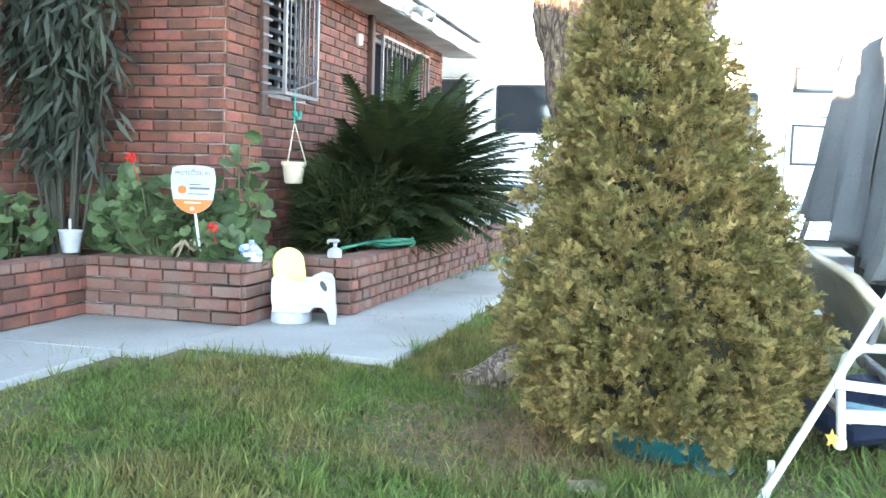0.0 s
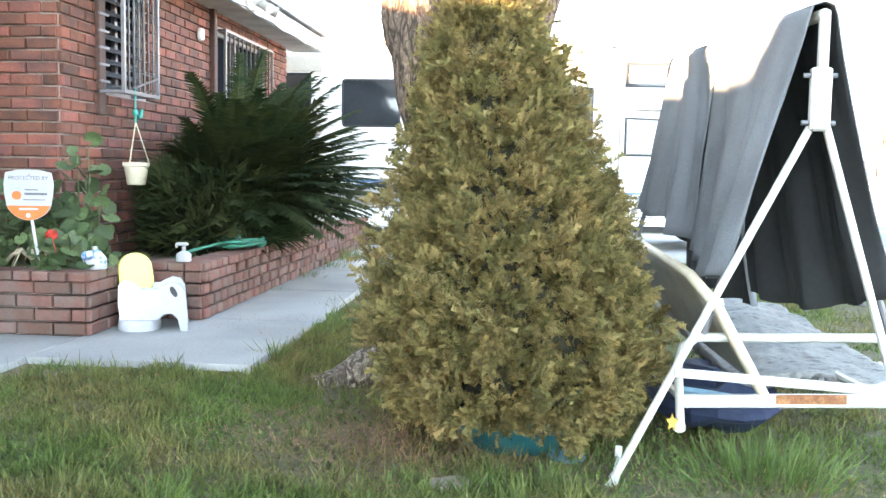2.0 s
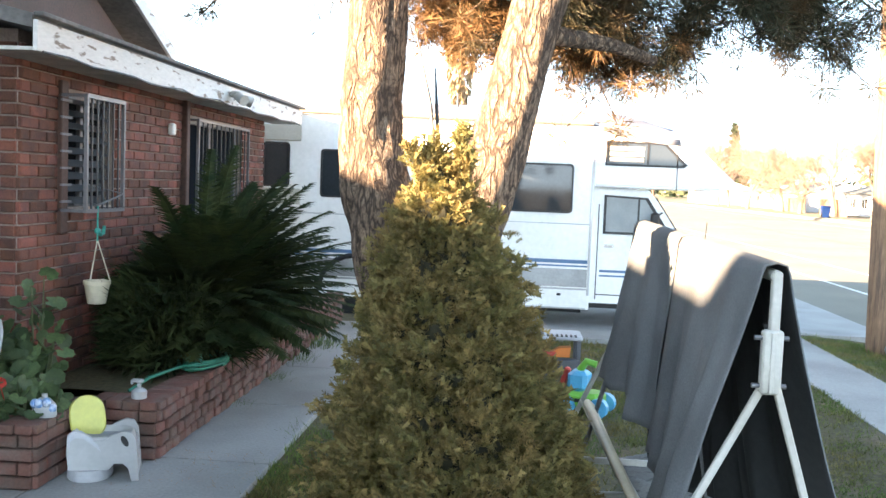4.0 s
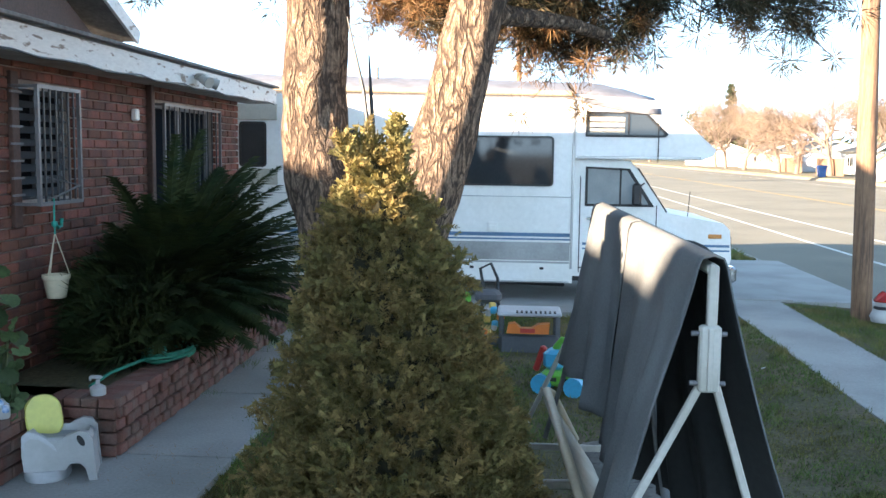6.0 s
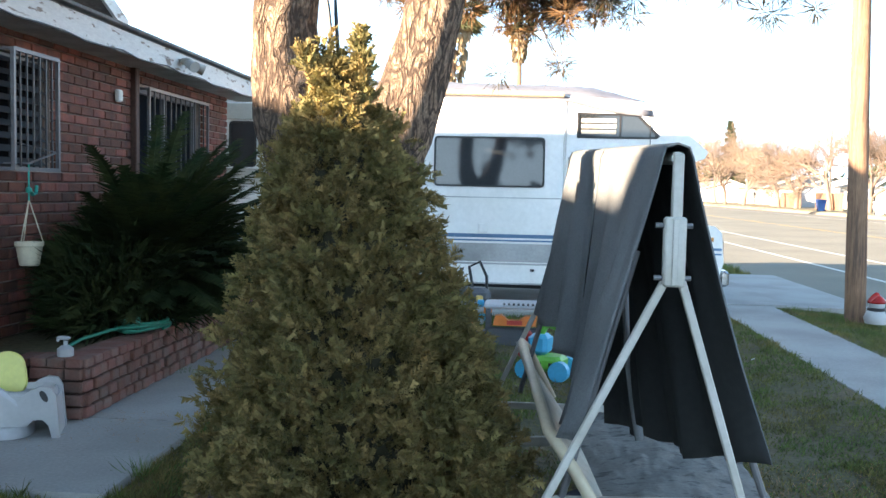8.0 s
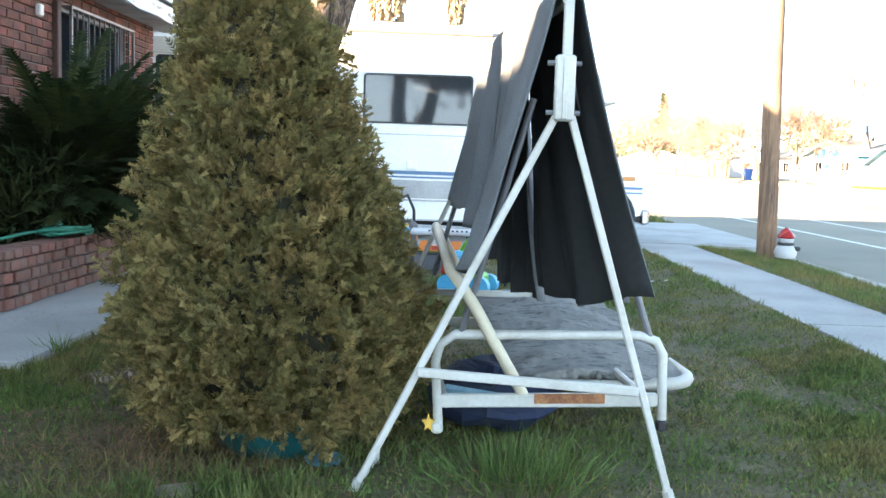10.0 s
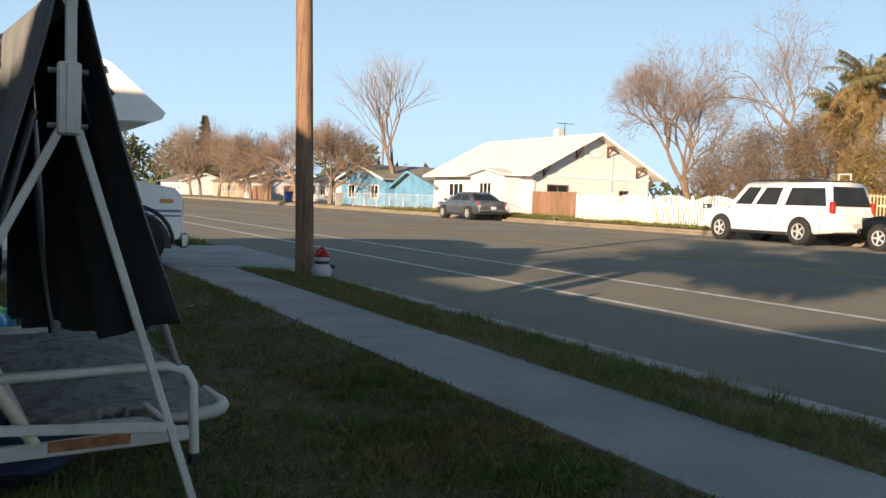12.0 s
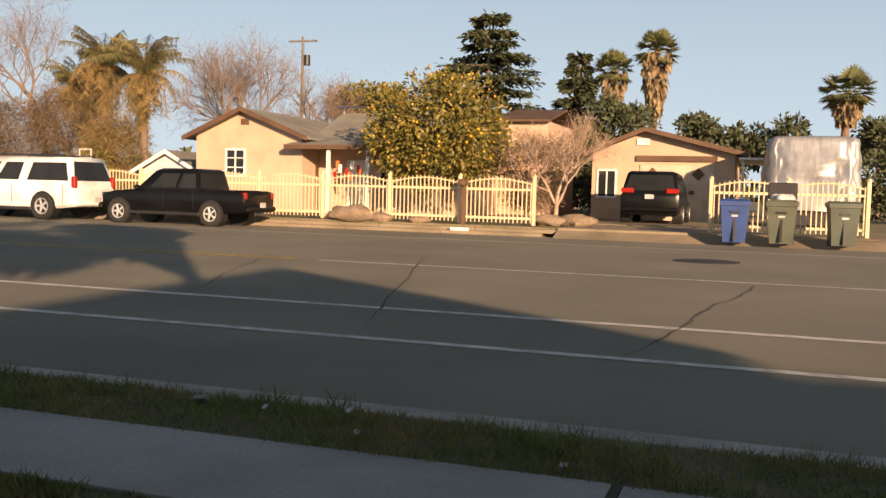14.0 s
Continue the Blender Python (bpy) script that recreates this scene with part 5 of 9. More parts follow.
def geranium(cx, cy, z, spread, height, leaves, flowers, name, label):
    t = thing(name, label, "plant", (cx, cy, z))
    lv, lf = leaf_disc()
    th, rr = rng.random(leaves) * 2 * np.pi, np.sqrt(rng.random(leaves))
    pos = np.stack([spread[0] * rr * np.cos(th), spread[1] * rr * np.sin(th), height * (0.1 + 0.9 * rng.random(leaves) * (1 - 0.45 * rr ** 2))], 1)
    dirs = np.stack([np.cos(th) * 0.7, np.sin(th) * 0.7 - 0.35, rng.uniform(-0.5, 0.5, leaves)], 1) + rng.normal(0, 0.3, (leaves, 3))
    ups = np.stack([0.35 * np.cos(th) + 0.3, 0.35 * np.sin(th) - 1.0, np.full(leaves, 0.75)], 1) + rng.normal(0, 0.3, (leaves, 3))
    v, f = scatter(lv, lf, frames_to(dirs, ups, pos, rng.uniform(0.07, 0.125, leaves)))
    part("foliage", array_mesh("foliage", v, f, M_leaf), None, t, "round scalloped green leaves")
    st = MB()
    for k in range(40):
        p = pos[R.randrange(leaves)]
        st.tube([(p[0] * 0.3, p[1] * 0.3, 0), (p[0] * 0.8, p[1] * 0.8, p[2] * 0.6), tuple(p)], [0.008, 0.006, 0.003], 5)
    tagged(part("stem", st, M_stem, t), kind="stuff")
    for fx, fy, fz in flowers:
        fl = MB()
        fl.tube([(fx * 0.7, fy * 0.7, fz - 0.16), (fx, fy, fz)], 0.003, 5)
        for k in range(26):
            d = Vector((R.gauss(0, 1), R.gauss(0, 1), R.gauss(0.3, 0.8))).normalized()
            c = Vector((fx, fy, fz)) + d * 0.028
            s = d.orthogonal().normalized() * 0.014
            w = d.cross(s)
            fl.add([c - s, c + w + d * 0.004, c + s, c - w + d * 0.004], [(0, 1, 2, 3)])
        part("flower", fl, M_red, t, "bright red flower head")
    return t


geranium(-2.14, 5.77, 0.29, (0.5, 0.19), 0.6, 330, [(-0.13, -0.16, 0.63)], "geranium", "leafy geranium with a red flower in the brick planter")
geranium(-1.62, 5.66, 0.29, (0.2, 0.2), 0.27, 130, [(-0.02, -0.2, 0.24)], "geranium", "low geranium with a red flower beside the sign")
geranium(-1.72, 5.98, 0.29, (0.14, 0.1), 0.8, 60, [], "geranium", "tall large-leaved geranium stem against the brick wall")
geranium(-2.95, 5.4, 0.29, (0.2, 0.3), 0.4, 130, [], "geranium", "leafy green geranium under the hanging vine")


def dry_stalks():
    t = MB()
    for k in range(24):
        a = R.uniform(0, 6.28)
        t.tube([(0, 0, 0.1), (0.07 * math.cos(a), 0.07 * math.sin(a), 0.16), (0.13 * math.cos(a), 0.12 * math.sin(a), 0.05 + R.random() * 0.1)], [0.006, 0.005, 0.002], 5)
    solid("dry_plant", t, surface("straw", (0.4, 0.32, 0.22), 0.9, var=0.2, bump=0.1), "dry straw-coloured stalks in the planter", "plant", at=(-1.78, 5.5, 0.29))


dry_stalks()


M_twigdark = surface("dark_stem", (0.05, 0.045, 0.03), 0.8, var=0.2, bump=0.1)


def build_vine():
    t = thing("oleander", "tall drooping shrub with long grey-green leaves against the wall", "shrub", (-2.72, 5.62, 0.28))
    st = MB()
    lv = np.array([(0, 0, 0), (0.075, 0.4, 0.015), (0, 1, -0.08), (-0.075, 0.4, 0.015)])
    lf = np.array([(0, 1, 2, 3)])
    pos, dirs = [], []
    for k in range(26):
        x, y = R.gauss(0, 0.2), R.gauss(0, 0.09)
        h = R.uniform(1.5, 2.2)
        lean = R.gauss(0, 0.12)
        pts = [(x * 0.3, y * 0.3, 0), (x * 0.7, y * 0.7, h * 0.4), (x + lean * 0.5, y, h * 0.8), (x + lean + 0.05, y - 0.1, h)]
        st.tube(pts, [0.012, 0.01, 0.006, 0.003], 5)
        for j in range(80):
            u = R.uniform(0.3, 1.0) * 3
            i = min(2, int(u))
            p = Vector(pts[i]).lerp(Vector(pts[i + 1]), u - i)
            w = 0.35 + 0.65 * (p.z / 2)
            pos.append((p.x + R.gauss(0, 0.09 * w), p.y + R.gauss(0, 0.07 * w), p.z))
            dirs.append((R.gauss(0, 0.6), R.gauss(-0.25, 0.45), -1 + R.gauss(0, 0.4)))
    n = len(pos)
    v, f = scatter(lv, lf, frames_to(np.array(dirs), rng.normal(0, 1, (n, 3)), np.array(pos), rng.uniform(0.13, 0.24, n)))
    tagged(part("stem", st, M_twigdark, t), kind="stuff")
    part("foliage", array_mesh("foliage", v, f, M_vine), None, t, "long narrow hanging leaves")


build_vine()


def build_sago():
    t = thing("sago_palm", "large dark sago palm spreading over the planter and path", "plant", (-1.36, 7.75, 0.28))
    tr = MB()
    limb(tr, [(0, 0, 0), (0, 0, 0.15), (0, 0, 0.34)], [0.17, 0.16, 0.12], 18, 0.2)
    part("trunk", tr, M_bark, t)
    lf = np.array([(0, 1, 2)])
    for k in range(270):
        a = k * 2.399
        e = radians(84 - 76 * (k / 270) ** 0.85)      # from upright to drooping
        L = R.uniform(0.95, 1.35) * (1.0 if k < 60 else 0.95 if k < 120 else 0.98)
        if math.cos(a) > 0.55:
            L *= 0.95                                  # a little shorter on the path side
        if math.cos(a) < -0.35:
            L *= 0.55                                  # against the wall
        if math.sin(a) > 0.6:
            L *= 1.2
        if math.sin(a) < -0.4:
            L *= 0.88
        n = 26
        pts = []
        p = Vector((0.06 * math.cos(a), 0.06 * math.sin(a), 0.32))
        el = e
        for j in range(n + 1):
            pts.append(p.copy())
            p = p + Vector((math.cos(a) * math.cos(el), math.sin(a) * math.cos(el), math.sin(el))) * (L / n)
            el = max(el - radians(R.uniform(0.7, 2.3)), radians(-35))
            p.z = max(p.z, 0.12)
        mb = MB()
        mb.tube(pts, [0.009 * (1 - 0.8 * j / n) for j in range(n + 1)], 4)
        side = Vector((-math.sin(a), math.cos(a), 0))
        for j in range(2, n + 1):
            d = (pts[j] - pts[j - 1]).normalized()
            up = side.cross(d)
            u = j / n
            ll = 0.15 * math.sin(math.pi * min(1, 0.2 + 0.76 * u)) ** 0.6 + 0.03
            for s in (1, -1):
                for h in (0.0, 0.33, 0.66):
                    q = pts[j] - d * (L / n) * h
                    tip = q + (side * s * R.uniform(0.65, 0.9) + d * 0.6 + up * R.uniform(0.05, 0.35)).normalized() * ll * R.uniform(0.8, 1.1)
                    w = d * 0.015
                    mb.add([q - w, q + w, tip], [(0, 1, 2)])
        part("frond", mb, M_sago, t)
    # low inner leaves that hide the stem
    n = 15000
    a = rng.random(n) * 2 * np.pi
    rad = 0.12 + 0.66 * rng.random(n) ** 0.7 * (0.75 + 0.25 * np.abs(np.sin(a)))
    p = np.stack([np.where(np.cos(a) > 0, 0.62, 0.8) * rad * np.cos(a), 1.3 * rad * np.sin(a), 0.06 + rng.random(n) * 0.78 * (1 - 0.5 * rad)], 1)
    d = np.stack([np.cos(a), np.sin(a), rng.normal(0.25, 0.4, n)], 1) + rng.normal(0, 0.4, (n, 3))
    v, f = scatter(np.array([(-0.05, 0, 0), (0.05, 0, 0), (0, 1, 0.0)]), lf, frames_to(d, rng.normal(0, 1, (n, 3)), p, rng.uniform(0.14, 0.26, n)))
    tagged(part("inner_leaf", array_mesh("inner_leaf", v, f, M_sago), None, t), kind="stuff")


build_sago()


def tuft(x, y, z, n, h, sp, name="weed_tuft", label="tuft of long green grass growing at the path edge"):
    b = np.array([(-0.02, 0, 0), (0.02, 0, 0), (0.014, 0.5, 0.05), (-0.014, 0.5, 0.05), (0.0, 1.0, 0.2)])
    fa = np.array([(0, 1, 2), (0, 2, 3), (3, 2, 4)])
    pos = np.stack([rng.normal(0, sp, n), rng.normal(0, sp, n), np.zeros(n)], 1)
    dirs = np.stack([pos[:, 0] * 3 / max(sp, .01) * 0.12, pos[:, 1] * 3 / max(sp, .01) * 0.12, np.ones(n)], 1) + rng.normal(0, 0.22, (n, 3))
    v, f = scatter(b, fa, frames_to(dirs, rng.normal(0, 1, (n, 3)), pos, rng.uniform(0.6, 1.2, n) * h))
    return solid(name, array_mesh(name, v, f, M_tuft), None, label, "grass", kind="stuff", at=(x, y, z))


M_tuft = surface("tuft_blade", (0.085, 0.14, 0.03), 0.6, color2=(0.12, 0.17, 0.045), big=3, small=20, var=0.25, bump=0, island=0.4, leaf=0.3)
M_grass = surface("grass_blade", (0.095, 0.138, 0.028), 0.65, color2=(0.17, 0.145, 0.046), big=1.3, small=9, var=0.35, bump=0, island=0.45, leaf=0.3, mixlow=0.42, mixhigh=0.6)
for x, y, n, h, s in ((-0.30, 5.15, 60, 0.1, 0.03), (-0.95, 7.4, 60, 0.07, 0.04), (-0.95, 8.3, 110, 0.1, 0.06), (-0.93, 9.1, 160, 0.12, 0.09), (-0.9, 9.9, 180, 0.16, 0.1), (-0.3, 5.9, 40, 0.07, 0.08),
                       (-0.28, 6.8, 50, 0.08, 0.1), (-1.2, 4.5, 24, 0.07, 0.1), (-1.75, 4.36, 24, 0.09, 0.1)):
    tuft(x, y, -0.02, n, h, s)


def edge_grass():
    """Short grass leaning over the rim of the garden path."""
    run = [(-1.62, 2.4), (-1.6, 4.47), (-1.4, 4.49), (-1.38, 4.76), (-0.31, 4.77), (-0.29, 6.2)]
    v0 = np.array([(-0.03, 0, 0), (0.03, 0, 0), (0.02, 0.5, 0.05), (-0.02, 0.5, 0.05), (0.0, 1.0, 0.2)])
    f0 = np.array([(0, 1, 2), (0, 2, 3), (3, 2, 4)])
    pos = []
    for (xa, ya), (xb, yb) in zip(run, run[1:]):
        n = int(900 * math.hypot(xb - xa, yb - ya))
        u = rng.random(n)
        pos.append(np.stack([xa + (xb - xa) * u + rng.normal(0.035, 0.025, n), ya + (yb - ya) * u - np.abs(rng.normal(0.015, 0.03, n)), np.full(n, LAWN + 0.0)], 1))
    pos = np.concatenate(pos)
    n = len(pos)
    dirs = rng.normal(0, 0.35, (n, 3)) + (-0.1, 0.1, 1)
    v, f = scatter(v0, f0, frames_to(dirs, rng.normal(0, 1, (n, 3)), pos, rng.uniform(0.5, 1.2, n) * 0.1))
    tagged(new("edge_grass", array_mesh("edge_grass", v, f, M_grass)), "green grass leaning over the rim of the path", "grass", kind="stuff")


edge_grass()
tuft(1.80, 3.95, LAWN, 700, 0.13, 0.13, label="thick clump of long grass under the swing")
tuft(1.55, 3.75, LAWN, 260, 0.07, 0.16, label="clump of long grass beside the swing leg")


# ---------- small things round the planters ----------
def build_sign():
    t = thing("yard_sign", "white and orange security sign on a stake in the planter", "sign", (-1.765, 5.46, 0.30))
    st = MB()
    st.tube([(0.062, 0.015, -0.05), (0.0, 0.012, 0.36)], 0.009, 8)
    part("stake", st, M_plastic, t)
    pts = [(-0.122, 0.122), (-0.133, 0.06), (-0.128, 0.0)]
    for k in range(25):
        a = math.pi * (1 + k / 24)
        pts.append((0.122 * math.cos(a) * (1 - 0.12 * abs(math.sin(a)) ** 3), -0.03 + 0.108 * math.sin(a)))
    pts += [(0.128, 0.0), (0.133, 0.06), (0.122, 0.122), (0.06, 0.136), (0.0, 0.139), (-0.06, 0.136)]
    pl = MB()
    pl.prism([(x, z + 0.445) for x, z in pts], 'y', -0.004, 0.004)
    board = part("sign_board", pl, M_plastic, t)
    low = [(x, z) for x, z in pts if z <= -0.055]
    lo = MB()
    lo.prism([(x * 0.98, z * 0.985 + 0.445) for x, z in low], 'y', -0.0065, -0.0045)
    part("orange_band", lo, M_orange, board, "orange lower band")
    lg = MB()
    lg.prism(rounded_rect(-0.088, -0.038, 0.42, 0.466, 0.02), 'y', -0.0065, -0.0045)
    part("emblem", lg, M_orange, board, "orange emblem")
    fc = bpy.data.curves.new("lettering", 'FONT')
    fc.body, fc.size, fc.align_x = "PROTECTED BY", 0.03, 'CENTER'
    fc.extrude = 0.0006
    tmp = bpy.data.objects.new("lettering", fc)
    bpy.context.scene.collection.objects.link(tmp)
    me = bpy.data.meshes.new_from_object(tmp.evaluated_get(bpy.context.evaluated_depsgraph_get()))
    bpy.data.objects.remove(tmp)
    me.materials.clear()
    me.materials.append(M_ink)
    lt = part("lettering", me, None, board, "grey capital letters")
    lt.matrix_basis = pose(0, -0.0055, 0.528, 90)
    for x0, x1, z, h, mt in ((-0.02, 0.05, 0.474, 0.006, M_ink), (-0.02, 0.10, 0.452, 0.012, M_ink), (-0.03, 0.09, 0.42, 0.005, M_ink), (-0.05, 0.05, 0.37, 0.01, M_plastic)):
        b = MB()
        b.box(((x0 + x1) / 2, -0.0062, z), (x1 - x0, 0.002, h))
        part("printed_bar", b, mt, board)
    kn = MB()
    kn.tube([(0.0, -0.015, 0.335), (0.0, 0.01, 0.335)], 0.012, 10)
    part("fastener", kn, M_plastic, t)
    kn = MB()
    kn.tube([(0.0, -0.012, 0.565), (0.0, 0.01, 0.555)], 0.01, 10)
    part("fastener", kn, M_plastic, t)
    t.rotation_euler = (0, 0, radians(8))


build_sign()


def build_booster():
    t = thing("booster_seat", "white plastic toddler seat with a lime backrest on the path", "child seat", (-1.165, 5.69, 0.0), 20)
    n = 32

    def ring(cx, rx, ry, z, e=0.7):
        return [(cx + rx * math.copysign(abs(math.cos(2 * math.pi * k / n)) ** e, math.cos(2 * math.pi * k / n)), ry * math.copysign(abs(math.sin(2 * math.pi * k / n)) ** e, math.sin(2 * math.pi * k / n)), z) for k in range(n)]
    b = MB()
    b.loft([ring(-0.075, 0.115, 0.145, 0.0, 0.9), ring(-0.075, 0.12, 0.15, 0.008, 0.9), ring(-0.075, 0.114, 0.146, 0.06, 0.9), ring(-0.075, 0.1, 0.12, 0.08, 0.9)])
    part("base_ring", b, M_greyplast, t, "pale grey base ring", 40)
    s = MB()
    s.loft([ring(-0.065, 0.112, 0.112, 0.066), ring(-0.05, 0.13, 0.125, 0.085), ring(-0.012, 0.168, 0.135, 0.125), ring(-0.01, 0.172, 0.14, 0.19), ring(-0.01, 0.166, 0.137, 0.235),
            ring(-0.01, 0.155, 0.125, 0.243), ring(-0.01, 0.145, 0.115, 0.23), ring(0.0, 0.12, 0.1, 0.165), ring(0.0, 0.05, 0.05, 0.16)])
    part("seat_shell", s, M_plastic, t, "", 50)
    pad = MB()
    pad.loft([ring(-0.005, 0.13, 0.108, 0.2), ring(-0.005, 0.125, 0.104, 0.212), ring(-0.005, 0.09, 0.075, 0.2), ring(-0.005, 0.02, 0.02, 0.198)])
    part("seat_pad", pad, surface("mid_grey_plastic", (0.3, 0.31, 0.33), 0.5, var=0.06, bump=0.01), t, "grey seat pad", 50)
    side = [(-0.172, 0.07), (-0.182, 0.16), (-0.18, 0.245), (-0.155, 0.272), (-0.11, 0.265), (-0.06, 0.232), (0.01, 0.225), (0.05, 0.255), (0.1, 0.275), (0.145, 0.265), (0.17, 0.225), (0.178, 0.12), (0.188, 0.0), (0.148, 0.0),
            (0.132, 0.07), (0.105, 0.098), (0.06, 0.1), (0.03, 0.068)]
    for y0, y1 in ((-0.148, -0.118), (0.118, 0.148)):
        g = MB()
        g.prism(side, 'y', y0, y1)
        part("side_panel", g, M_plastic, t)
    # black patch on the closed panel stands in for the hole's shade
    g = MB()
    g.prism([(0.112 + 0.017 * math.cos(a * 0.4488) - 0.012 * math.sin(a * 0.4488), 0.222 + 0.03 * math.sin(a * 0.4488)) for a in range(14)], 'y', -0.151, -0.14)
    part("grip_hole_shade", g, M_dark, t, "black patch for the shaded grip hole")
    g = MB()
    g.prism([(0.12, 0.2), (0.165, 0.2), (0.182, 0.0), (0.15, 0.0), (0.135, 0.08)], 'y', -0.116, 0.116)
    part("front_panel", g, M_plastic, t)
    k = MB()
    pts = rounded_rect(-0.095, 0.095, 0.0, 0.25, 0.09, 8)
    k.loft([[(x * 0.9, 0.02, z) for x, z in pts], [(x, 0.008, z) for x, z in pts], [(x, -0.01, z) for x, z in pts], [(x * 0.9, -0.02, z * 0.97 + 0.005) for x, z in pts]])
    k.moved(pose(-0.085, 0.09, 0.17, -9, -7, 10))
    part("backrest", k, M_lime, t, "lime yellow oval backrest", 40)
    for sy in (-1, 1):
        h = MB()
        line = [(-0.178, 0.21), (-0.178, 0.255), (-0.15, 0.279), (-0.11, 0.272), (-0.065, 0.24), (-0.02, 0.2)]
        h.loft([[(x, sy * 0.112, z - 0.004), (x, sy * 0.118, z + 0.006), (x, sy * 0.146, z + 0.006), (x, sy * 0.152, z - 0.004), (x + 0.012, sy * 0.152, z - 0.03), (x + 0.012, sy * 0.112, z - 0.03)] for x, z in line])
        part("arm_pad", h, M_greyplast, t, "pale grey arm pad", 50)
    for z in (0.12, 0.1):
        h = MB()
        h.tube([(-0.125, -0.127, z), (-0.125, -0.117, z)], 0.008, 10)
        part("screw_cap", h, M_greyplast, t)


build_booster()


def build_small():
    t = thing("planter_cup", "white plastic cup planter on the wall cap", "cup", (-2.56, 5.44, PT))
    c = MB()
    c.lathe([(0.045, 0.0), (0.05, 0.004), (0.065, 0.12), (0.07, 0.125), (0.07, 0.135), (0.06, 0.135), (0.045, 0.02), (0.005, 0.02)], n=20)
    part("cup", c, M_plastic, t, "", 40)
    c = MB()
    c.tube([(0.0, 0, 0.03), (-0.005, 0, 0.2)], 0.009, 8)
    part("stick", c, M_plastic, t)
    t = thing("cleaning_bottle", "blue and white plastic bottle lying on the planter cap", "bottle", (-1.44, 5.55, PT - 0.003))
    c = MB()
    c.lathe([(0.055, 0.0), (0.06, 0.01), (0.058, 0.06), (0.03, 0.1), (0.015, 0.105), (0.015, 0.125), (0.002, 0.125)], n=16, sx=1.1, sy=0.8)
    part("bottle", c, M_plastic, t, "", 50)
    c = MB()
    for k in range(7):
        a = k * 0.9
        c.ball((0.045 * math.cos(a), 0.035 * math.sin(a) - 0.01, 0.05 + 0.006 * k), 0.026, 8, 6)
    part("cloth_wrap", c, surface("blue_print", (0.12, 0.27, 0.55), 0.7, color2=(0.6, 0.66, 0.75), big=30, small=60, var=0.2), t, "crumpled blue patterned wrap", 60)
    t = thing("soap_pump", "white pump bottle standing on the planter cap", "bottle", (-1.13, 6.06, PT - 0.003))
    c = MB()
    c.lathe([(0.042, 0.0), (0.045, 0.006), (0.045, 0.045), (0.025, 0.06), (0.012, 0.065), (0.012, 0.09), (0.003, 0.09)], n=16)
    part("bottle", c, M_plastic, t, "", 50)
    c = MB()
    c.box((-0.01, 0, 0.105), (0.075, 0.028, 0.022), b=0.008)
    c.box((-0.045, 0, 0.095), (0.014, 0.02, 0.03), b=0.005)
    part("pump_head", c, M_plastic, t)
    # hose coil over the wall cap
    h = MB()
    pts = []
    for k in range(150):
        a = k * 0.21
        r = 0.17 + 0.03 * math.sin(k * 0.13)
        pts.append((-1.08 + r * 0.75 * math.cos(a) + 0.01 * math.sin(k), 7.05 + r * 1.6 * math.sin(a), PT + 0.014 + 0.00032 * k + 0.012 * abs(math.sin(k * 0.4))))
    pts += [(-1.15, 6.7, PT + 0.05), (-1.25, 6.5, PT + 0.02), (-1.32, 6.35, 0.31)]
    h.tube(pts, 0.011, 7)
    t = thing("garden_hose", "coiled green garden hose on the planter wall", "hose")
    part("hose", h, M_hose, t, "", 60)
    c = MB()
    c.tube([(-1.16, 6.95, PT + 0.08), (-1.05, 6.86, PT + 0.09)], [0.02, 0.026], 10)
    part("nozzle", c, M_tealp, t, "", 40)
    # hanging pot on a bracket arm of the window grille
    t = thing("hanging_pot", "cream plastic pot hanging by cords from a bracket", "flower pot", (-1.75, 6.81, 0.78))
    c = MB()
    c.lathe([(0.055, 0.0), (0.062, 0.005), (0.082, 0.125), (0.09, 0.13), (0.09, 0.155), (0.078, 0.155), (0.07, 0.1), (0.005, 0.1)], n=22)
    part("pot", c, M_cream, t, "", 40)
    for k in range(3):
        a = 0.4 + 2.094 * k
        c = MB()
        c.tube([(0.085 * math.cos(a), 0.085 * math.sin(a), 0.15), (0, 0, 0.43)], 0.004, 5)
        part("cord", c, M_cream, t)
    c = MB()
    c.tube([(0, 0, 0.42), (0.0, 0, 0.5), (0.0, 0.0, 0.66)], 0.006, 6)
    c.tube([(0, 0, 0.5), (0.0, 0.05, 0.46), (0.0, 0.09, 0.47), (0.0, 0.1, 0.52)], 0.012, 6)
    c.ball((0, 0, 0.49), 0.022, 8, 6)
    part("hook", c, M_tealp, t, "teal plastic hook", 60)
    c = MB()
    c.tube([(-0.14, -0.05, 0.66), (0, 0, 0.66), (0.1, 0.17, 0.74)], 0.007, 6)
    c.tube([(-0.14, 0.12, 0.8), (0.1, 0.17, 0.74)], 0.005, 6)
    part("bracket_arm", c, M_bars, t, "grey metal bracket")


build_small()

# ---------- across the street: vehicles ----------
M_carwhite = surface("car_white", (0.78, 0.78, 0.77), 0.25, var=0.03, bump=0, coat=0.6)
M_carblack = surface("car_black", (0.006, 0.0065, 0.007), 0.28, var=0.1, bump=0, coat=0.0)
M_carblack.node_tree.nodes["Principled BSDF"].inputs["Specular IOR Level"].default_value = 0.22
M_cargrey = surface("car_grey", (0.09, 0.1, 0.115), 0.3, metal=0.3, var=0.05, bump=0, coat=0.6)
M_tail = surface("tail_lens", (0.32, 0.015, 0.012), 0.25, var=0.1, bump=0)
M_carglass = glass("car_glass", (0.02, 0.023, 0.026), 0.08)
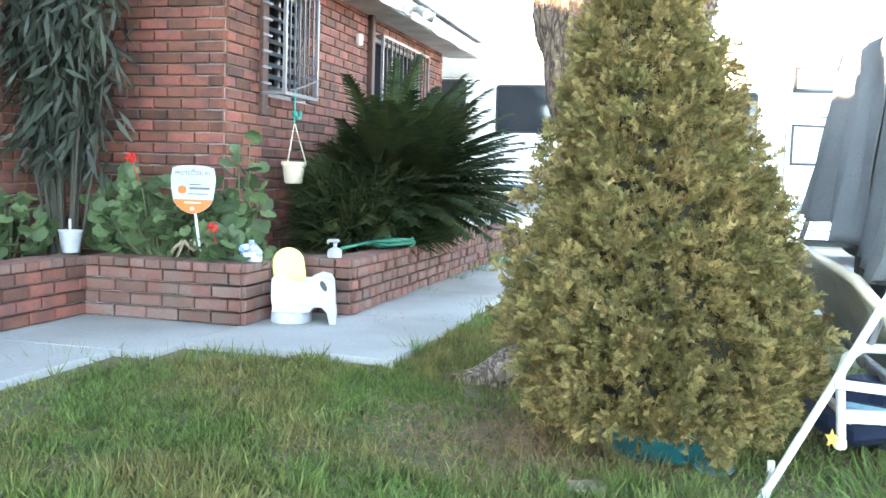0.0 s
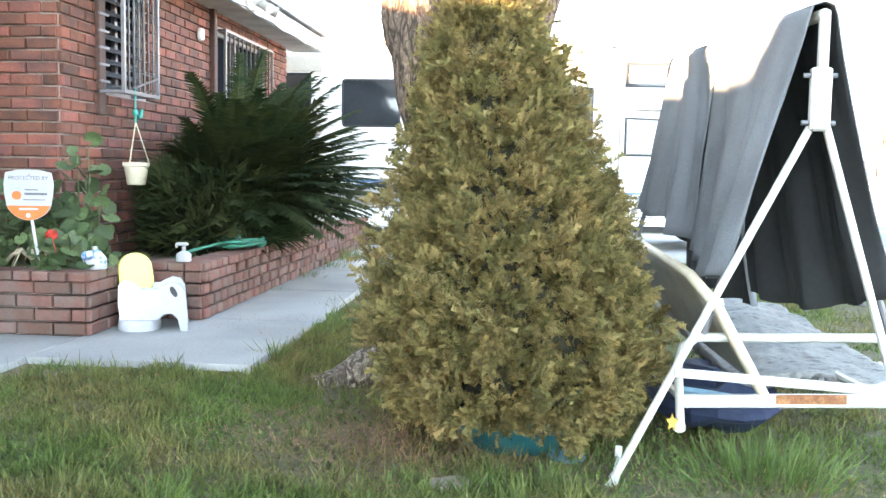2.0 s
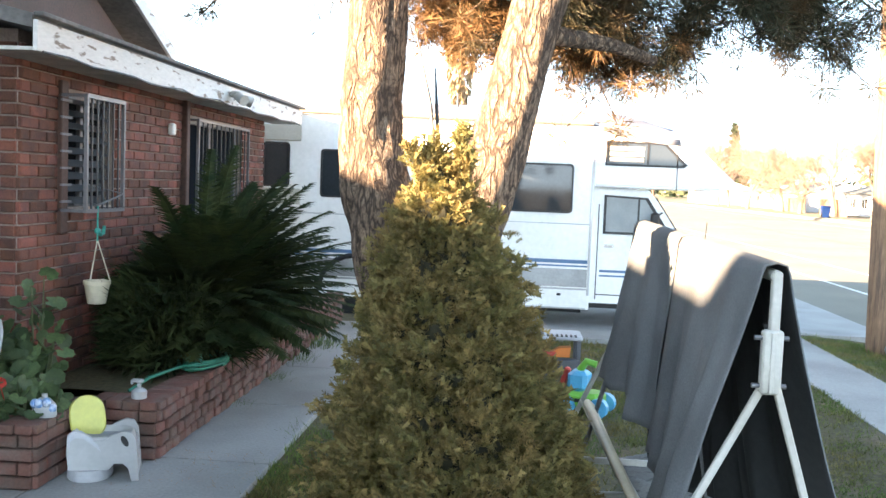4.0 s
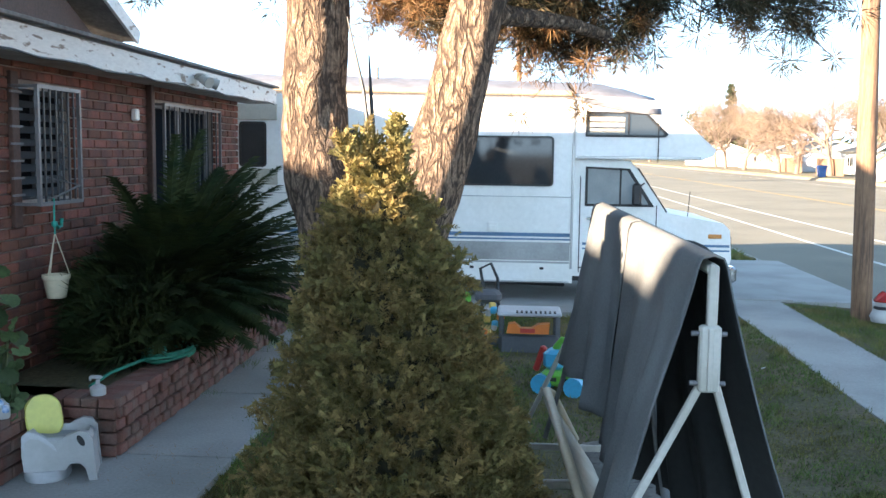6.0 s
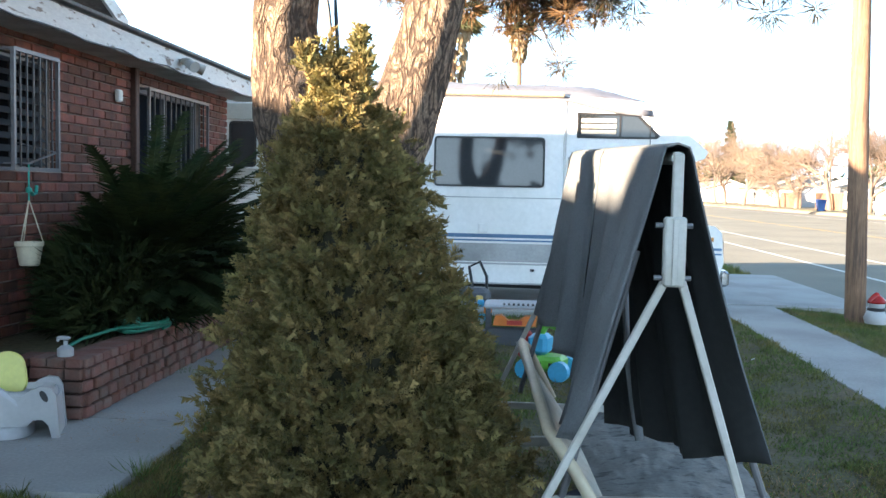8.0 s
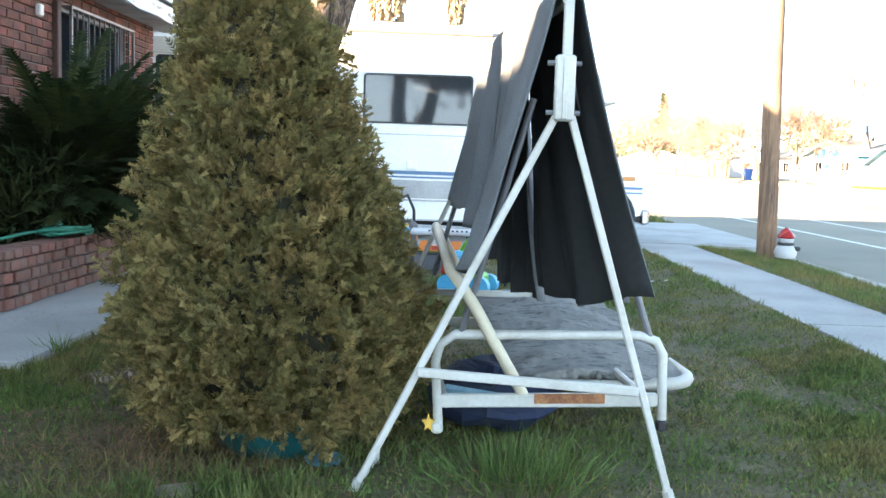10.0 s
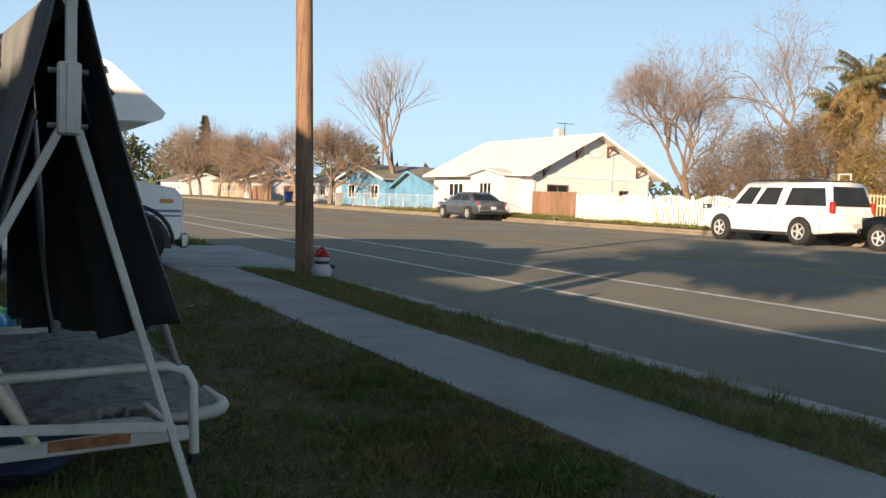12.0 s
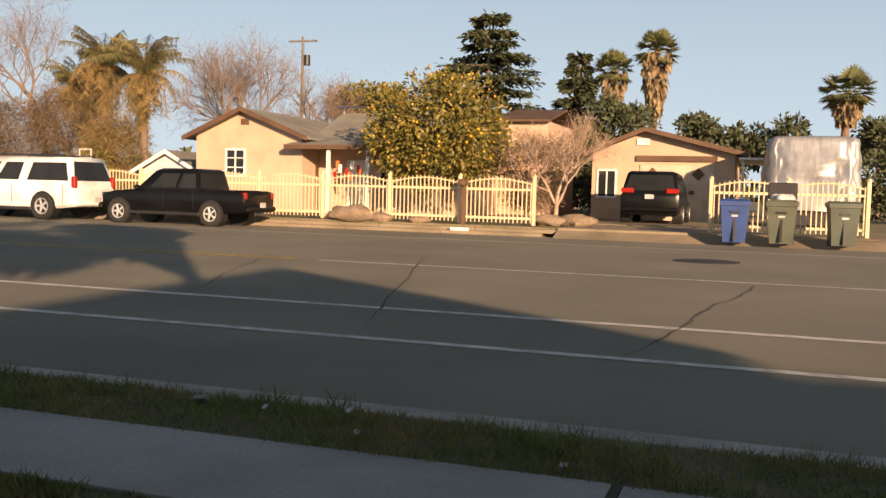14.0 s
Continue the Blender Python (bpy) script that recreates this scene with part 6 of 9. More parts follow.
M_carglass.node_tree.nodes["Principled BSDF"].inputs["Specular IOR Level"].default_value = 0.2
M_alloy = surface("alloy", (0.68, 0.68, 0.67), 0.4, metal=0.6, var=0.05, bump=0)


def car(name, label, category, at, rz, paint, sections, cabin, windows, axles, wr, width, rear_z, plate=True, grow=1.0, lamp=0.1):
    """A car that heads along local +x. sections: (x, bottom, top, half width); cabin: (x at belt, x at roof, half belt, half roof) rear and front, belt and roof heights;
    windows: side panes as (x0, x1) parts of the cabin's length."""
    t = thing(name, label, category, at, rz)
    b = MB()
    loops = []
    for x, zb, zt, w in sections:
        zm = zb + (zt - zb) * 0.55
        half = [(w * 0.9, zb), (w * 0.98, zb + 0.08), (w, zm), (w * 0.985, zt - 0.10), (w * 0.93, zt - 0.02), (w * 0.7, zt)]
        loops.append([(x, y, z) for y, z in half] + [(x, -y, z) for y, z in reversed(half)])
    b.loft(loops)
    body = part("body", b, paint, t, "", 38)
    (xr0, xr1), (xf0, xf1), wb, wt, zb, zr = cabin
    c = MB()
    lo = [(xr0, -wb, zb), (xf0, -wb, zb), (xf0, wb, zb), (xr0, wb, zb)]
    m1 = [(xr0 + (xr1 - xr0) * 0.9, -wt - 0.03, zr - 0.07), (xf0 + (xf1 - xf0) * 0.9, -wt - 0.03, zr - 0.07), (xf0 + (xf1 - xf0) * 0.9, wt + 0.03, zr - 0.07), (xr0 + (xr1 - xr0) * 0.9, wt + 0.03, zr - 0.07)]
    hi = [(xr1 + 0.06, -wt + 0.08, zr), (xf1 - 0.1, -wt + 0.08, zr), (xf1 - 0.1, wt - 0.08, zr), (xr1 + 0.06, wt - 0.08, zr)]
    c.loft([lo, m1, hi])
    part("cabin", c, paint, t, "", 50)
    def P(u, v, s):
        """A point on a cabin side: u along, v up."""
        x0 = xr0 + (m1[0][0] - xr0) * v
        x1 = xf0 + (m1[1][0] - xf0) * v
        return (x0 + (x1 - x0) * u, s * (wb + (wt + 0.03 - wb) * v + 0.006), zb + (zr - 0.07 - zb) * v)
    for s in (1, -1):
        for u0, u1 in windows:
            w = MB()
            q = [P(u0, 0.12, s), P(u1, 0.12, s), P(u1 - 0.012, 0.86, s), P(u0 + 0.012, 0.86, s)]
            w.add(q + [(p[0], p[1] - s * 0.02, p[2]) for p in q], [(0, 1, 2, 3), (4, 7, 6, 5), (0, 4, 5, 1), (1, 5, 6, 2), (2, 6, 7, 3), (3, 7, 4, 0)])
            part("side_window", w, M_carglass, t)
    for (x0, x1, tag) in ((xr0, m1[0][0], "rear_window"), (xf0, m1[1][0], "windscreen")):
        w = MB()
        o = -0.008 if tag == "rear_window" else 0.008
        q = [(x0 + (x1 - x0) * 0.12 + o, -wb * 0.88, zb + (zr - zb) * 0.12), (x0 + (x1 - x0) * 0.12 + o, wb * 0.88, zb + (zr - zb) * 0.12), (x0 + (x1 - x0) * 0.92 + o, wt * 0.9, zb + (zr - 0.07 - zb) * 0.92), (x0 + (x1 - x0) * 0.92 + o, -wt * 0.9, zb + (zr - 0.07 - zb) * 0.92)]
        w.add(q + [(p[0] - o * 2, p[1], p[2]) for p in q], [(0, 1, 2, 3), (4, 7, 6, 5), (0, 4, 5, 1), (1, 5, 6, 2), (2, 6, 7, 3), (3, 7, 4, 0)])
        part(tag, w, M_carglass, t)
    xs = [s[0] for s in sections]
    half = max(s[3] for s in sections)
    for s in (1, -1):
        l = MB()
        l.box((xs[0] + 0.06, s * (half - 0.05 - lamp / 2), rear_z), (0.14, lamp, 0.2 * grow), b=0.02)
        part("tail_light", l, M_tail, t, "red tail light")
        h = MB()
        h.box((xs[-1] - 0.1, s * (half - 0.28), rear_z - 0.06), (0.2, 0.3, 0.15), b=0.03)
        part("headlight", h, M_chrome, t)
        m = MB()
        m.box((xf0 - 0.15, s * (half + 0.08), zb + 0.06), (0.1, 0.2, 0.14), b=0.03)
        part("wing_mirror", m, paint, t)
        for u in (0.08, 0.55):
            d = MB()
            d.box((xr0 + (xf0 - xr0) * u, s * (half + 0.002), (zb + sections[2][1]) / 2 + 0.06), (0.012, 0.008, (zb - sections[2][1]) * 0.8))
            part("door_seam", d, M_dark, t)
        for u in (0.16, 0.62):
            k = MB()
            k.box((xr0 + (xf0 - xr0) * u, s * (half + 0.01), zb - 0.12), (0.14, 0.03, 0.03), b=0.006)
            part("door_handle", k, paint, t)
        for ax in axles:
            wheel(t, ax, s * (half - 0.05), wr, wr, 0.2, M_alloy, axis='y' if s < 0 else 'x_')
            a = MB()
            a.tube([(ax + (wr + 0.045) * math.cos(radians(g)), s * (half - 0.012), wr + (wr + 0.045) * math.sin(radians(g))) for g in range(-5, 186, 10)], 0.022, 6)
            part("wheel_arch", a, M_dark, t, "", 60)
            # black disc on the closed body stands in for the shaded wheel opening
            hub = MB()
            hub.tube([(ax, s * (half - 0.3), wr + 0.01), (ax, s * (half + 0.006), wr + 0.01)], wr + 0.05, 20)
            part("wheel_well_shade", hub, M_dark, t)
    for s in (1, -1):
        sl = MB()
        sl.box(((axles[0] + axles[1]) / 2, s * (half - 0.03), sections[2][1] - 0.01), (axles[1] - axles[0] - 2 * wr - 0.1, 0.1, 0.1), b=0.02)
        part("sill", sl, M_dark, t)
    bp = MB()
    bp.box((xs[0] - 0.03, 0, 0.5), (0.14, half * 1.86, 0.16), b=0.04)
    part("rear_bumper", bp, paint, t)
    bf = MB()
    bf.box((xs[-1] + 0.02, 0, 0.48), (0.14, half * 1.86, 0.2), b=0.05)
    part("front_bumper", bf, paint, t)
    if plate:
        n = MB()
        n.box((xs[0] - 0.115, 0, 0.62 if category != "minivan" else 0.92), (0.02, 0.3, 0.15), b=0.004)
        part("number_plate", n, M_plastic, t, "blank white plate")
    return t


suv = car("suv", "white full-size estate SUV parked at the kerb", "car", (25.1, 22.75, -0.13), 90, M_carwhite,
    [(-2.75, 0.5, 1.0, 0.86), (-2.68, 0.4, 1.12, 0.96), (-1.9, 0.32, 1.14, 1.0), (0.6, 0.3, 1.14, 1.0), (1.2, 0.3, 1.14, 0.99), (2.3, 0.34, 1.06, 0.97), (2.72, 0.42, 0.95, 0.86), (2.8, 0.5, 0.85, 0.7)],
    ((-2.7, -2.45), (1.45, 0.75), 0.95, 0.74, 1.1, 1.92), [(0.04, 0.43), (0.51, 0.73), (0.77, 0.95)], (-1.6, 1.72), 0.40, 2.0, 1.15, grow=1.8, lamp=0.15)
rr = MB()
for s in (1, -1):
    rr.tube([(-2.2, s * 0.62, 1.93), (-2.1, s * 0.62, 1.985), (0.4, s * 0.62, 1.985), (0.5, s * 0.62, 1.93)], 0.022, 6)
part("roof_rack", rr, M_dark, suv)
pick = car("pickup_truck", "black extended-cab pickup truck parked behind the SUV", "car", (24.98, 16.65, -0.13), 90, M_carblack,
    [(-2.55, 0.5, 0.95, 0.82), (-2.5, 0.4, 1.02, 0.86), (-1.5, 0.34, 1.03, 0.88), (-0.55, 0.3, 1.04, 0.88), (0.9, 0.3, 1.04, 0.88), (1.9, 0.34, 0.96, 0.86), (2.35, 0.4, 0.88, 0.78), (2.42, 0.5, 0.8, 0.66)],
    ((-1.05, -0.92), (1.12, 0.42), 0.83, 0.66, 1.0, 1.64), [(0.05, 0.34), (0.39, 0.80)], (-1.47, 1.68), 0.34, 1.76, 0.88, lamp=0.16)
bed = MB()
bed.box((-1.8, 0, 1.035), (1.3, 1.4, 0.012))
part("truck_bed", bed, M_dark, pick, "dark open bed")
car("sedan", "dark grey sedan parked at the kerb further along", "car", (25.3, 44.3, -0.13), 90, M_cargrey,
    [(-2.4, 0.45, 0.9, 0.7), (-2.3, 0.34, 1.0, 0.82), (-1.4, 0.26, 1.02, 0.9), (0.0, 0.24, 0.98, 0.9), (1.0, 0.24, 0.96, 0.9), (2.0, 0.28, 0.8, 0.84), (2.35, 0.36, 0.7, 0.66)],
    ((-1.95, -1.0), (1.15, 0.25), 0.84, 0.6, 0.94, 1.43), [(0.14, 0.48), (0.52, 0.84)], (-1.4, 1.4), 0.33, 1.8, 0.85)
car("minivan", "black minivan parked before the garage with red tail lights", "minivan", (35.1, 3.75, 0.12), 0, M_carblack,
    [(-2.5, 0.45, 1.0, 0.84), (-2.44, 0.34, 1.08, 0.96), (-1.5, 0.28, 1.1, 1.0), (0.8, 0.26, 1.08, 1.0), (1.6, 0.28, 1.0, 0.97), (2.3, 0.36, 0.85, 0.85), (2.5, 0.45, 0.75, 0.6)],
    ((-2.46, -2.1), (1.7, 0.6), 0.94, 0.76, 1.04, 1.78), [(0.05, 0.3), (0.34, 0.56), (0.6, 0.8)], (-1.5, 1.5), 0.34, 2.0, 1.12, grow=0.8, lamp=0.42)

# ---------- houses across the street ----------
M_whitewall = surface("white_siding", (0.56, 0.56, 0.57), 0.75, color2=(0.49, 0.49, 0.5), big=1, small=30, var=0.06, bump=0.1, stretch=(1, 1, 6))
M_whiteroof = surface("pale_roof", (0.72, 0.7, 0.66), 0.85, color2=(0.64, 0.62, 0.58), big=0.6, small=40, var=0.06, bump=0.15)
M_grayroof = surface("grey_green_roof", (0.22, 0.21, 0.18), 0.9, color2=(0.16, 0.155, 0.14), big=1, small=14, var=0.15, bump=0.3)
M_bluewall = surface("blue_siding", (0.12, 0.29, 0.45), 0.75, var=0.1, bump=0.1)
M_wood = surface("fence_wood", (0.26, 0.15, 0.09), 0.85, color2=(0.18, 0.11, 0.07), big=2, small=20, var=0.25, bump=0.3, rnd=0.15, stretch=(3, 3, 0.5))
M_picket = surface("cream_picket_paint", (0.68, 0.54, 0.37), 0.6, color2=(0.6, 0.47, 0.31), var=0.1, bump=0.05)
M_brownframe = surface("brown_trim", (0.11, 0.06, 0.035), 0.7, var=0.2, bump=0.1)
GZ = 0.1


def wall_window(parent, plane, at, a0, a1, z0, z1, frame_mat, cross=2, rows=1):
    """A framed window on a wall at x (or y) = at; it looks along the negative axis."""
    def B(mb, a, z, sa, sz, d, o):
        c = (at - o, a, z) if plane == 'x' else (a, at - o, z)
        mb.box(c, (d, sa, sz) if plane == 'x' else (sa, d, sz))
    w = 0.07

    def P(a, z, o):
        return (at - o, a, z) if plane == 'x' else (a, at - o, z)
    f = MB()
    o4 = [(a0, z0), (a1, z0), (a1, z1), (a0, z1)]
    i4 = [(a0 + w, z0 + w), (a1 - w, z0 + w), (a1 - w, z1 - w), (a0 + w, z1 - w)]
    f.loft([[P(*q, -0.02) for q in o4], [P(*q, 0.06) for q in o4], [P(*q, 0.06) for q in i4], [P(*q, -0.02) for q in i4]], caps=False)
    win = part("window", f, frame_mat, parent)
    for k in range(1, cross):
        f = MB()
        B(f, a0 + (a1 - a0) * k / cross, (z0 + z1) / 2, 0.05, z1 - z0 - 2 * w, 0.07, 0.02)
        part("mullion", f, frame_mat, win)
    for k in range(1, rows):
        f = MB()
        B(f, (a0 + a1) / 2, z0 + (z1 - z0) * k / rows, a1 - a0 - 2 * w, 0.035, 0.06, 0.02)
        part("glazing_bar", f, frame_mat, win)
    g = MB()
    B(g, (a0 + a1) / 2, (z0 + z1) / 2, a1 - a0 - 2 * w, z1 - z0 - 2 * w, 0.02, 0.01)
    part("pane", g, M_carglass, win)


def gable_body(along, x0, x1, y0, y1, zb, ze, zr, wall_mat, roof_mat, parent, over=0.45, trim=None, thick=0.14, rp=None):
    """Walls and gable roof; the ridge runs along 'x' or 'y'. rp: place of the ridge across."""
    w = MB()
    if along == 'x':
        m = rp if rp is not None else (y0 + y1) / 2
        w.prism([(y0, zb), (y1, zb), (y1, ze), (m, zr), (y0, ze)], 'x', x0, x1)
        pr = (y0, y1)
    else:
        m = rp if rp is not None else (x0 + x1) / 2
        w.prism([(x0, zb), (x1, zb), (x1, ze), (m, zr), (x0, ze)], 'y', y0, y1)
        pr = (x0, x1)
    part("wall", w, wall_mat, parent)
    for k, side in enumerate(pr):
        s = (zr - ze) / abs(m - side)
        sg = -1 if side < m else 1
        e = side + sg * over
        zl = ze - s * over
        r = MB()
        pts = [(e, zl + 0.03), (e, zl + thick), (m, zr + thick), (m, zr + 0.03)]
        if along == 'x':
            r.prism(pts, 'x', x0 - over, x1 + over * 0.5)
        else:
            r.prism(pts, 'y', y0 - over, y1 + over * 0.5)
        part("roof", r, roof_mat, parent)
        if trim:
            f = MB()
            pts = [(e, zl - 0.02), (e, zl + thick + 0.02), (m, zr + thick + 0.02), (m, zr - 0.02)]
            if along == 'x':
                f.prism(pts, 'x', x0 - over - 0.05, x0 - over - 0.003)
            else:
                f.prism(pts, 'y', y0 - over - 0.05, y0 - over - 0.003)
            part("barge_board", f, trim, parent)


def tan_house():
    h = thing("house", "tan stucco bungalow with a grey roof behind a picket fence", "house")
    gable_body('x', 33.0, 43, 16.9, 21.6, GZ - 0.05, 2.98, 3.95, M_tan, M_grayroof, h, 0.4, M_brownframe, rp=19.4)
    gable_body('y', 34.5, 41, 11.2, 17.2, GZ - 0.05, 2.75, 4.15, M_tan, M_grayroof, h, 0.5, M_brownframe)
    wall_window(h, 'x', 33.0, 19.35, 20.25, 1.4, 2.5, M_white, 2, 3)
    v = MB()
    v.box((32.985, 19.4, 3.55), (0.04, 0.36, 0.24))
    part("vent", v, M_brownframe, h, "dark gable vent")
    p = MB()
    p.prism([(32.2, 2.52), (32.2, 2.64), (34.6, 3.05), (34.6, 2.93)], 'y', 13.6, 17.3)
    part("porch_roof", p, M_grayroof, h)
    b = MB()
    b.box((32.22, 15.4, 2.56), (0.06, 3.7, 0.16))
    part("fascia", b, M_brownframe, h)
    for y in (13.9, 15.5):
        k = MB()
        k.box((32.4, y, 1.3), (0.12, 0.12, 2.45))
        part("porch_post", k, M_white, h)
    d = MB()
    d.box((34.48, 15.2, 1.15), (0.06, 0.95, 2.05))
    part("door", d, M_white, h)
    wall_window(h, 'x', 34.5, 13.2, 14.3, 1.1, 2.2, M_white, 2)
    # clutter hung on the porch
    for k in range(9):
        c = MB()
        c.box((32.5 + 0.1 * (k % 3), 14.1 + 0.16 * k, 1.5 + 0.14 * (k % 4)), (0.05, 0.13, 0.32), b=0.01)
        part("porch_banner", c, (M_white, M_orange, M_tail)[k % 3], h)
    # solar panels raised on a rack over the rear roof
    for k in range(3):
        p = MB()
        p.box((38.0, 15.1 + 0.95 * k, 4.58), (1.7, 0.9, 0.05), mat=Matrix.Rotation(radians(-6), 3, 'Y'))
        part("solar_panel", p, glass("panel_glass", (0.03, 0.05, 0.1)), h, "dark blue solar panel")
    for y in (14.75, 16.0, 17.3):
        p = MB()
        p.box((37.6, y, 4.3), (0.06, 0.06, 0.5))
        part("panel_post", p, M_rv_trim, h)
    p = MB()
    p.prism([(40.4, 4.15), (40.4, 4.25), (44.0, 4.98), (47.0, 4.2), (47.0, 4.1), (44.0, 4.88)], 'y', 8.9, 11.4)
    part("rear_roof", p, M_brownframe, h, "dark brown roof behind the orange tree")
    p = MB()
    p.box((43.8, 10.15, 2.15), (6.0, 2.2, 4.1))
    part("wall", p, M_tan, h)


tan_house()


def garage_house():
    h = thing("house", "tan stucco garage house with dark eaves behind a driveway", "house")
    gable_body('x', 38.5, 48, 1.2, 6.7, GZ, 2.75, 3.6, M_tan, M_grayroof, h, 0.5, M_brownframe, rp=4.6)
    g = MB()
    g.box((38.47, 3.35, 1.2), (0.05, 2.9, 2.2), b=0.01)
    for k in range(1, 4):
        g.box((38.435, 3.35, 0.1 + 0.55 * k), (0.03, 2.85, 0.03))
    door = part("garage_door", g, surface("garage_door_paint", (0.55, 0.44, 0.34), 0.7, var=0.08), h, "tan panelled garage door")
    for y in (2.55, 4.3):
        d = MB()
        d.box((38.42, y, 1.95), (0.03, 0.36, 0.36), mat=Matrix.Rotation(radians(45), 3, 'X'))
        part("diamond_trim", d, M_brownframe, door, "dark diamond shaped trim")
    l = MB()
    l.box((38.44, 3.4, 2.55), (0.1, 3.1, 0.22))
    part("lintel", l, M_brownframe, h, "dark wooden lintel")
    v = MB()
    v.box((38.46, 4.7, 3.2), (0.06, 0.5, 0.26))
    part("vent", v, M_white, h)
    wall_window(h, 'x', 38.5, 5.7, 6.5, 0.95, 2.1, M_white, 2)
    c = MB()
    c.box((40, -0.3, 2.55), (5, 2.7, 0.08))
    for y in (-1.5, 0.9):
        c.box((37.8, y, 1.3), (0.1, 0.1, 2.5))
    part("carport", c, M_white, h, "flat white carport roof")


garage_house()


def white_house():
    h = thing("house", "white gabled cottage with a pale roof on the street corner", "house")
    gable_body('y', 30.9, 39.5, 47, 60, GZ - 0.15, 2.75, 5.0, M_whitewall, M_whiteroof, h, 0.75, M_white, rp=35.2)
    gable_body('x', 29.6, 32, 48.0, 52.2, GZ - 0.15, 2.4, 2.75, M_whitewall, M_whiteroof, h, 0.3, None)
    for a0, a1, z0, z1 in ((31.9, 33.4, 0.8, 1.95), (37.2, 37.9, 0.9, 1.75)):
        wall_window(h, 'y', 47.0, a0, a1, z0, z1, M_brownframe, 2)
    wall_window(h, 'x', 29.6, 49.5, 51.0, 0.75, 2.0, M_white, 3)
    wall_window(h, 'x', 30.9, 55.5, 57.6, 0.75, 2.0, M_white, 3)
    for x in (34.85, 35.55):
        v = MB()
        v.box((x, 46.97, 3.95), (0.62, 0.06, 0.5), b=0.01)
        vent = part("vent", v, M_white, h, "white framed gable vent")
        for k in range(5):
            f = MB()
            f.box((x, 46.935, 3.77 + 0.09 * k), (0.5, 0.02, 0.05), mat=Matrix.Rotation(radians(25), 3, 'X'))
            part("louvre", f, M_greyplast, vent)
    for x in (31.0, 36.6, 39.4):
        v = MB()
        v.box((x, 46.97, 1.25), (0.14, 0.05, 2.7), b=0.008)
        part("corner_board", v, M_greyplast, h)
    v = MB()
    v.box((36.6, 46.97, 3.3), (0.1, 0.05, 1.4), b=0.008)
    part("corner_board", v, M_greyplast, h)
    tr = MB()
    tr.box((35.2, 46.97, 2.45), (8.7, 0.06, 0.1))
    part("trim_board", tr, M_white, h)
    for k in range(4):
        x = 31.6 + 2.3 * k
        b = MB()
        z = 2.75 + (5.0 - 2.75) * (1 - abs(x - 35.2) / 4.4) - 0.15
        b.box((x, 46.62, z), (0.12, 0.72, 0.12))
        b.tube([(x, 46.95, z - 0.6), (x, 46.35, z - 0.05)], 0.05, 6)
        b.box((x, 46.95, z - 0.3), (0.1, 0.06, 0.66))
        part("eave_bracket", b, M_brownframe, h, "dark weathered knee brace")
    c = MB()
    c.box((36.0, 52, 5.35), (0.6, 0.6, 0.7), b=0.03)
    part("roof_cooler", c, M_greyplast, h, "pale roof cooler box")
    c = MB()
    c.tube([(35.4, 50.5, 5.0), (35.4, 50.5, 6.0)], 0.025, 6)
    c.tube([(34.8, 50.5, 5.95), (36.1, 50.5, 5.95)], 0.02, 6)
    part("aerial", c, M_dark, h)


white_house()


def blue_houses():
    h = thing("house", "small pale blue bungalow with white trim down the street", "house")
    gable_body('x', 33, 42, 73.5, 84, 0, 2.4, 3.6, M_bluewall, M_grayroof, h, 0.5, M_white)
    for y in (75, 80.5):
        wall_window(h, 'x', 33.0, y, y + 1.7, 0.7, 1.9, M_white, 2)
    h = thing("shed", "small blue shed with a grey gabled roof", "shed")
    gable_body('x', 31, 36, 59.6, 67.0, 0, 1.65, 2.75, M_bluewall, M_grayroof, h, 0.4, M_bluewall, rp=64.0)
    for k, (y0, y1, x, ze, zr, wm) in enumerate(((92, 104, 36, 2.4, 3.5, M_whitewall), (112, 124, 34, 2.3, 3.6, M_whitewall), (134, 150, 36, 2.5, 3.8, M_tan), (165, 185, 34, 2.5, 3.8, M_whitewall))):
        h = thing("house", "low pale bungalow far down the street", "house")
        gable_body('y', x, x + 8, y0, y1, 0, ze, zr, wm, M_grayroof, h, 0.5, M_white)
        for j in range(3):
            wall_window(h, 'x', x, y0 + 1.5 + 3.4 * j, y0 + 3.0 + 3.4 * j, 0.8, 1.9, M_white, 2)
    h = thing("house", "white low house seen far down the street", "house")
    gable_body('x', -4, 16, 240, 262, 0, 3.0, 5.0, M_whitewall, M_grayroof, h, 0.6, M_white)


blue_houses()


# ---------- fences, bins, yard things ----------
def picket_mesh(h, w=0.055, paint=None):
    mb = MB()
    mb.loft([[(-0.012, -w / 2, 0), (0.012, -w / 2, 0), (0.012, w / 2, 0), (-0.012, w / 2, 0)], [(-0.012, -w / 2, h - 0.07), (0.012, -w / 2, h - 0.07), (0.012, w / 2, h - 0.07), (-0.012, w / 2, h - 0.07)],
             [(-0.01, -0.008, h), (0.01, -0.008, h), (0.01, 0.008, h), (-0.01, 0.008, h)]])
    return mb.mesh("picket", paint or M_picket)


PK = {}


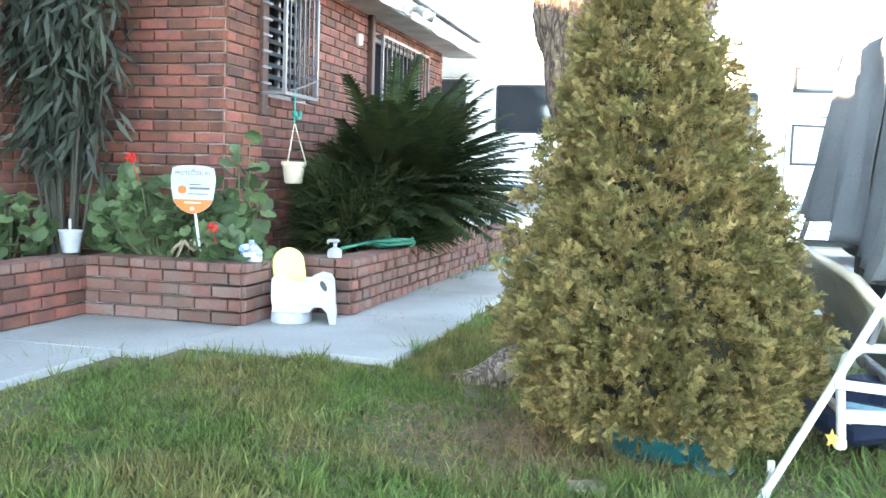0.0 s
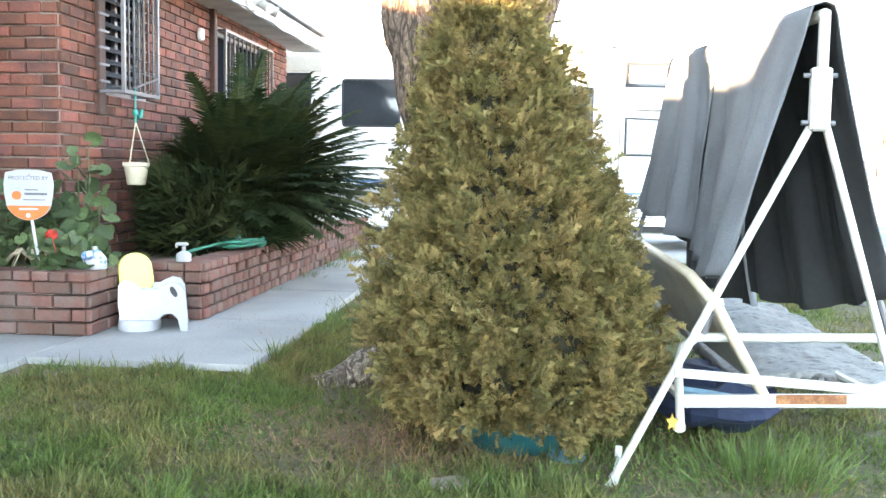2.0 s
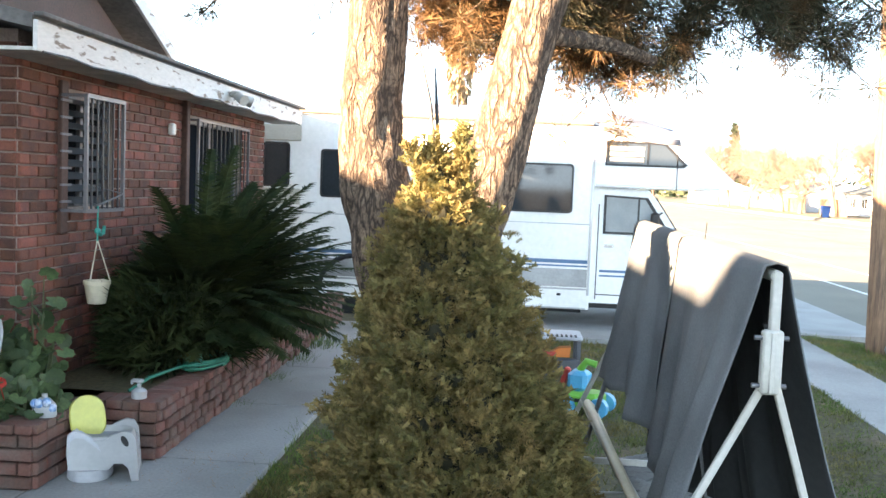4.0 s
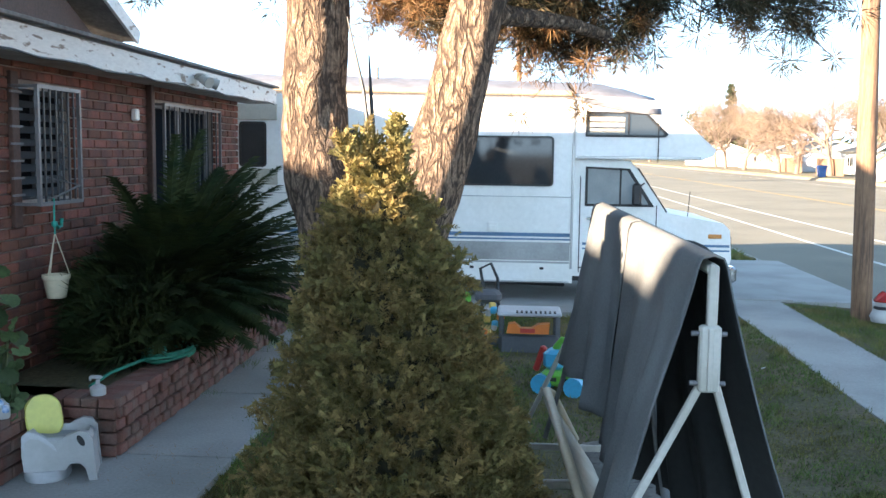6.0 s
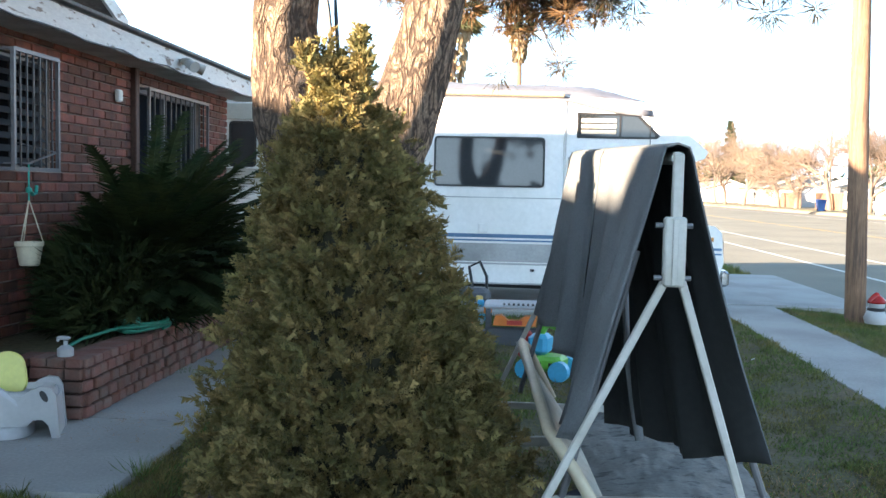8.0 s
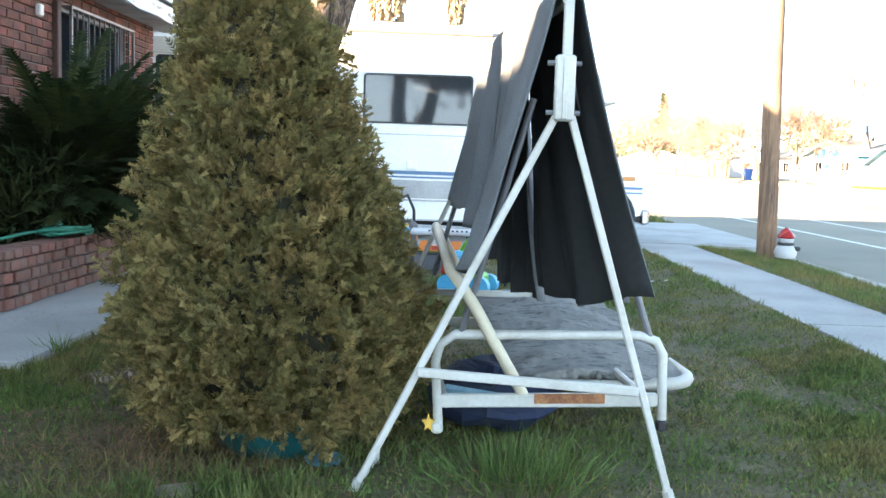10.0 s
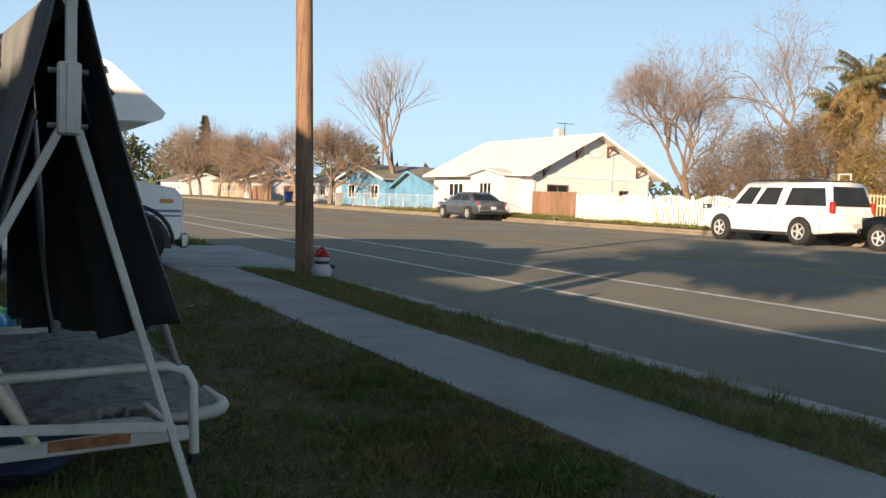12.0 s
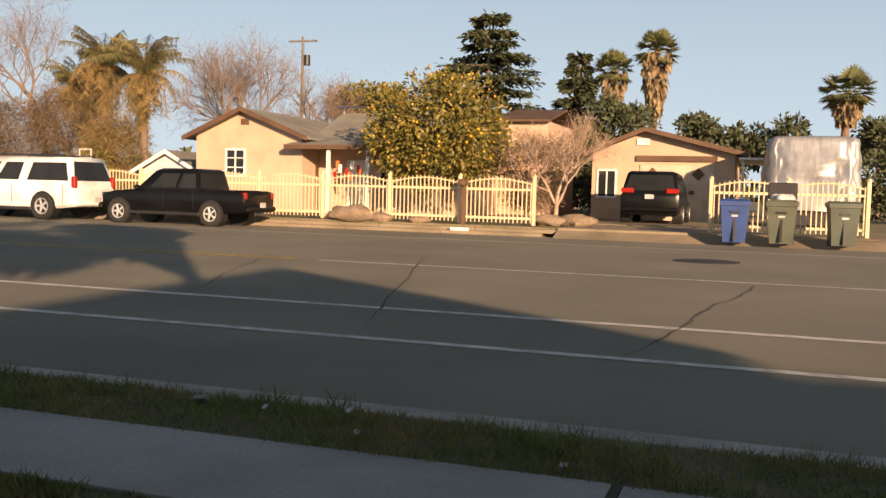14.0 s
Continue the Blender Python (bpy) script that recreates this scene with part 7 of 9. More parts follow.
def picket_fence(x, y0, y1, z, h, label, span=2.3, arch=0.14, step=0.165, w=0.055, paint=None):
    t = thing("picket_fence", label, "fence", (x, 0, z))
    n = max(1, round((y1 - y0) / span))
    L = (y1 - y0) / n
    for k in range(n + 1):
        p = MB()
        p.box((0, y0 + k * L, (h + 0.06) / 2), (0.1, 0.1, h + 0.06), b=0.01)
        p.lathe([(0.07, h + 0.06), (0.05, h + 0.1), (0.005, h + 0.14)], (0, y0 + k * L, 0), 4)
        part("post", p, (paint or M_picket), t)
    for k in range(n):
        for zz in (0.2, h - 0.32):
            r = MB()
            r.box((0.03, y0 + (k + 0.5) * L, zz), (0.04, L - 0.1, 0.07))
            part("rail", r, (paint or M_picket), t)
        r = MB()
        r.tube([(0.02, y0 + (k + j / 8) * L, h - 0.17 + arch * math.sin(math.pi * j / 8)) for j in range(9)], 0.022, 6)
        part("arched_rail", r, (paint or M_picket), t, "", 50)
        m = int(L / step)
        for j in range(m):
            u = (j + 0.7) / (m + 0.4)
            hh = round(h - 0.1 + arch * math.sin(math.pi * u), 2)
            if (hh, w) not in PK:
                PK[(hh, w)] = picket_mesh(hh - 0.06, w, paint)
            o = part("picket", PK[(hh, w)], None, t)
            o.location = (0, y0 + k * L + u * L, 0.06)
    return t


picket_fence(27.5, 6.5, 26.9, 0.1, 1.36, "cream picket fence with arched panels lit by low sun", 2.3, 0.16, 0.13, 0.03)
picket_fence(27.5, -2.4, 1.55, 0.1, 1.42, "cream picket gate fence behind the bins", 2.0, 0.16, 0.13, 0.03)
picket_fence(27.5, 27.0, 37.6, 0.0, 1.25, "white picket fence beside the bare trees", 2.6, 0.24, 0.15, 0.085, M_white)


def plank_fence(x, y0, y1, z, h):
    t = thing("wooden_fence", "brown wooden plank fence beside the white cottage", "fence", (x, 0, z))
    mb = MB()
    mb.box((0, 0, h / 2), (0.025, 0.142, h))
    me = mb.mesh("plank", M_wood)
    n = int((y1 - y0) / 0.15)
    for k in range(n):
        o = part("plank", me, None, t)
        o.location = (R.uniform(-0.008, 0.008), y0 + (k + 0.5) * 0.15, R.uniform(-0.02, 0.02))
    r = MB()
    r.box((0.05, (y0 + y1) / 2, h * 0.75), (0.05, y1 - y0, 0.08))
    part("rail", r, M_wood, t)


def wire_fence(x, y0, y1):
    t = thing("wire_fence", "grey wire yard fence with steel posts by the cottage", "fence", (x, 0, 0.0))
    n = int((y1 - y0) / 2.4)
    for k in range(n + 1):
        p = MB()
        p.tube([(0, y0 + 2.4 * k, 0), (0, y0 + 2.4 * k, 1.15)], 0.03, 6)
        part("post", p, M_greyplast, t)
    for z in (0.15, 1.1):
        p = MB()
        p.tube([(0, y0, z), (0, y0 + 2.4 * n, z)], 0.02, 5)
        part("rail", p, M_greyplast, t)
    w = MB()
    for k in range(int((y1 - y0) / 0.2)):
        for d in (-0.5, 0.5):
            w.tube([(0.0, y0 + 0.2 * k - d * 0.6, 0.15), (0.0, y0 + 0.2 * k + d * 0.6, 1.1)], 0.004, 3, False)
    tagged(part("wire_mesh", w, M_greyplast, t), kind="stuff")


wire_fence(28.6, 45.8, 72)
plank_fence(30, 41.2, 45.6, -0.02, 1.5)
plank_fence(31, 88, 96, 0.0, 1.7)
plank_fence(32, 104, 112, 0.0, 1.7)


def wheelie_bin(x, y, z, color, label, rz=0, s=1.0):
    m = surface("bin_plastic", color, 0.5, var=0.12, bump=0.05)
    t = thing("wheelie_bin", label, "bin", (x, y, z), rz)
    b = MB()
    def rect(hx, hy, z):
        return [(hx, -hy, z), (hx, hy, z), (-hx, hy, z), (-hx, -hy, z)]
    b.loft([rect(0.24, 0.27, 0.03), rect(0.33, 0.34, 0.95), rect(0.36, 0.37, 0.96), rect(0.36, 0.37, 1.02)])
    part("body", b, m, t)
    l = MB()
    l.loft([rect(0.37, 0.38, 1.02), rect(0.37, 0.38, 1.06), rect(0.3, 0.3, 1.12)])
    part("lid", l, m, t)
    r = MB()
    r.box((-0.295, 0, 0.42), (0.05, 0.06, 0.7), mat=Matrix.Rotation(radians(5.6), 3, 'Y'))
    r.box((-0.33, 0, 0.8), (0.03, 0.24, 0.05))
    part("grip_bar", r, M_dark, t)
    p = MB()
    p.box((-0.325, 0.0, 0.7), (0.01, 0.16, 0.05))
    part("label_strip", p, M_plastic, t)
    hd = MB()
    hd.tube([(0.4, -0.25, 0.98), (0.42, 0, 0.98), (0.4, 0.25, 0.98)], 0.018, 6)
    part("handle", hd, m, t)
    for sy in (-0.25, 0.25):
        w = MB()
        w.tube([(0.26, sy - 0.03, 0.12), (0.26, sy + 0.03, 0.12)], 0.12, 14)
        part("wheel", w, M_rubber, t)
    return t


wheelie_bin(25.7, 0.88, -0.08, (0.02, 0.06, 0.22), "blue plastic wheelie bin at the kerb", 3)
b2 = wheelie_bin(25.7, -0.26, -0.07, (0.09, 0.105, 0.08), "grey-green wheelie bin with a white bag under its lid", -4)
wheelie_bin(25.75, -1.66, -0.07, (0.055, 0.075, 0.06), "dark green wheelie bin at the kerb", 5)
bg = MB()
for k in range(7):
    bg.ball((25.7 + R.uniform(-0.16, 0.16), -0.26 + R.uniform(-0.2, 0.2), 1.07), 0.13, 10, 7)
solid("trash_bag", bg, M_plastic, "white plastic bag bulging on top of the bin", "bag", smooth=60)
lid = MB()
lid.box((26.12, -0.26, 1.27), (0.05, 0.7, 0.42), b=0.02)
solid("bin_lid", lid, M_dark, "open black bin lid standing up behind the bag", "lid")
wheelie_bin(27.6, 83.5, -0.02, (0.02, 0.07, 0.24), "blue wheelie bin far down the street")
wheelie_bin(27.6, 70.5, -0.02, (0.3, 0.3, 0.28), "pale grey wheelie bin down the street")


def tarp():
    t = thing("covered_trailer", "boxy trailer under a wrinkled silver tarpaulin", "trailer")
    n = 180
    loops = []
    for zi, (z, ins) in enumerate(((0.7, 0.0), (0.9, -0.01), (1.1, -0.02), (1.25, -0.02), (1.4, -0.03), (1.6, -0.02), (1.8, -0.01), (2.0, 0.0), (2.2, 0.02), (2.4, 0.02), (2.55, 0.02), (2.75, 0.03), (2.95, 0.04), (3.1, 0.08), (3.17, 0.2), (3.2, 0.6))):
        lp = []
        for k in range(n):
            a = 2 * math.pi * k / n
            c, s = math.cos(a), math.sin(a)
            x = 36.0 + (2.0 - ins) * math.copysign(abs(c) ** 0.25, c)
            y = -1.4 + (1.5 - ins) * math.copysign(abs(s) ** 0.25, s)
            w = noise.noise(Vector((x * 2, y * 2, z * 2))) * 0.08 + abs(noise.noise(Vector((x * 5 + z * 1.2, y * 5 - z * 0.9, z * 0.8)))) * 0.22 * (0.4 + 0.6 * math.sin(min(math.pi, max(0.0, z - 0.7) * 1.25)))
            lp.append((x + w, y + w, z + noise.noise(Vector((y * 2, x * 2, 3))) * 0.05))
        loops.append(lp)
    b = MB()
    b.loft(loops)
    part("tarpaulin", b, surface("silver_tarp", (0.3, 0.31, 0.33), 0.42, metal=0.35, color2=(0.2, 0.21, 0.23), big=2.5, small=6, var=0.2, bump=1.0, stretch=(1, 1, 0.3)), t, "", 60)
    c = MB()
    c.box((36, -1.4, 0.5), (3.6, 2.6, 0.5))
    part("chassis", c, M_dark, t)


tarp()
dm = MB()
for y in (-4.0, -6.5, -9.0):
    dm.box((33.5, y, 1.3), (0.1, 0.1, 2.5))
dm.box((33.5, -6.5, 2.5), (0.12, 5.4, 0.12))
yf = thing("pergola", "dark open timber pergola beside the trailer", "pergola")
part("timber", dm, M_brownframe, yf)


def rock(x, y, z, r, label="rounded brown garden boulder by the fence"):
    b = MB()
    b.ball((0, 0, 0), r, 14, 10, (1, 1.6, 0.62))
    b.v = [tuple(Vector(p) * (1 + 0.4 * noise.noise(Vector(p) * (1.4 / r) + Vector((x, y, 0))))) for p in b.v]
    solid("boulder", b, surface("boulder_stone", (0.24, 0.18, 0.13), 0.95, var=0.35, bump=0.6, big=3, small=20), label, "boulder", smooth=60, at=(x, y, z), group="boulders at the fence")


rock(27.0, 12.1, 0.28, 0.42)
rock(27.1, 11.2, 0.18, 0.26)
rock(28.2, 6.2, 0.25, 0.32)
rock(28.6, 5.4, 0.25, 0.36)
rock(27.1, 9.9, 0.15, 0.2)
mb = MB()
mb.box((27.15, 8.55, 0.65), (0.12, 0.12, 1.2), b=0.01)
mb.box((27.12, 8.55, 1.32), (0.45, 0.18, 0.2), b=0.03)
solid("mailbox", mb, M_brownframe, "brown post mailbox before the picket fence", "mailbox")
fd = [(26.6, 31, 1.6, 5.6, 0.1), (31, 38.4, 1.4, 5.6, 0.12)]
slabs("driveway", "pale concrete driveway of the garage house", "driveway", fd, M_dusty)
ap = MB()
ap.prism([(25.9, -0.19), (26.6, 0.04), (27.35, 0.105), (27.35, -0.4), (25.9, -0.4)], 'y', -6.0, 5.6)
solid("driveway_apron", ap, M_dusty, "sloping concrete apron between driveway and street", "driveway", kind="structure")
# small house glimpsed between the tan house and the fence
sh = thing("shed", "small white shed with a dark roof behind the fence", "shed")
gable_body('x', 36, 40, 23.5, 26.5, GZ, 1.6, 2.4, M_whitewall, M_grayroof, sh, 0.3, M_white)
hoop = MB()
hoop.tube([(29.0, 23.6, 0.1), (29.0, 23.6, 2.0)], 0.03, 8)
for zz in (1.93, 2.23):
    hoop.box((28.95, 23.6, zz), (0.04, 0.55, 0.04))
for yy in (-0.255, 0.255):
    hoop.box((28.95, 23.6 + yy, 2.08), (0.04, 0.04, 0.27))
solid("basketball_hoop", hoop, M_greyplast, "grey framed see-through backboard on a post behind the cars", "basketball hoop")


def build_snowman():
    b = MB()
    b.mi = 0
    b.lathe([(0.02, 0.0), (0.11, 0.01), (0.13, 0.07), (0.1, 0.14), (0.06, 0.16), (0.085, 0.2), (0.085, 0.25), (0.05, 0.28), (0.01, 0.285)], n=18)
    b.mi = 1
    b.lathe([(0.092, 0.235), (0.1, 0.25), (0.09, 0.27), (0.06, 0.31), (0.02, 0.335), (0.005, 0.335)], n=16)
    b.tube([(0.0, 0.0, 0.32), (-0.06, -0.05, 0.3), (-0.1, -0.06, 0.25)], [0.04, 0.03, 0.015], 8)
    b.mi = 2
    b.lathe([(0.075, 0.15), (0.095, 0.16), (0.095, 0.175), (0.07, 0.19)], n=16)
    b.box((0.1, -0.05, 0.12), (0.1, 0.04, 0.05), b=0.01)
    solid("snowman_decoration", b, [M_plastic, M_tail, M_dark], "small white snowman ornament with a red hat beside the pole", "ornament", smooth=50, at=(5.36, 11.5, -0.06))


build_snowman()

# ---------- street ironwork ----------
mh = MB()
mh.lathe([(0.001, 0.0), (0.6, 0.0), (0.6, 0.012), (0.56, 0.014), (0.54, 0.008), (0.001, 0.008)], n=28)
solid("manhole_cover", mh, surface("cast_iron", (0.03, 0.028, 0.026), 0.7, metal=0.3, var=0.3, bump=0.4), "dark round manhole cover in the asphalt", "manhole", at=(18.66, 1.19, -0.122))
kp = MB()
kp.box((26.372, 8.4, -0.03), (0.012, 0.55, 0.09), b=0.003)
solid("kerb_plaque", kp, M_white, "white painted plaque on the kerb before the fence", "plaque")

# ---------- trees along and behind the street ----------
M_twig = surface("grey_twig", (0.19, 0.14, 0.108), 0.9, color2=(0.14, 0.105, 0.085), big=1, small=8, var=0.2, bump=0)
M_palmleaf = surface("palm_leaf", (0.105, 0.105, 0.045), 0.65, color2=(0.16, 0.13, 0.055), big=1.2, small=8, var=0.25, bump=0, island=0.3, leaf=0.15)
M_paletwig = surface("pale_bark", (0.42, 0.31, 0.24), 0.85, color2=(0.3, 0.22, 0.17), big=3, small=20, var=0.2, bump=0)
M_fanleaf = surface("fan_leaf", (0.095, 0.115, 0.05), 0.65, color2=(0.14, 0.14, 0.06), big=1.2, small=8, var=0.25, bump=0, island=0.3, leaf=0.15)
M_dryleaf = surface("dry_palm_leaf", (0.25, 0.175, 0.07), 0.8, color2=(0.16, 0.12, 0.05), big=1.2, small=8, var=0.25, bump=0, island=0.3, leaf=0.2)
M_evergreen = surface("evergreen", (0.07, 0.085, 0.04), 0.8, color2=(0.05, 0.062, 0.03), big=0.8, small=6, var=0.3, bump=0, island=0.4, leaf=0.1)
M_citrus = surface("citrus_leaf", (0.2, 0.165, 0.036), 0.6, color2=(0.12, 0.115, 0.03), big=1.2, small=8, var=0.3, bump=0, island=0.4, leaf=0.2)
M_fruit = surface("orange_fruit", (0.6, 0.34, 0.03), 0.5, var=0.15, bump=0, island=0.2)
M_brownleaf = surface("brown_brush", (0.18, 0.128, 0.082), 0.85, color2=(0.125, 0.095, 0.06), big=1, small=7, var=0.3, bump=0, island=0.4, leaf=0.15)
M_skirt = surface("palm_skirt", (0.26, 0.195, 0.11), 0.85, color2=(0.18, 0.13, 0.075), big=1.2, small=8, var=0.3, bump=0, island=0.35, leaf=0.1)
quad_v = np.array([(0, 0, 0), (0.22, 0.45, 0.05), (0, 1, 0), (-0.22, 0.45, 0.05)])
quad_f = np.array([(0, 1, 2, 3)])


def grow(mb, twigs, p, d, length, r, depth, rnd, droop=0.0, split=(2, 3), angle=32):
    n = 3
    pts = [p]
    q = p
    dd = d
    for k in range(n):
        dd = (dd + Vector((rnd.gauss(0, 0.1), rnd.gauss(0, 0.1), rnd.gauss(0, 0.06) - droop))).normalized()
        q = q + dd * (length / n)
        pts.append(q)
    (mb if depth > 2 else twigs).tube(pts, [r, r * 0.88, r * 0.78, r * 0.66], 7 if depth > 3 else (5 if depth > 1 else 3), False)
    if depth == 0:
        return
    for k in range(rnd.randint(*split)):
        ax = dd.orthogonal().normalized()
        ax.rotate(Matrix.Rotation(rnd.uniform(0, 6.28), 3, dd))
        nd = dd.copy()
        nd.rotate(Matrix.Rotation(radians(rnd.uniform(angle * 0.4, angle * 1.3)), 3, ax))
        nd = (nd + Vector((0, 0, 0.12))).normalized()
        at = pts[rnd.randint(2, 3)] if k else pts[3]
        grow(mb, twigs, at, nd, length * rnd.uniform(0.68, 0.92), r * 0.58, depth - 1, rnd, droop, split, angle)


def bare_tree(x, y, z, h, seed, label, depth=6, angle=32, trunk=0.2, mat=None, droop=0.0, haze=None, split=(2, 3), bark=None):
    t = thing("bare_tree", label, "tree", (x, y, z))
    rnd = random.Random(seed)
    a, b = MB(), MB()
    grow(a, b, Vector((0, 0, -0.1)), Vector((0, 0, 1)), h * 0.25, trunk, depth, rnd, droop, split, angle)
    part("trunk", a, bark or M_twig, t, "", 60)
    o = part("fine_branching", b, bark or M_twig, t)
    tagged(o, kind="stuff")
    if haze:
        tips = np.array([b.v[i] for i in range(0, len(b.v), 9)])
        n = min(len(tips) * 2, haze)
        c = tips[rng.integers(0, len(tips), n)] + rng.normal(0, h * 0.03, (n, 3))
        v, f = scatter(np.array([(-0.014, 0, 0), (0.014, 0, 0), (0, 1, 0)]), np.array([(0, 1, 2)]), frames_to(rng.normal(0, 1, (n, 3)) + (0, 0, 0.9), rng.normal(0, 1, (n, 3)), c, rng.uniform(0.3, 0.7, n) * h * 0.09))
        o = part("twig_haze", array_mesh("twig_haze", v, f, M_twig if mat is None else mat), None, t)
        tagged(o, kind="stuff")
    return t


def crown_points(n, radii, lump, seed, hollow=0.5):
    """Points through an uneven crown made of lumps."""
    r = np.random.default_rng(seed)
    k = lump
    d = r.normal(0, 1, (k, 3))
    d /= np.linalg.norm(d, axis=1, keepdims=True)
    c = d * np.array(radii) * r.uniform(hollow, 0.85, (k, 1))
    i = r.integers(0, k, n)
    e = r.normal(0, 1, (n, 3))
    e /= np.linalg.norm(e, axis=1, keepdims=True)
    p = c[i] + e * np.array(radii) * (0.34 * r.random((n, 1)) ** 0.45)
    return p, e


def leafy_tree(x, y, z, h, radii, label, mat, n=6000, size=0.22, lumps=26, seed=1, fruit=0, trunk=0.16, name="tree", zc=None, slim=1.0, off=(0.0, 0.0)):
    t = thing(name, label, "tree", (x, y, z))
    zc = zc if zc is not None else h - radii[2]
    tr = MB()
    tr.tube([(0, 0, -0.1), (0.05, 0.03, zc * 0.5), (0.0, 0.0, zc)], [trunk, trunk * 0.8, trunk * 0.5], 8)
    rnd = random.Random(seed)
    for k in range(9):
        a = rnd.uniform(0, 6.28)
        tr.tube([(0, 0, zc * 0.7), (off[0] * 0.5 + radii[0] * 0.3 * math.cos(a), off[1] * 0.5 + radii[1] * 0.3 * math.sin(a), zc), (off[0] + radii[0] * 0.7 * math.cos(a), off[1] + radii[1] * 0.7 * math.sin(a), zc + radii[2] * rnd.uniform(-0.2, 0.6))], [trunk * 0.5, trunk * 0.3, trunk * 0.1], 6)
    part("trunk", tr, M_twig, t)
    p, e = crown_points(n, radii, lumps, seed)
    p += (off[0], off[1], zc)
    v, f = scatter(quad_v, quad_f, frames_to(e + rng.normal(0, 0.6, e.shape), rng.normal(0, 1, e.shape), p, rng.uniform(0.6, 1.3, (n, 1)) * size * np.array([[slim, 1, 1]])))
    part("crown", array_mesh("crown", v, f, mat), None, t)
    if fruit:
        p, e = crown_points(fruit, [r * 1.06 for r in radii], lumps, seed)
        fr = MB()
        for q in p:
            fr.ball((q[0], q[1], q[2] + zc), 0.05, 6, 4)
        o = part("fruit", fr, M_fruit, t, "small ripe oranges", 60)
        tagged(o, kind="stuff")
    return t


def fan_palm(x, y, z, h, r, label, skirt=0.6, seed=1, crown_n=44):
    t = thing("fan_palm", label, "palm tree", (x, y, z))
    rnd = random.Random(seed)
    tr = MB()
    tr.tube([(0, 0, -0.2), (0.1, 0.05, h * 0.5), (0, 0, h)], [0.3, 0.24, 0.2], 10)
    part("trunk", tr, M_pole, t)
    g, dl = MB(), MB()
    for k in range(crown_n):
        a = rnd.uniform(0, 6.28)
        e = radians(rnd.uniform(-35, 80))
        d = Vector((math.cos(a) * math.cos(e), math.sin(a) * math.cos(e), math.sin(e)))
        s = Vector((-math.sin(a), math.cos(a), 0))
        u = s.cross(d)
        c = Vector((0, 0, h)) + d * r * 0.5
        g.tube([(0, 0, h), c], 0.02, 3)
        for j in range(13):
            b = radians(-84 + 168 * j / 12)
            q = (d * math.cos(b) + s * math.sin(b))
            tip = c + q * r * 0.55 - Vector((0, 0, 0.12 * r * abs(math.sin(b)))) + u * rnd.uniform(-0.05, 0.05)
            w = (d * -math.sin(b) + s * math.cos(b)) * 0.045 * r
            mid = c + q * r * 0.3
            g.add([c, mid + w, tip, mid - w], [(0, 1, 2, 3)])
    part("crown", g, M_fanleaf, t, "fan-shaped green leaves")
    n = int(1300 * skirt)
    ang = rng.random(n) * 6.283
    zz = h - rng.random(n) ** 0.8 * h * skirt
    rad = 0.25 + (zz - h * (1 - skirt)) / (h * skirt) * r * 0.38
    p = np.stack([rad * np.cos(ang), rad * np.sin(ang), zz], 1)
    dd = np.stack([np.cos(ang) * 0.3, np.sin(ang) * 0.3, -np.ones(n)], 1) + rng.normal(0, 0.15, (n, 3))
    v, f = scatter(quad_v, quad_f, frames_to(dd, rng.normal(0, 1, (n, 3)), p, rng.uniform(0.4, 0.75, n)))
    part("dry_skirt", array_mesh("skirt", v, f, M_skirt), None, t, "hanging dry straw-coloured leaves")
    return t


def queen_palm(x, y, z, h, r, label, seed=1, fronds=46, mat=None):
    t = thing("feather_palm", label, "palm tree", (x, y, z))
    rnd = random.Random(seed)
    tr = MB()
    tr.tube([(0, 0, -0.2), (0.05, 0.08, h * 0.5), (0, 0, h)], [0.24, 0.19, 0.15], 10)
    part("trunk", tr, M_twig, t)
    for group, m, lo, hi, nn in (("crown", M_palmleaf, 55, 89, fronds), ("dry_fronds", M_dryleaf, -85, 30, int(fronds * 1.5))):
        g = MB()
        for k in range(nn):
            a = rnd.uniform(0, 6.28)
            e = radians(rnd.uniform(lo, hi))
            p = Vector((0, 0, h + 0.1))
            s = Vector((-math.sin(a), math.cos(a), 0))
            n = 14
            L = r * rnd.uniform(0.4, 0.95)
            pts = []
            for j in range(n + 1):
                pts.append(p.copy())
                p = p + Vector((math.cos(a) * math.cos(e), math.sin(a) * math.cos(e), math.sin(e))) * (L / n)
                e = max(radians(-88), e - radians(rnd.uniform(1, 10) if lo > 0 else rnd.uniform(3, 12)))
            g.tube(pts, [0.03 * (1 - 0.8 * j / n) for j in range(n + 1)], 3)
            for j in range(1, n + 1):
                for sd in (1, -1):
                    for hh in (0, 0.33, 0.66):
                        q = pts[j].lerp(pts[j - 1], hh)
                        tip = q + (s * sd * 0.55 + Vector((0, 0, -0.75)) + Vector((rnd.gauss(0, 0.3), rnd.gauss(0, 0.3), rnd.gauss(0, 0.2)))) * 0.3 * r / 2.2
                        w = (pts[j] - pts[j - 1]).normalized() * 0.025
                        g.add([q - w, q + w, tip], [(0, 1, 2)])
        part(group, g, m, t)
    return t


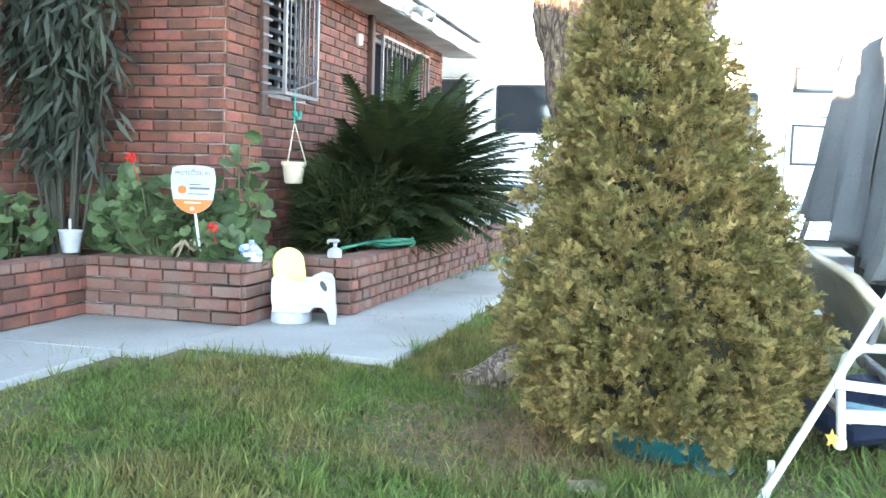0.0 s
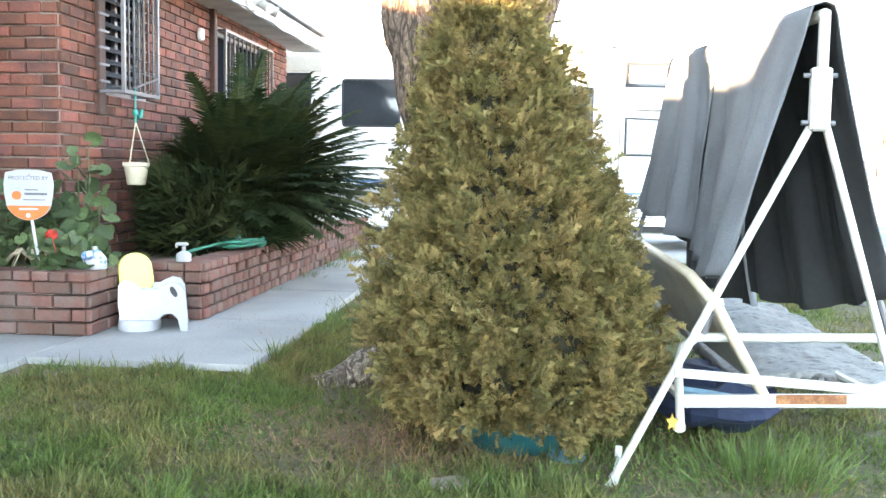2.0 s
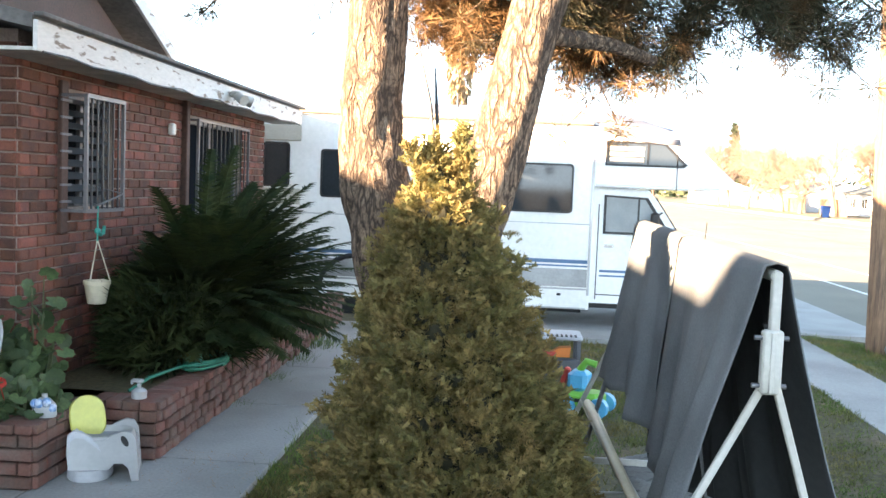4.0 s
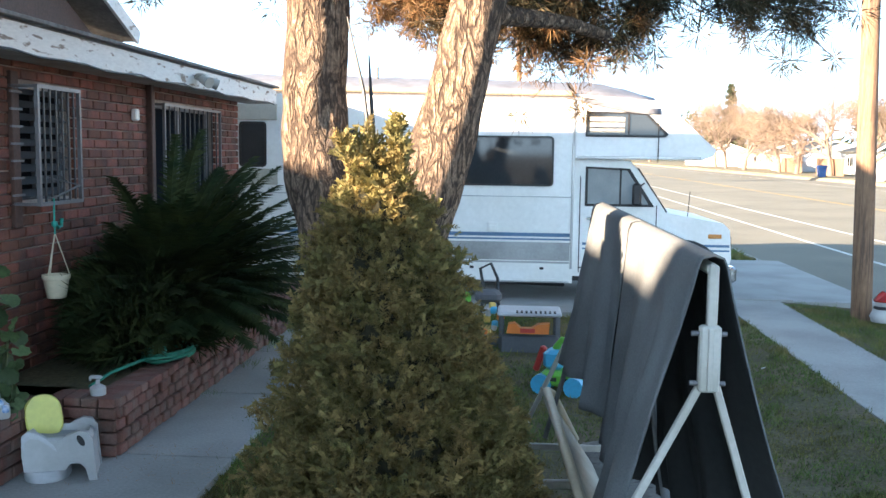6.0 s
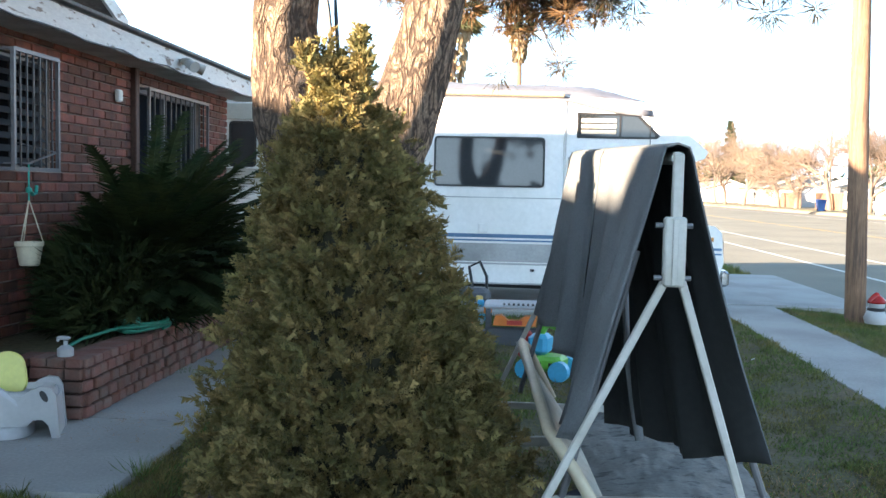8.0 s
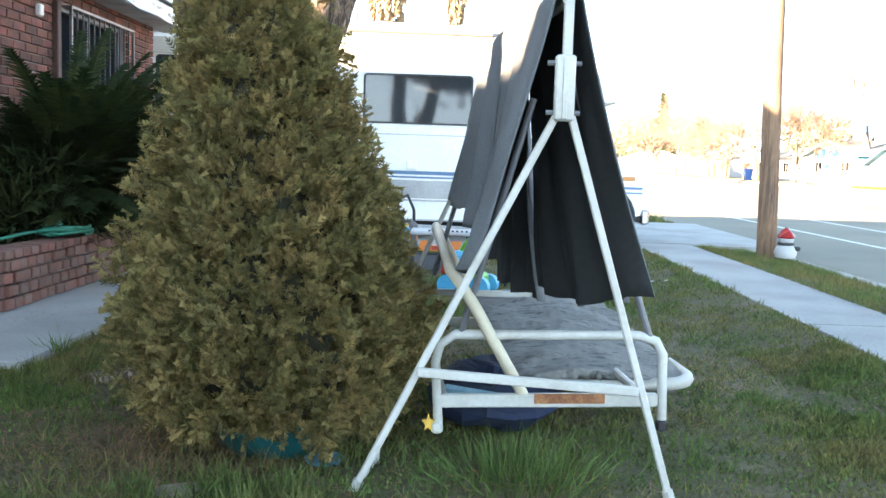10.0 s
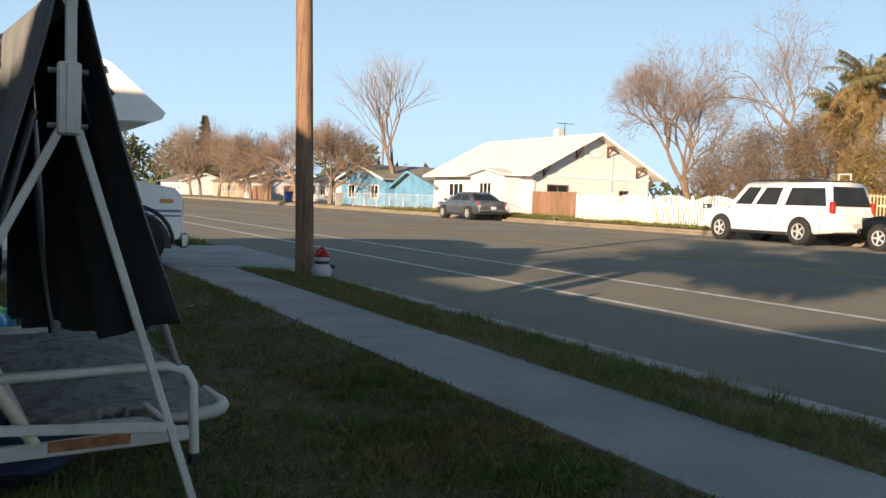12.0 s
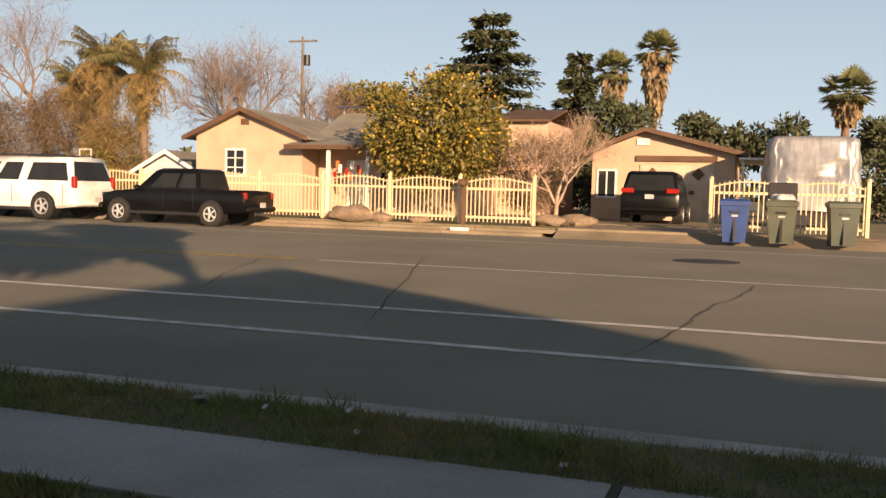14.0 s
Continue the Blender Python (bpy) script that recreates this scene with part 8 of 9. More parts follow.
def cedar(x, y, z, h, w, label, seed=1, tiers=17, taper=0.75):
    t = thing("conifer", label, "tree", (x, y, z))
    rnd = random.Random(seed)
    tr = MB()
    tr.tube([(0, 0, -0.2), (0, 0, h * 0.95)], [0.35, 0.03], 8)
    cs, ds, ss = [], [], []
    for k in range(tiers):
        u = 0.14 + 0.86 * k / tiers
        zz = h * u
        L = w * (1 - u) ** taper * rnd.uniform(0.65, 1.2) + 0.15
        for j in range(9):
            a = rnd.uniform(0, 6.28)
            tip = Vector((L * math.cos(a), L * math.sin(a), zz - L * 0.16 + rnd.uniform(-0.2, 0.3)))
            tr.tube([(0, 0, zz), tip], [0.05, 0.015], 4)
            for m in range(150):
                v = rnd.random() ** 0.7
                cs.append((tip.x * v + rnd.gauss(0, 0.13 * L), tip.y * v + rnd.gauss(0, 0.13 * L), zz + (tip.z - zz) * v - abs(rnd.gauss(0, 0.12))))
                ds.append((math.cos(a) + rnd.gauss(0, 0.5), math.sin(a) + rnd.gauss(0, 0.5), -0.35 + rnd.gauss(0, 0.3)))
                ss.append(rnd.uniform(0.25, 0.55))
    part("trunk", tr, M_twig, t)
    n = len(cs)
    v, f = scatter(quad_v, quad_f, frames_to(np.array(ds), rng.normal(0, 0.5, (n, 3)) + (0, 0, 1), np.array(cs), np.array(ss)))
    part("crown", array_mesh("crown", v, f, M_evergreen), None, t, "layered dark green boughs")
    return t


# behind the picket fences
leafy_tree(31.2, 10.8, 0.1, 5.2, (1.9, 2.7, 2.2), "orange tree full of ripe fruit behind the picket fence", M_citrus, 14000, 0.19, 50, 3, 300, 0.14, "orange_tree", zc=2.9)
bare_tree(30.0, 6.4, 0.1, 4.3, 5, "small pale crape myrtle without leaves beside the driveway", 6, 34, 0.09, M_brownleaf, haze=16000, split=(3, 4), bark=M_paletwig)
leafy_tree(33.6, 8.2, 0.1, 3.2, (1.0, 1.7, 1.5), "brown leafless shrub beside the garage drive", M_brownleaf, 9000, 0.2, 26, 19, 0, 0.08, "shrub", slim=0.3)
bare_tree(42, 45.8, 0, 10.8, 12, "large bare tree behind the white picket fence", 7, 40, 0.26, None, haze=14000, split=(3, 3))
bare_tree(46, 41.0, 0, 12.6, 22, "tall bare tree with fine grey twigs", 7, 38, 0.26, None, haze=14000, split=(2, 4))
queen_palm(42, 33.3, 0, 7.0, 3.2, "drooping feather palm with dry lower fronds", 4)
queen_palm(41, 30.0, 0, 6.4, 3.2, "shaggy feather palm beside the tan house", 9)
leafy_tree(41, 31.6, 0, 4.6, (1.8, 2.6, 2.2), "golden dry frond thicket between the palms", M_dryleaf, 15000, 0.34, 30, 77, 0, 0.14, "thicket", slim=0.2)
queen_palm(43.5, 36.0, 0, 6.0, 3.0, "golden feather palm beside the thicket", 14)
leafy_tree(40, 32.5, 0, 3.0, (1.6, 2.0, 1.5), "yellow-green shrub below the palms", M_citrus, 3000, 0.22, 18, 5, 0, 0.1, "shrub")
leafy_tree(41, 41.0, 0, 5.8, (2.4, 4.2, 2.6), "brown brushy thicket behind the white fence", M_brownleaf, 26000, 0.27, 40, 8, 0, 0.14, "thicket", slim=0.22)
leafy_tree(43, 36.5, 0, 7.0, (2.6, 2.6, 3.2), "brown leafless thicket behind the parked cars", M_brownleaf, 24000, 0.27, 36, 18, 0, 0.14, "thicket", slim=0.22)
bare_tree(50, 30.5, 0, 10.2, 31, "broad bare tree rising behind the tan house", 7, 36, 0.3, None, haze=9000, split=(3, 3))
bare_tree(52, 26.5, 0, 9.4, 33, "bare tree rising behind the tan house", 6, 36, 0.26, None, haze=7000, split=(3, 4))
cedar(60, 17.4, 0, 13.2, 5.0, "tall dark cedar with drooping layered boughs", 3, 15, 0.5)
leafy_tree(52, 22.0, 0, 7.6, (1.5, 2.6, 1.3), "olive green tree behind the roofs", M_citrus, 2600, 0.3, 20, 41, 0, 0.2)
cedar(60, 11.4, 0, 10.4, 2.6, "narrow dark conifer behind the garage", 8, 14)
leafy_tree(58, 8.8, 0, 7.0, (2.2, 2.8, 2.0), "dark evergreen tree below the palms", M_evergreen, 3500, 0.35, 24, 14, 0, 0.25)
fan_palm(60, 6.6, 0, 10.0, 1.5, "tall fan palm with a shaggy dry skirt", 0.36, 2)
fan_palm(60, 9.2, 0, 8.9, 1.4, "fan palm with a short dry skirt", 0.24, 5)
fan_palm(60, -4.4, 0, 7.4, 1.7, "broad fan palm behind the trailer", 0.22, 7)
for k, (yy, hh) in enumerate(((3.9, 6.4), (1.4, 5.9), (-1.4, 6.0), (-6.5, 6.4), (-10, 6.8), (-15, 7.0))):
    leafy_tree(61 + k % 2, yy, 0, hh, (2.0, 1.7, 1.8), "dark evergreen tree on the skyline", M_evergreen, 2000, 0.4, 18, 60 + k, 0, 0.2)
for k, (xx, yy, rx) in enumerate(((50, 8.5, 5.0), (47, -6.5, 4.0), (46, 23.5, 4.0))):
    leafy_tree(xx, yy, 0, 3.6, (1.8, rx, 1.9), "dark evergreen hedge closing the yard", M_evergreen, 5000, 0.3, 34, 140 + k, 0, 0.12, "hedge")
# down the street
bare_tree(35, 75.3, 0, 13.0, 44, "tall bare tree in front of the blue bungalow", 7, 20, 0.26, split=(2, 3))
for k, (xx, yy, hh) in enumerate(((30.0, 79.0, 8.6), (30.5, 90, 8.2), (30, 99, 8.8), (31, 109, 9.2), (30, 121, 9.8), (31, 136, 10.6), (33, 152, 11.0))):
    bare_tree(xx, yy, 0, hh, 70 + k, "round-headed bare brown street tree", 6, 46, 0.26, M_brownleaf, haze=26000, split=(3, 4))
for k, (xx, yy, hh, rr) in enumerate(((50, 256, 16, 9), (38, 262, 15, 9), (24, 270, 13, 8), (62, 240, 13, 9), (80, 200, 13, 9))):
    leafy_tree(xx, yy, 0, hh, (rr, rr, hh * 0.45), "dark evergreen tree at the end of the street", M_evergreen, 1800, 1.3, 20, 90 + k, 0, 0.5)
cedar(52, 229, 0, 19.5, 3.6, "tall slender conifer far down the street", 12, 34)
bare_tree(47, 64, 0, 8.0, 52, "bare tree behind the white cottage", 6, 38, 0.2)
# palms behind the motorhome
fan_palm(-3.0, 60.0, 0, 12.6, 2.6, "tall palm with a dry golden skirt behind the motorhome", 0.5, 21)
fan_palm(1.2, 80.0, 0, 15.4, 1.7, "slender palm far behind the motorhome", 0.2, 23)
# unseen tree added out of view so that its shade falls across the street
leafy_tree(-2.0, -2.7, LAWN, 6.7, (2.5, 2.5, 1.45), "unseen leafy tree added to shade the street", M_citrus, 9000, 0.3, 22, 120, 0, 0.18, "shadow_tree", off=(-0.8, 1.9))
# utility poles across the street
M_greypole = surface("grey_pole_wood", (0.17, 0.15, 0.135), 0.9, color2=(0.11, 0.1, 0.09), big=3, small=20, var=0.25, bump=0.2, stretch=(4, 4, 0.4))
p2 = build_pole(60, 31, 0, 11.6, 0.14, 0.0, "utility_pole", "grey utility pole with a crossarm and transformer", M_greypole)
c = MB()
c.box((60, 31, 11.3), (0.12, 2.2, 0.12))
part("crossarm", c, M_greypole, p2)
c = MB()
c.tube([(59.9, 30.6, 9.6), (59.9, 30.6, 10.3)], 0.22, 12)
part("transformer", c, M_dark, p2)
for xx, yy, hh in ((44, 100, 8.5), (33, 98, 9.0), (40, 150, 9.5)):
    build_pole(xx, yy, 0, hh, 0.13, 0.0, "utility_pole", "thin grey utility pole far down the street", M_greypole)


# far woods that close the horizon
def far_woods():
    n = 9000
    t = rng.random(n)
    ang = -0.6 + 3.2 * t
    rad = 330 + 60 * rng.random(n)
    hgt = 7 + 4 * np.sin(ang * 23) + 3 * np.sin(ang * 57)
    p = np.stack([rad * np.cos(ang), rad * np.sin(ang), rng.random(n) ** 1.3 * np.maximum(hgt, 3)], 1)
    v, f = scatter(quad_v, quad_f, frames_to(rng.normal(0, 1, (n, 3)), rng.normal(0, 1, (n, 3)), p, rng.uniform(3, 6, n)))
    ob = new("far_woods", array_mesh("far_woods", v, f, M_evergreen))
    tagged(ob, "hazy belt of distant trees on the horizon", "trees", kind="stuff")


far_woods()

# ---------- toys, cushion, litter ----------
def build_cushion():
    t = thing("swing_cushion", "wrinkled grey seat cushion lying under the swing", "cushion")
    n, m = 54, 70
    vs = []
    for j in range(m + 1):
        y = 4.40 + 1.52 * j / m
        dy = y - 4.40
        cut = 0.16 - math.sqrt(max(0.0, 0.16 ** 2 - (0.16 - dy) ** 2)) if dy < 0.16 else 0.0
        x0, x1 = 1.78 - 0.13 * j / m, 2.47 - 0.13 * j / m - cut
        for i in range(n + 1):
            u, v = i / n, j / m
            x = x0 + (x1 - x0) * u
            z = 0.10 + 0.04 * math.sin(math.pi * u) + 0.10 * v + 0.018 * noise.noise(Vector((x * 6, y * 6, 0))) + 0.02 * abs(noise.noise(Vector((x * 9, y * 13, 3)))) + 0.006 * noise.noise(Vector((x * 40, y * 30, 5)))
            vs.append((x, y, z))
    k = n + 1
    mb = MB()
    mb.add(vs, [(j * k + i, j * k + i + 1, (j + 1) * k + i + 1, (j + 1) * k + i) for j in range(m) for i in range(n)])
    # second, darker tone paints the shade of creases into the canvas
    o = part("cushion_top", mb, surface("grey_canvas", (0.2, 0.19, 0.175), 0.9, color2=(0.1, 0.095, 0.09), big=22, small=90, var=0.2, bump=0.3, mixlow=0.56, mixhigh=0.64, stretch=(0.6, 1.4, 1)), t, "", 60)
    s = o.modifiers.new("thickness", 'SOLIDIFY')
    s.thickness = 0.05
    e = MB()
    pts = [(1.95, 4.385, 0.095), (2.3, 4.385, 0.095)]
    for k in range(7):
        g = radians(-90 + 15 * k)
        pts.append((2.32 + 0.165 * math.cos(g), 4.55 + 0.165 * math.sin(g), 0.1))
    pts += [(2.475, 4.8, 0.11)]
    e.tube(pts, [0.012, 0.02] + [0.026] * 7 + [0.012], 8)
    part("edge_tube", e, M_steel, t, "white padded edge", 50)
    # backrest, folded over to the side
    b = MB()
    vs = []
    for j in range(15):
        for i in range(11):
            u, v = i / 10, j / 14
            vs.append((1.78 - 0.27 * u - 0.10 * v, 4.02 + 1.6 * v, 0.16 + 0.40 * u + 0.02 * v - 0.05 * math.sin(math.pi * u) * math.sin(math.pi * v)))
    b.add(vs, [(j * 11 + i, j * 11 + i + 1, (j + 1) * 11 + i + 1, (j + 1) * 11 + i) for j in range(14) for i in range(10)])
    o = part("backrest_sheet", b, surface("beige_sheet", (0.42, 0.4, 0.34), 0.85, var=0.12, big=4, small=60, bump=0.15), t, "faded beige back sheet", 60)
    s = o.modifiers.new("thickness", 'SOLIDIFY')
    s.thickness = 0.01
    e = MB()
    e.tube([(1.79, 3.99, 0.13), (1.6, 3.93, 0.46), (1.52, 4.02, 0.56), (1.44, 5.45, 0.61), (1.47, 5.6, 0.56), (1.6, 5.66, 0.3)], 0.02, 8)
    part("backrest_tube", e, M_cream, t, "cream steel tube", 50)
    c = MB()
    c.ball((1.72, 4.6, 0.0), 0.3, 18, 12, (0.95, 1.4, 0.36))
    c.v = [tuple(Vector(p) + Vector((0, 0, 0.05 * noise.noise(Vector(p) * 9)))) for p in c.v]
    part("storage_bag", c, surface("navy_bag", (0.012, 0.022, 0.06), 0.8, var=0.2), t, "dark navy bag")
    c = MB()
    c.tube([(1.52, 4.2, 0.1), (1.7, 4.1, 0.1), (1.9, 4.15, 0.09)], 0.02, 6)
    part("pale_strap", c, surface("sky_strap", (0.3, 0.5, 0.62), 0.6, var=0.1), t)


build_cushion()


def build_toys():
    M_b = surface("toy_blue", (0.1, 0.42, 0.68), 0.4, var=0.08, bump=0)
    M_g = surface("toy_green", (0.2, 0.52, 0.06), 0.4, var=0.08, bump=0)
    M_r = surface("toy_red", (0.5, 0.05, 0.04), 0.4, var=0.08, bump=0)
    M_o = surface("toy_orange", (0.75, 0.22, 0.04), 0.4, var=0.08, bump=0)
    M_y = surface("toy_yellow", (0.7, 0.48, 0.12), 0.4, var=0.08, bump=0)
    M_k = surface("toy_charcoal", (0.1, 0.105, 0.12), 0.5, var=0.1, bump=0.02)
    t = thing("play_table", "grey plastic play table with a pale top on the grass", "toy table", (1.42, 9.75, LAWN))
    b = MB()
    b.box((0, 0.22, 0.36), (0.62, 0.44, 0.04), b=0.015)
    part("tabletop", b, surface("toy_top", (0.55, 0.58, 0.62), 0.35, var=0.06), t, "pale grey keyboard top")
    for sx in (-1, 1):
        for sy in (0.04, 0.4):
            b = MB()
            b.box((sx * 0.27, sy, 0.17), (0.05, 0.05, 0.34), b=0.01)
            part("leg", b, M_k, t)
    b = MB()
    b.box((0, 0.0, 0.06), (0.56, 0.06, 0.22), b=0.02)
    part("front_panel", b, M_k, t)
    for k in range(9):
        b = MB()
        b.box((-0.12 + 0.045 * k, 0.03, 0.385), (0.02, 0.09, 0.012), b=0.002)
        part("key", b, M_dark, t)
    t = thing("toy_ramp", "orange plastic toy track piece on the play table", "toy", (1.40, 9.68, LAWN + 0.2))
    b = MB()
    b.prism([(-0.2, 0.0), (0.2, 0.0), (0.21, 0.1), (0.1, 0.09), (0.04, 0.05), (-0.06, 0.05), (-0.12, 0.1), (-0.18, 0.09)], 'y', -0.05, 0.05)
    part("ramp", b, M_o, t)
    b = MB()
    b.box((0.0, -0.052, 0.03), (0.14, 0.008, 0.04), b=0.002)
    part("red_insert", b, M_r, t)
    t = thing("toy_truck", "blue and green plastic toy truck on the lawn", "toy", (1.66, 8.3, LAWN), -20)
    b = MB()
    b.box((0, 0, 0.12), (0.3, 0.24, 0.12), b=0.03)
    part("body", b, M_g, t)
    b = MB()
    b.box((-0.06, 0.02, 0.26), (0.16, 0.2, 0.16), b=0.03)
    part("cab", b, M_b, t)
    for k, (x, y) in enumerate(((-0.13, -0.12), (0.14, -0.12), (-0.13, 0.12), (0.14, 0.12))):
        b = MB()
        b.tube([(x, y - 0.035, 0.075), (x, y + 0.035, 0.075)], 0.08, 14)
        part("wheel", b, M_b, t, "", 40)
    for x in (-0.03, 0.08):
        b = MB()
        b.box((x, -0.122, 0.12), (0.05, 0.01, 0.03))
        part("window", b, M_dark, t)
    b = MB()
    b.box((-0.2, 0.05, 0.24), (0.05, 0.06, 0.22), b=0.012, mat=Matrix.Rotation(radians(18), 3, 'Y'))
    part("arm", b, M_r, t)
    b = MB()
    b.tube([(-0.06, 0.02, 0.34), (0.0, 0.0, 0.42), (0.08, 0.0, 0.4)], 0.03, 8)
    part("crane", b, M_g, t, "", 50)
    t = thing("toy_figure_set", "small yellow and orange plastic toy blocks on a stand", "toy", (1.07, 10.0, LAWN))
    for k in range(9):
        b = MB()
        b.box((R.uniform(-0.12, 0.12), R.uniform(-0.08, 0.08), 0.12 + 0.035 * k), (R.uniform(0.04, 0.1), 0.05, R.uniform(0.04, 0.08)), rz=R.uniform(0, 90), b=0.008)
        part("block", b, (M_y, M_o, M_plastic, M_b)[k % 4], t)
    b = MB()
    b.box((0, 0, 0.05), (0.26, 0.2, 0.1), b=0.02)
    part("base", b, M_k, t)
    t = thing("pushchair", "folded dark pushchair leaning beside the motorhome", "pushchair", (0.88, 11.2, LAWN))
    b = MB()
    b.tube([(0.0, 0, 0.0), (0.05, 0.1, 0.35), (0.0, 0.15, 0.6), (0.12, 0.15, 0.66), (0.2, 0.1, 0.5), (0.22, 0.0, 0.1)], 0.018, 7)
    part("frame", b, M_dark, t, "", 50)
    b = MB()
    b.box((0.1, 0.05, 0.3), (0.3, 0.2, 0.16), b=0.05)
    part("seat", b, M_k, t)
    t = thing("toy_slide", "green plastic toy panel standing on the lawn", "toy", (0.78, 9.9, LAWN))
    b = MB()
    b.prism(rounded_rect(-0.07, 0.07, 0.0, 0.55, 0.05), 'y', -0.02, 0.02)
    part("panel", b, M_g, t)


build_toys()


def stone(x, y, z, r, label):
    b = MB()
    b.ball((0, 0, 0), r * 0.7, 14, 8, (1.6, 1, 0.22))
    b.v = [tuple(Vector(p) * (1 + 0.25 * noise.noise(Vector(p) * (1.6 / r) + Vector((x, y, 0))))) for p in b.v]
    solid("flat_stone", b, surface("buried_stone", (0.24, 0.2, 0.15), 0.95, var=0.25, bump=0.5, big=6, small=40), label, "stone", smooth=60, at=(x, y, z))


stone(0.72, 3.68, LAWN + 0.005, 0.1, "flat half-buried stone in the lawn")
stone(-0.75, 4.35, LAWN + 0.01, 0.09, "pale half-buried stone in the lawn")
lt = MB()
lt.box((5.3, 3.1, -0.085), (0.12, 0.09, 0.03), rz=25, b=0.01)
solid("meter_lid", lt, M_dark, "small dark meter lid in the verge", "lid")
for k, (x, y) in enumerate(((5.1, 2.6), (4.85, 2.0), (4.73, 1.05), (3.3, 9.0), (3.45, 9.1), (5.2, 2.2))):
    b = MB()
    b.box((0, 0, 0), (0.03, 0.022, 0.004), rz=40 * k)
    b.v = [(p[0], p[1], p[2] + 0.012 * math.sin(40 * p[0])) for p in b.v]
    solid("paper_scrap", b, M_plastic, "small scrap of white paper litter on the grass", "litter", at=(x, y, -0.03 if x > 4.6 else -0.07))


# ---------- grass ----------
M_dry = surface("brown_needles", (0.38, 0.21, 0.1), 0.9, color2=(0.27, 0.15, 0.07), big=3, small=30, var=0.3, bump=0, island=0.35)
M_weed = surface("weed_leaf", (0.125, 0.19, 0.048), 0.65, color2=(0.085, 0.14, 0.038), big=4, small=25, var=0.3, bump=0, island=0.6, leaf=0.3)
blade_v = np.array([(-0.03, 0, 0), (0.03, 0, 0), (0.022, 0.5, 0.04), (-0.022, 0.5, 0.04), (0.0, 1.0, 0.16)])
blade_f = np.array([(0, 1, 2), (0, 2, 3), (3, 2, 4)])


def patchy(x, y, s):
    return np.array([noise.noise(Vector((a * s, b * s, 1.7))) for a, b in zip(x, y)])


def grass(name, label, n, x0, x1, y0, y1, h, keep, zfun, wide=1.0, mat=None):
    x, y = rng.uniform(x0, x1, n), rng.uniform(y0, y1, n)
    k = keep(x, y)
    x, y = x[k], y[k]
    z = zfun(x, y)
    m = len(x)
    clump = patchy(x, y, 8.0)
    low = 1 - 0.35 * np.clip((x - 0.9) / 0.6, 0, 1) * (x < 4)
    hh = low * h * rng.uniform(0.45, 1.25, m) * (1 + 0.6 * np.clip(patchy(x, y, 1.3), -0.6, 0.8)) * (1 + 1.3 * np.clip(clump, -0.5, 0.7))
    dirs = np.stack([rng.normal(0, 0.6, m), rng.normal(0, 0.6, m), np.ones(m)], 1)
    sc = np.stack([np.full(m, h * 1.05 * wide), hh, hh], 1)
    v, f = scatter(blade_v, blade_f, frames_to(dirs, rng.normal(0, 1, (m, 3)), np.stack([x, y, z], 1), sc))
    ob = new(name, array_mesh(name, v, f, mat or M_grass))
    tagged(ob, label, "grass", kind="stuff")


def on_lawn(x, y):
    path = ((x < -1.58) | ((y > 4.5) & (x < -1.32) & (y < 5.6)) | ((y > 4.78) & (x < -0.33)))
    bare = np.array([noise.noise(Vector((a * 0.9, b * 0.9, 8.2))) for a, b in zip(x, y)])
    worn = ((x - 0.38) ** 2 / 0.3 + (y - 4.05) ** 2 / 0.25 < 1) | ((x - 2.0) ** 2 / 0.9 + (y - 4.7) ** 2 / 2.0 < 1) | ((x - 2.6) ** 2 / 0.5 + (y - 3.6) ** 2 / 0.25 < 1)
    r = rng.random(len(x))
    trunk = (x - 0.5) ** 2 + (y - 5.2) ** 2 < 0.13
    return ~path & ~trunk & ~(worn & (r < 0.6)) & ~((bare > 0.2) & (r < 0.75))


zl = np.vectorize(lambda x, y: ground_z(x, y))
grass("lawn_grass", "patchy green lawn of short rough grass", 165000, -1.6, 3.82, 2.6, 6.2, 0.056, on_lawn, zl, 1.7)
grass("lawn_weeds", "low broad-leaved weeds among the lawn grass", 46000, -1.6, 3.82, 2.8, 6.2, 0.032, lambda x, y: on_lawn(x, y) & (patchy(x, y, 2.2) > -0.1), zl, 5.5, M_weed)
grass("lawn_grass", "green lawn further back behind the swing", 70000, -0.33, 3.84, 6.2, 12.0, 0.06, on_lawn, zl, 1.7)
grass("lawn_grass", "shaded front lawn where the camera stands", 60000, -1.6, 3.84, -5.0, 2.6, 0.055, on_lawn, zl, 2.6)
verge_z = lambda x, y: -0.05 - np.clip((x - 4.62) / 0.9, 0, 1) * 0.07
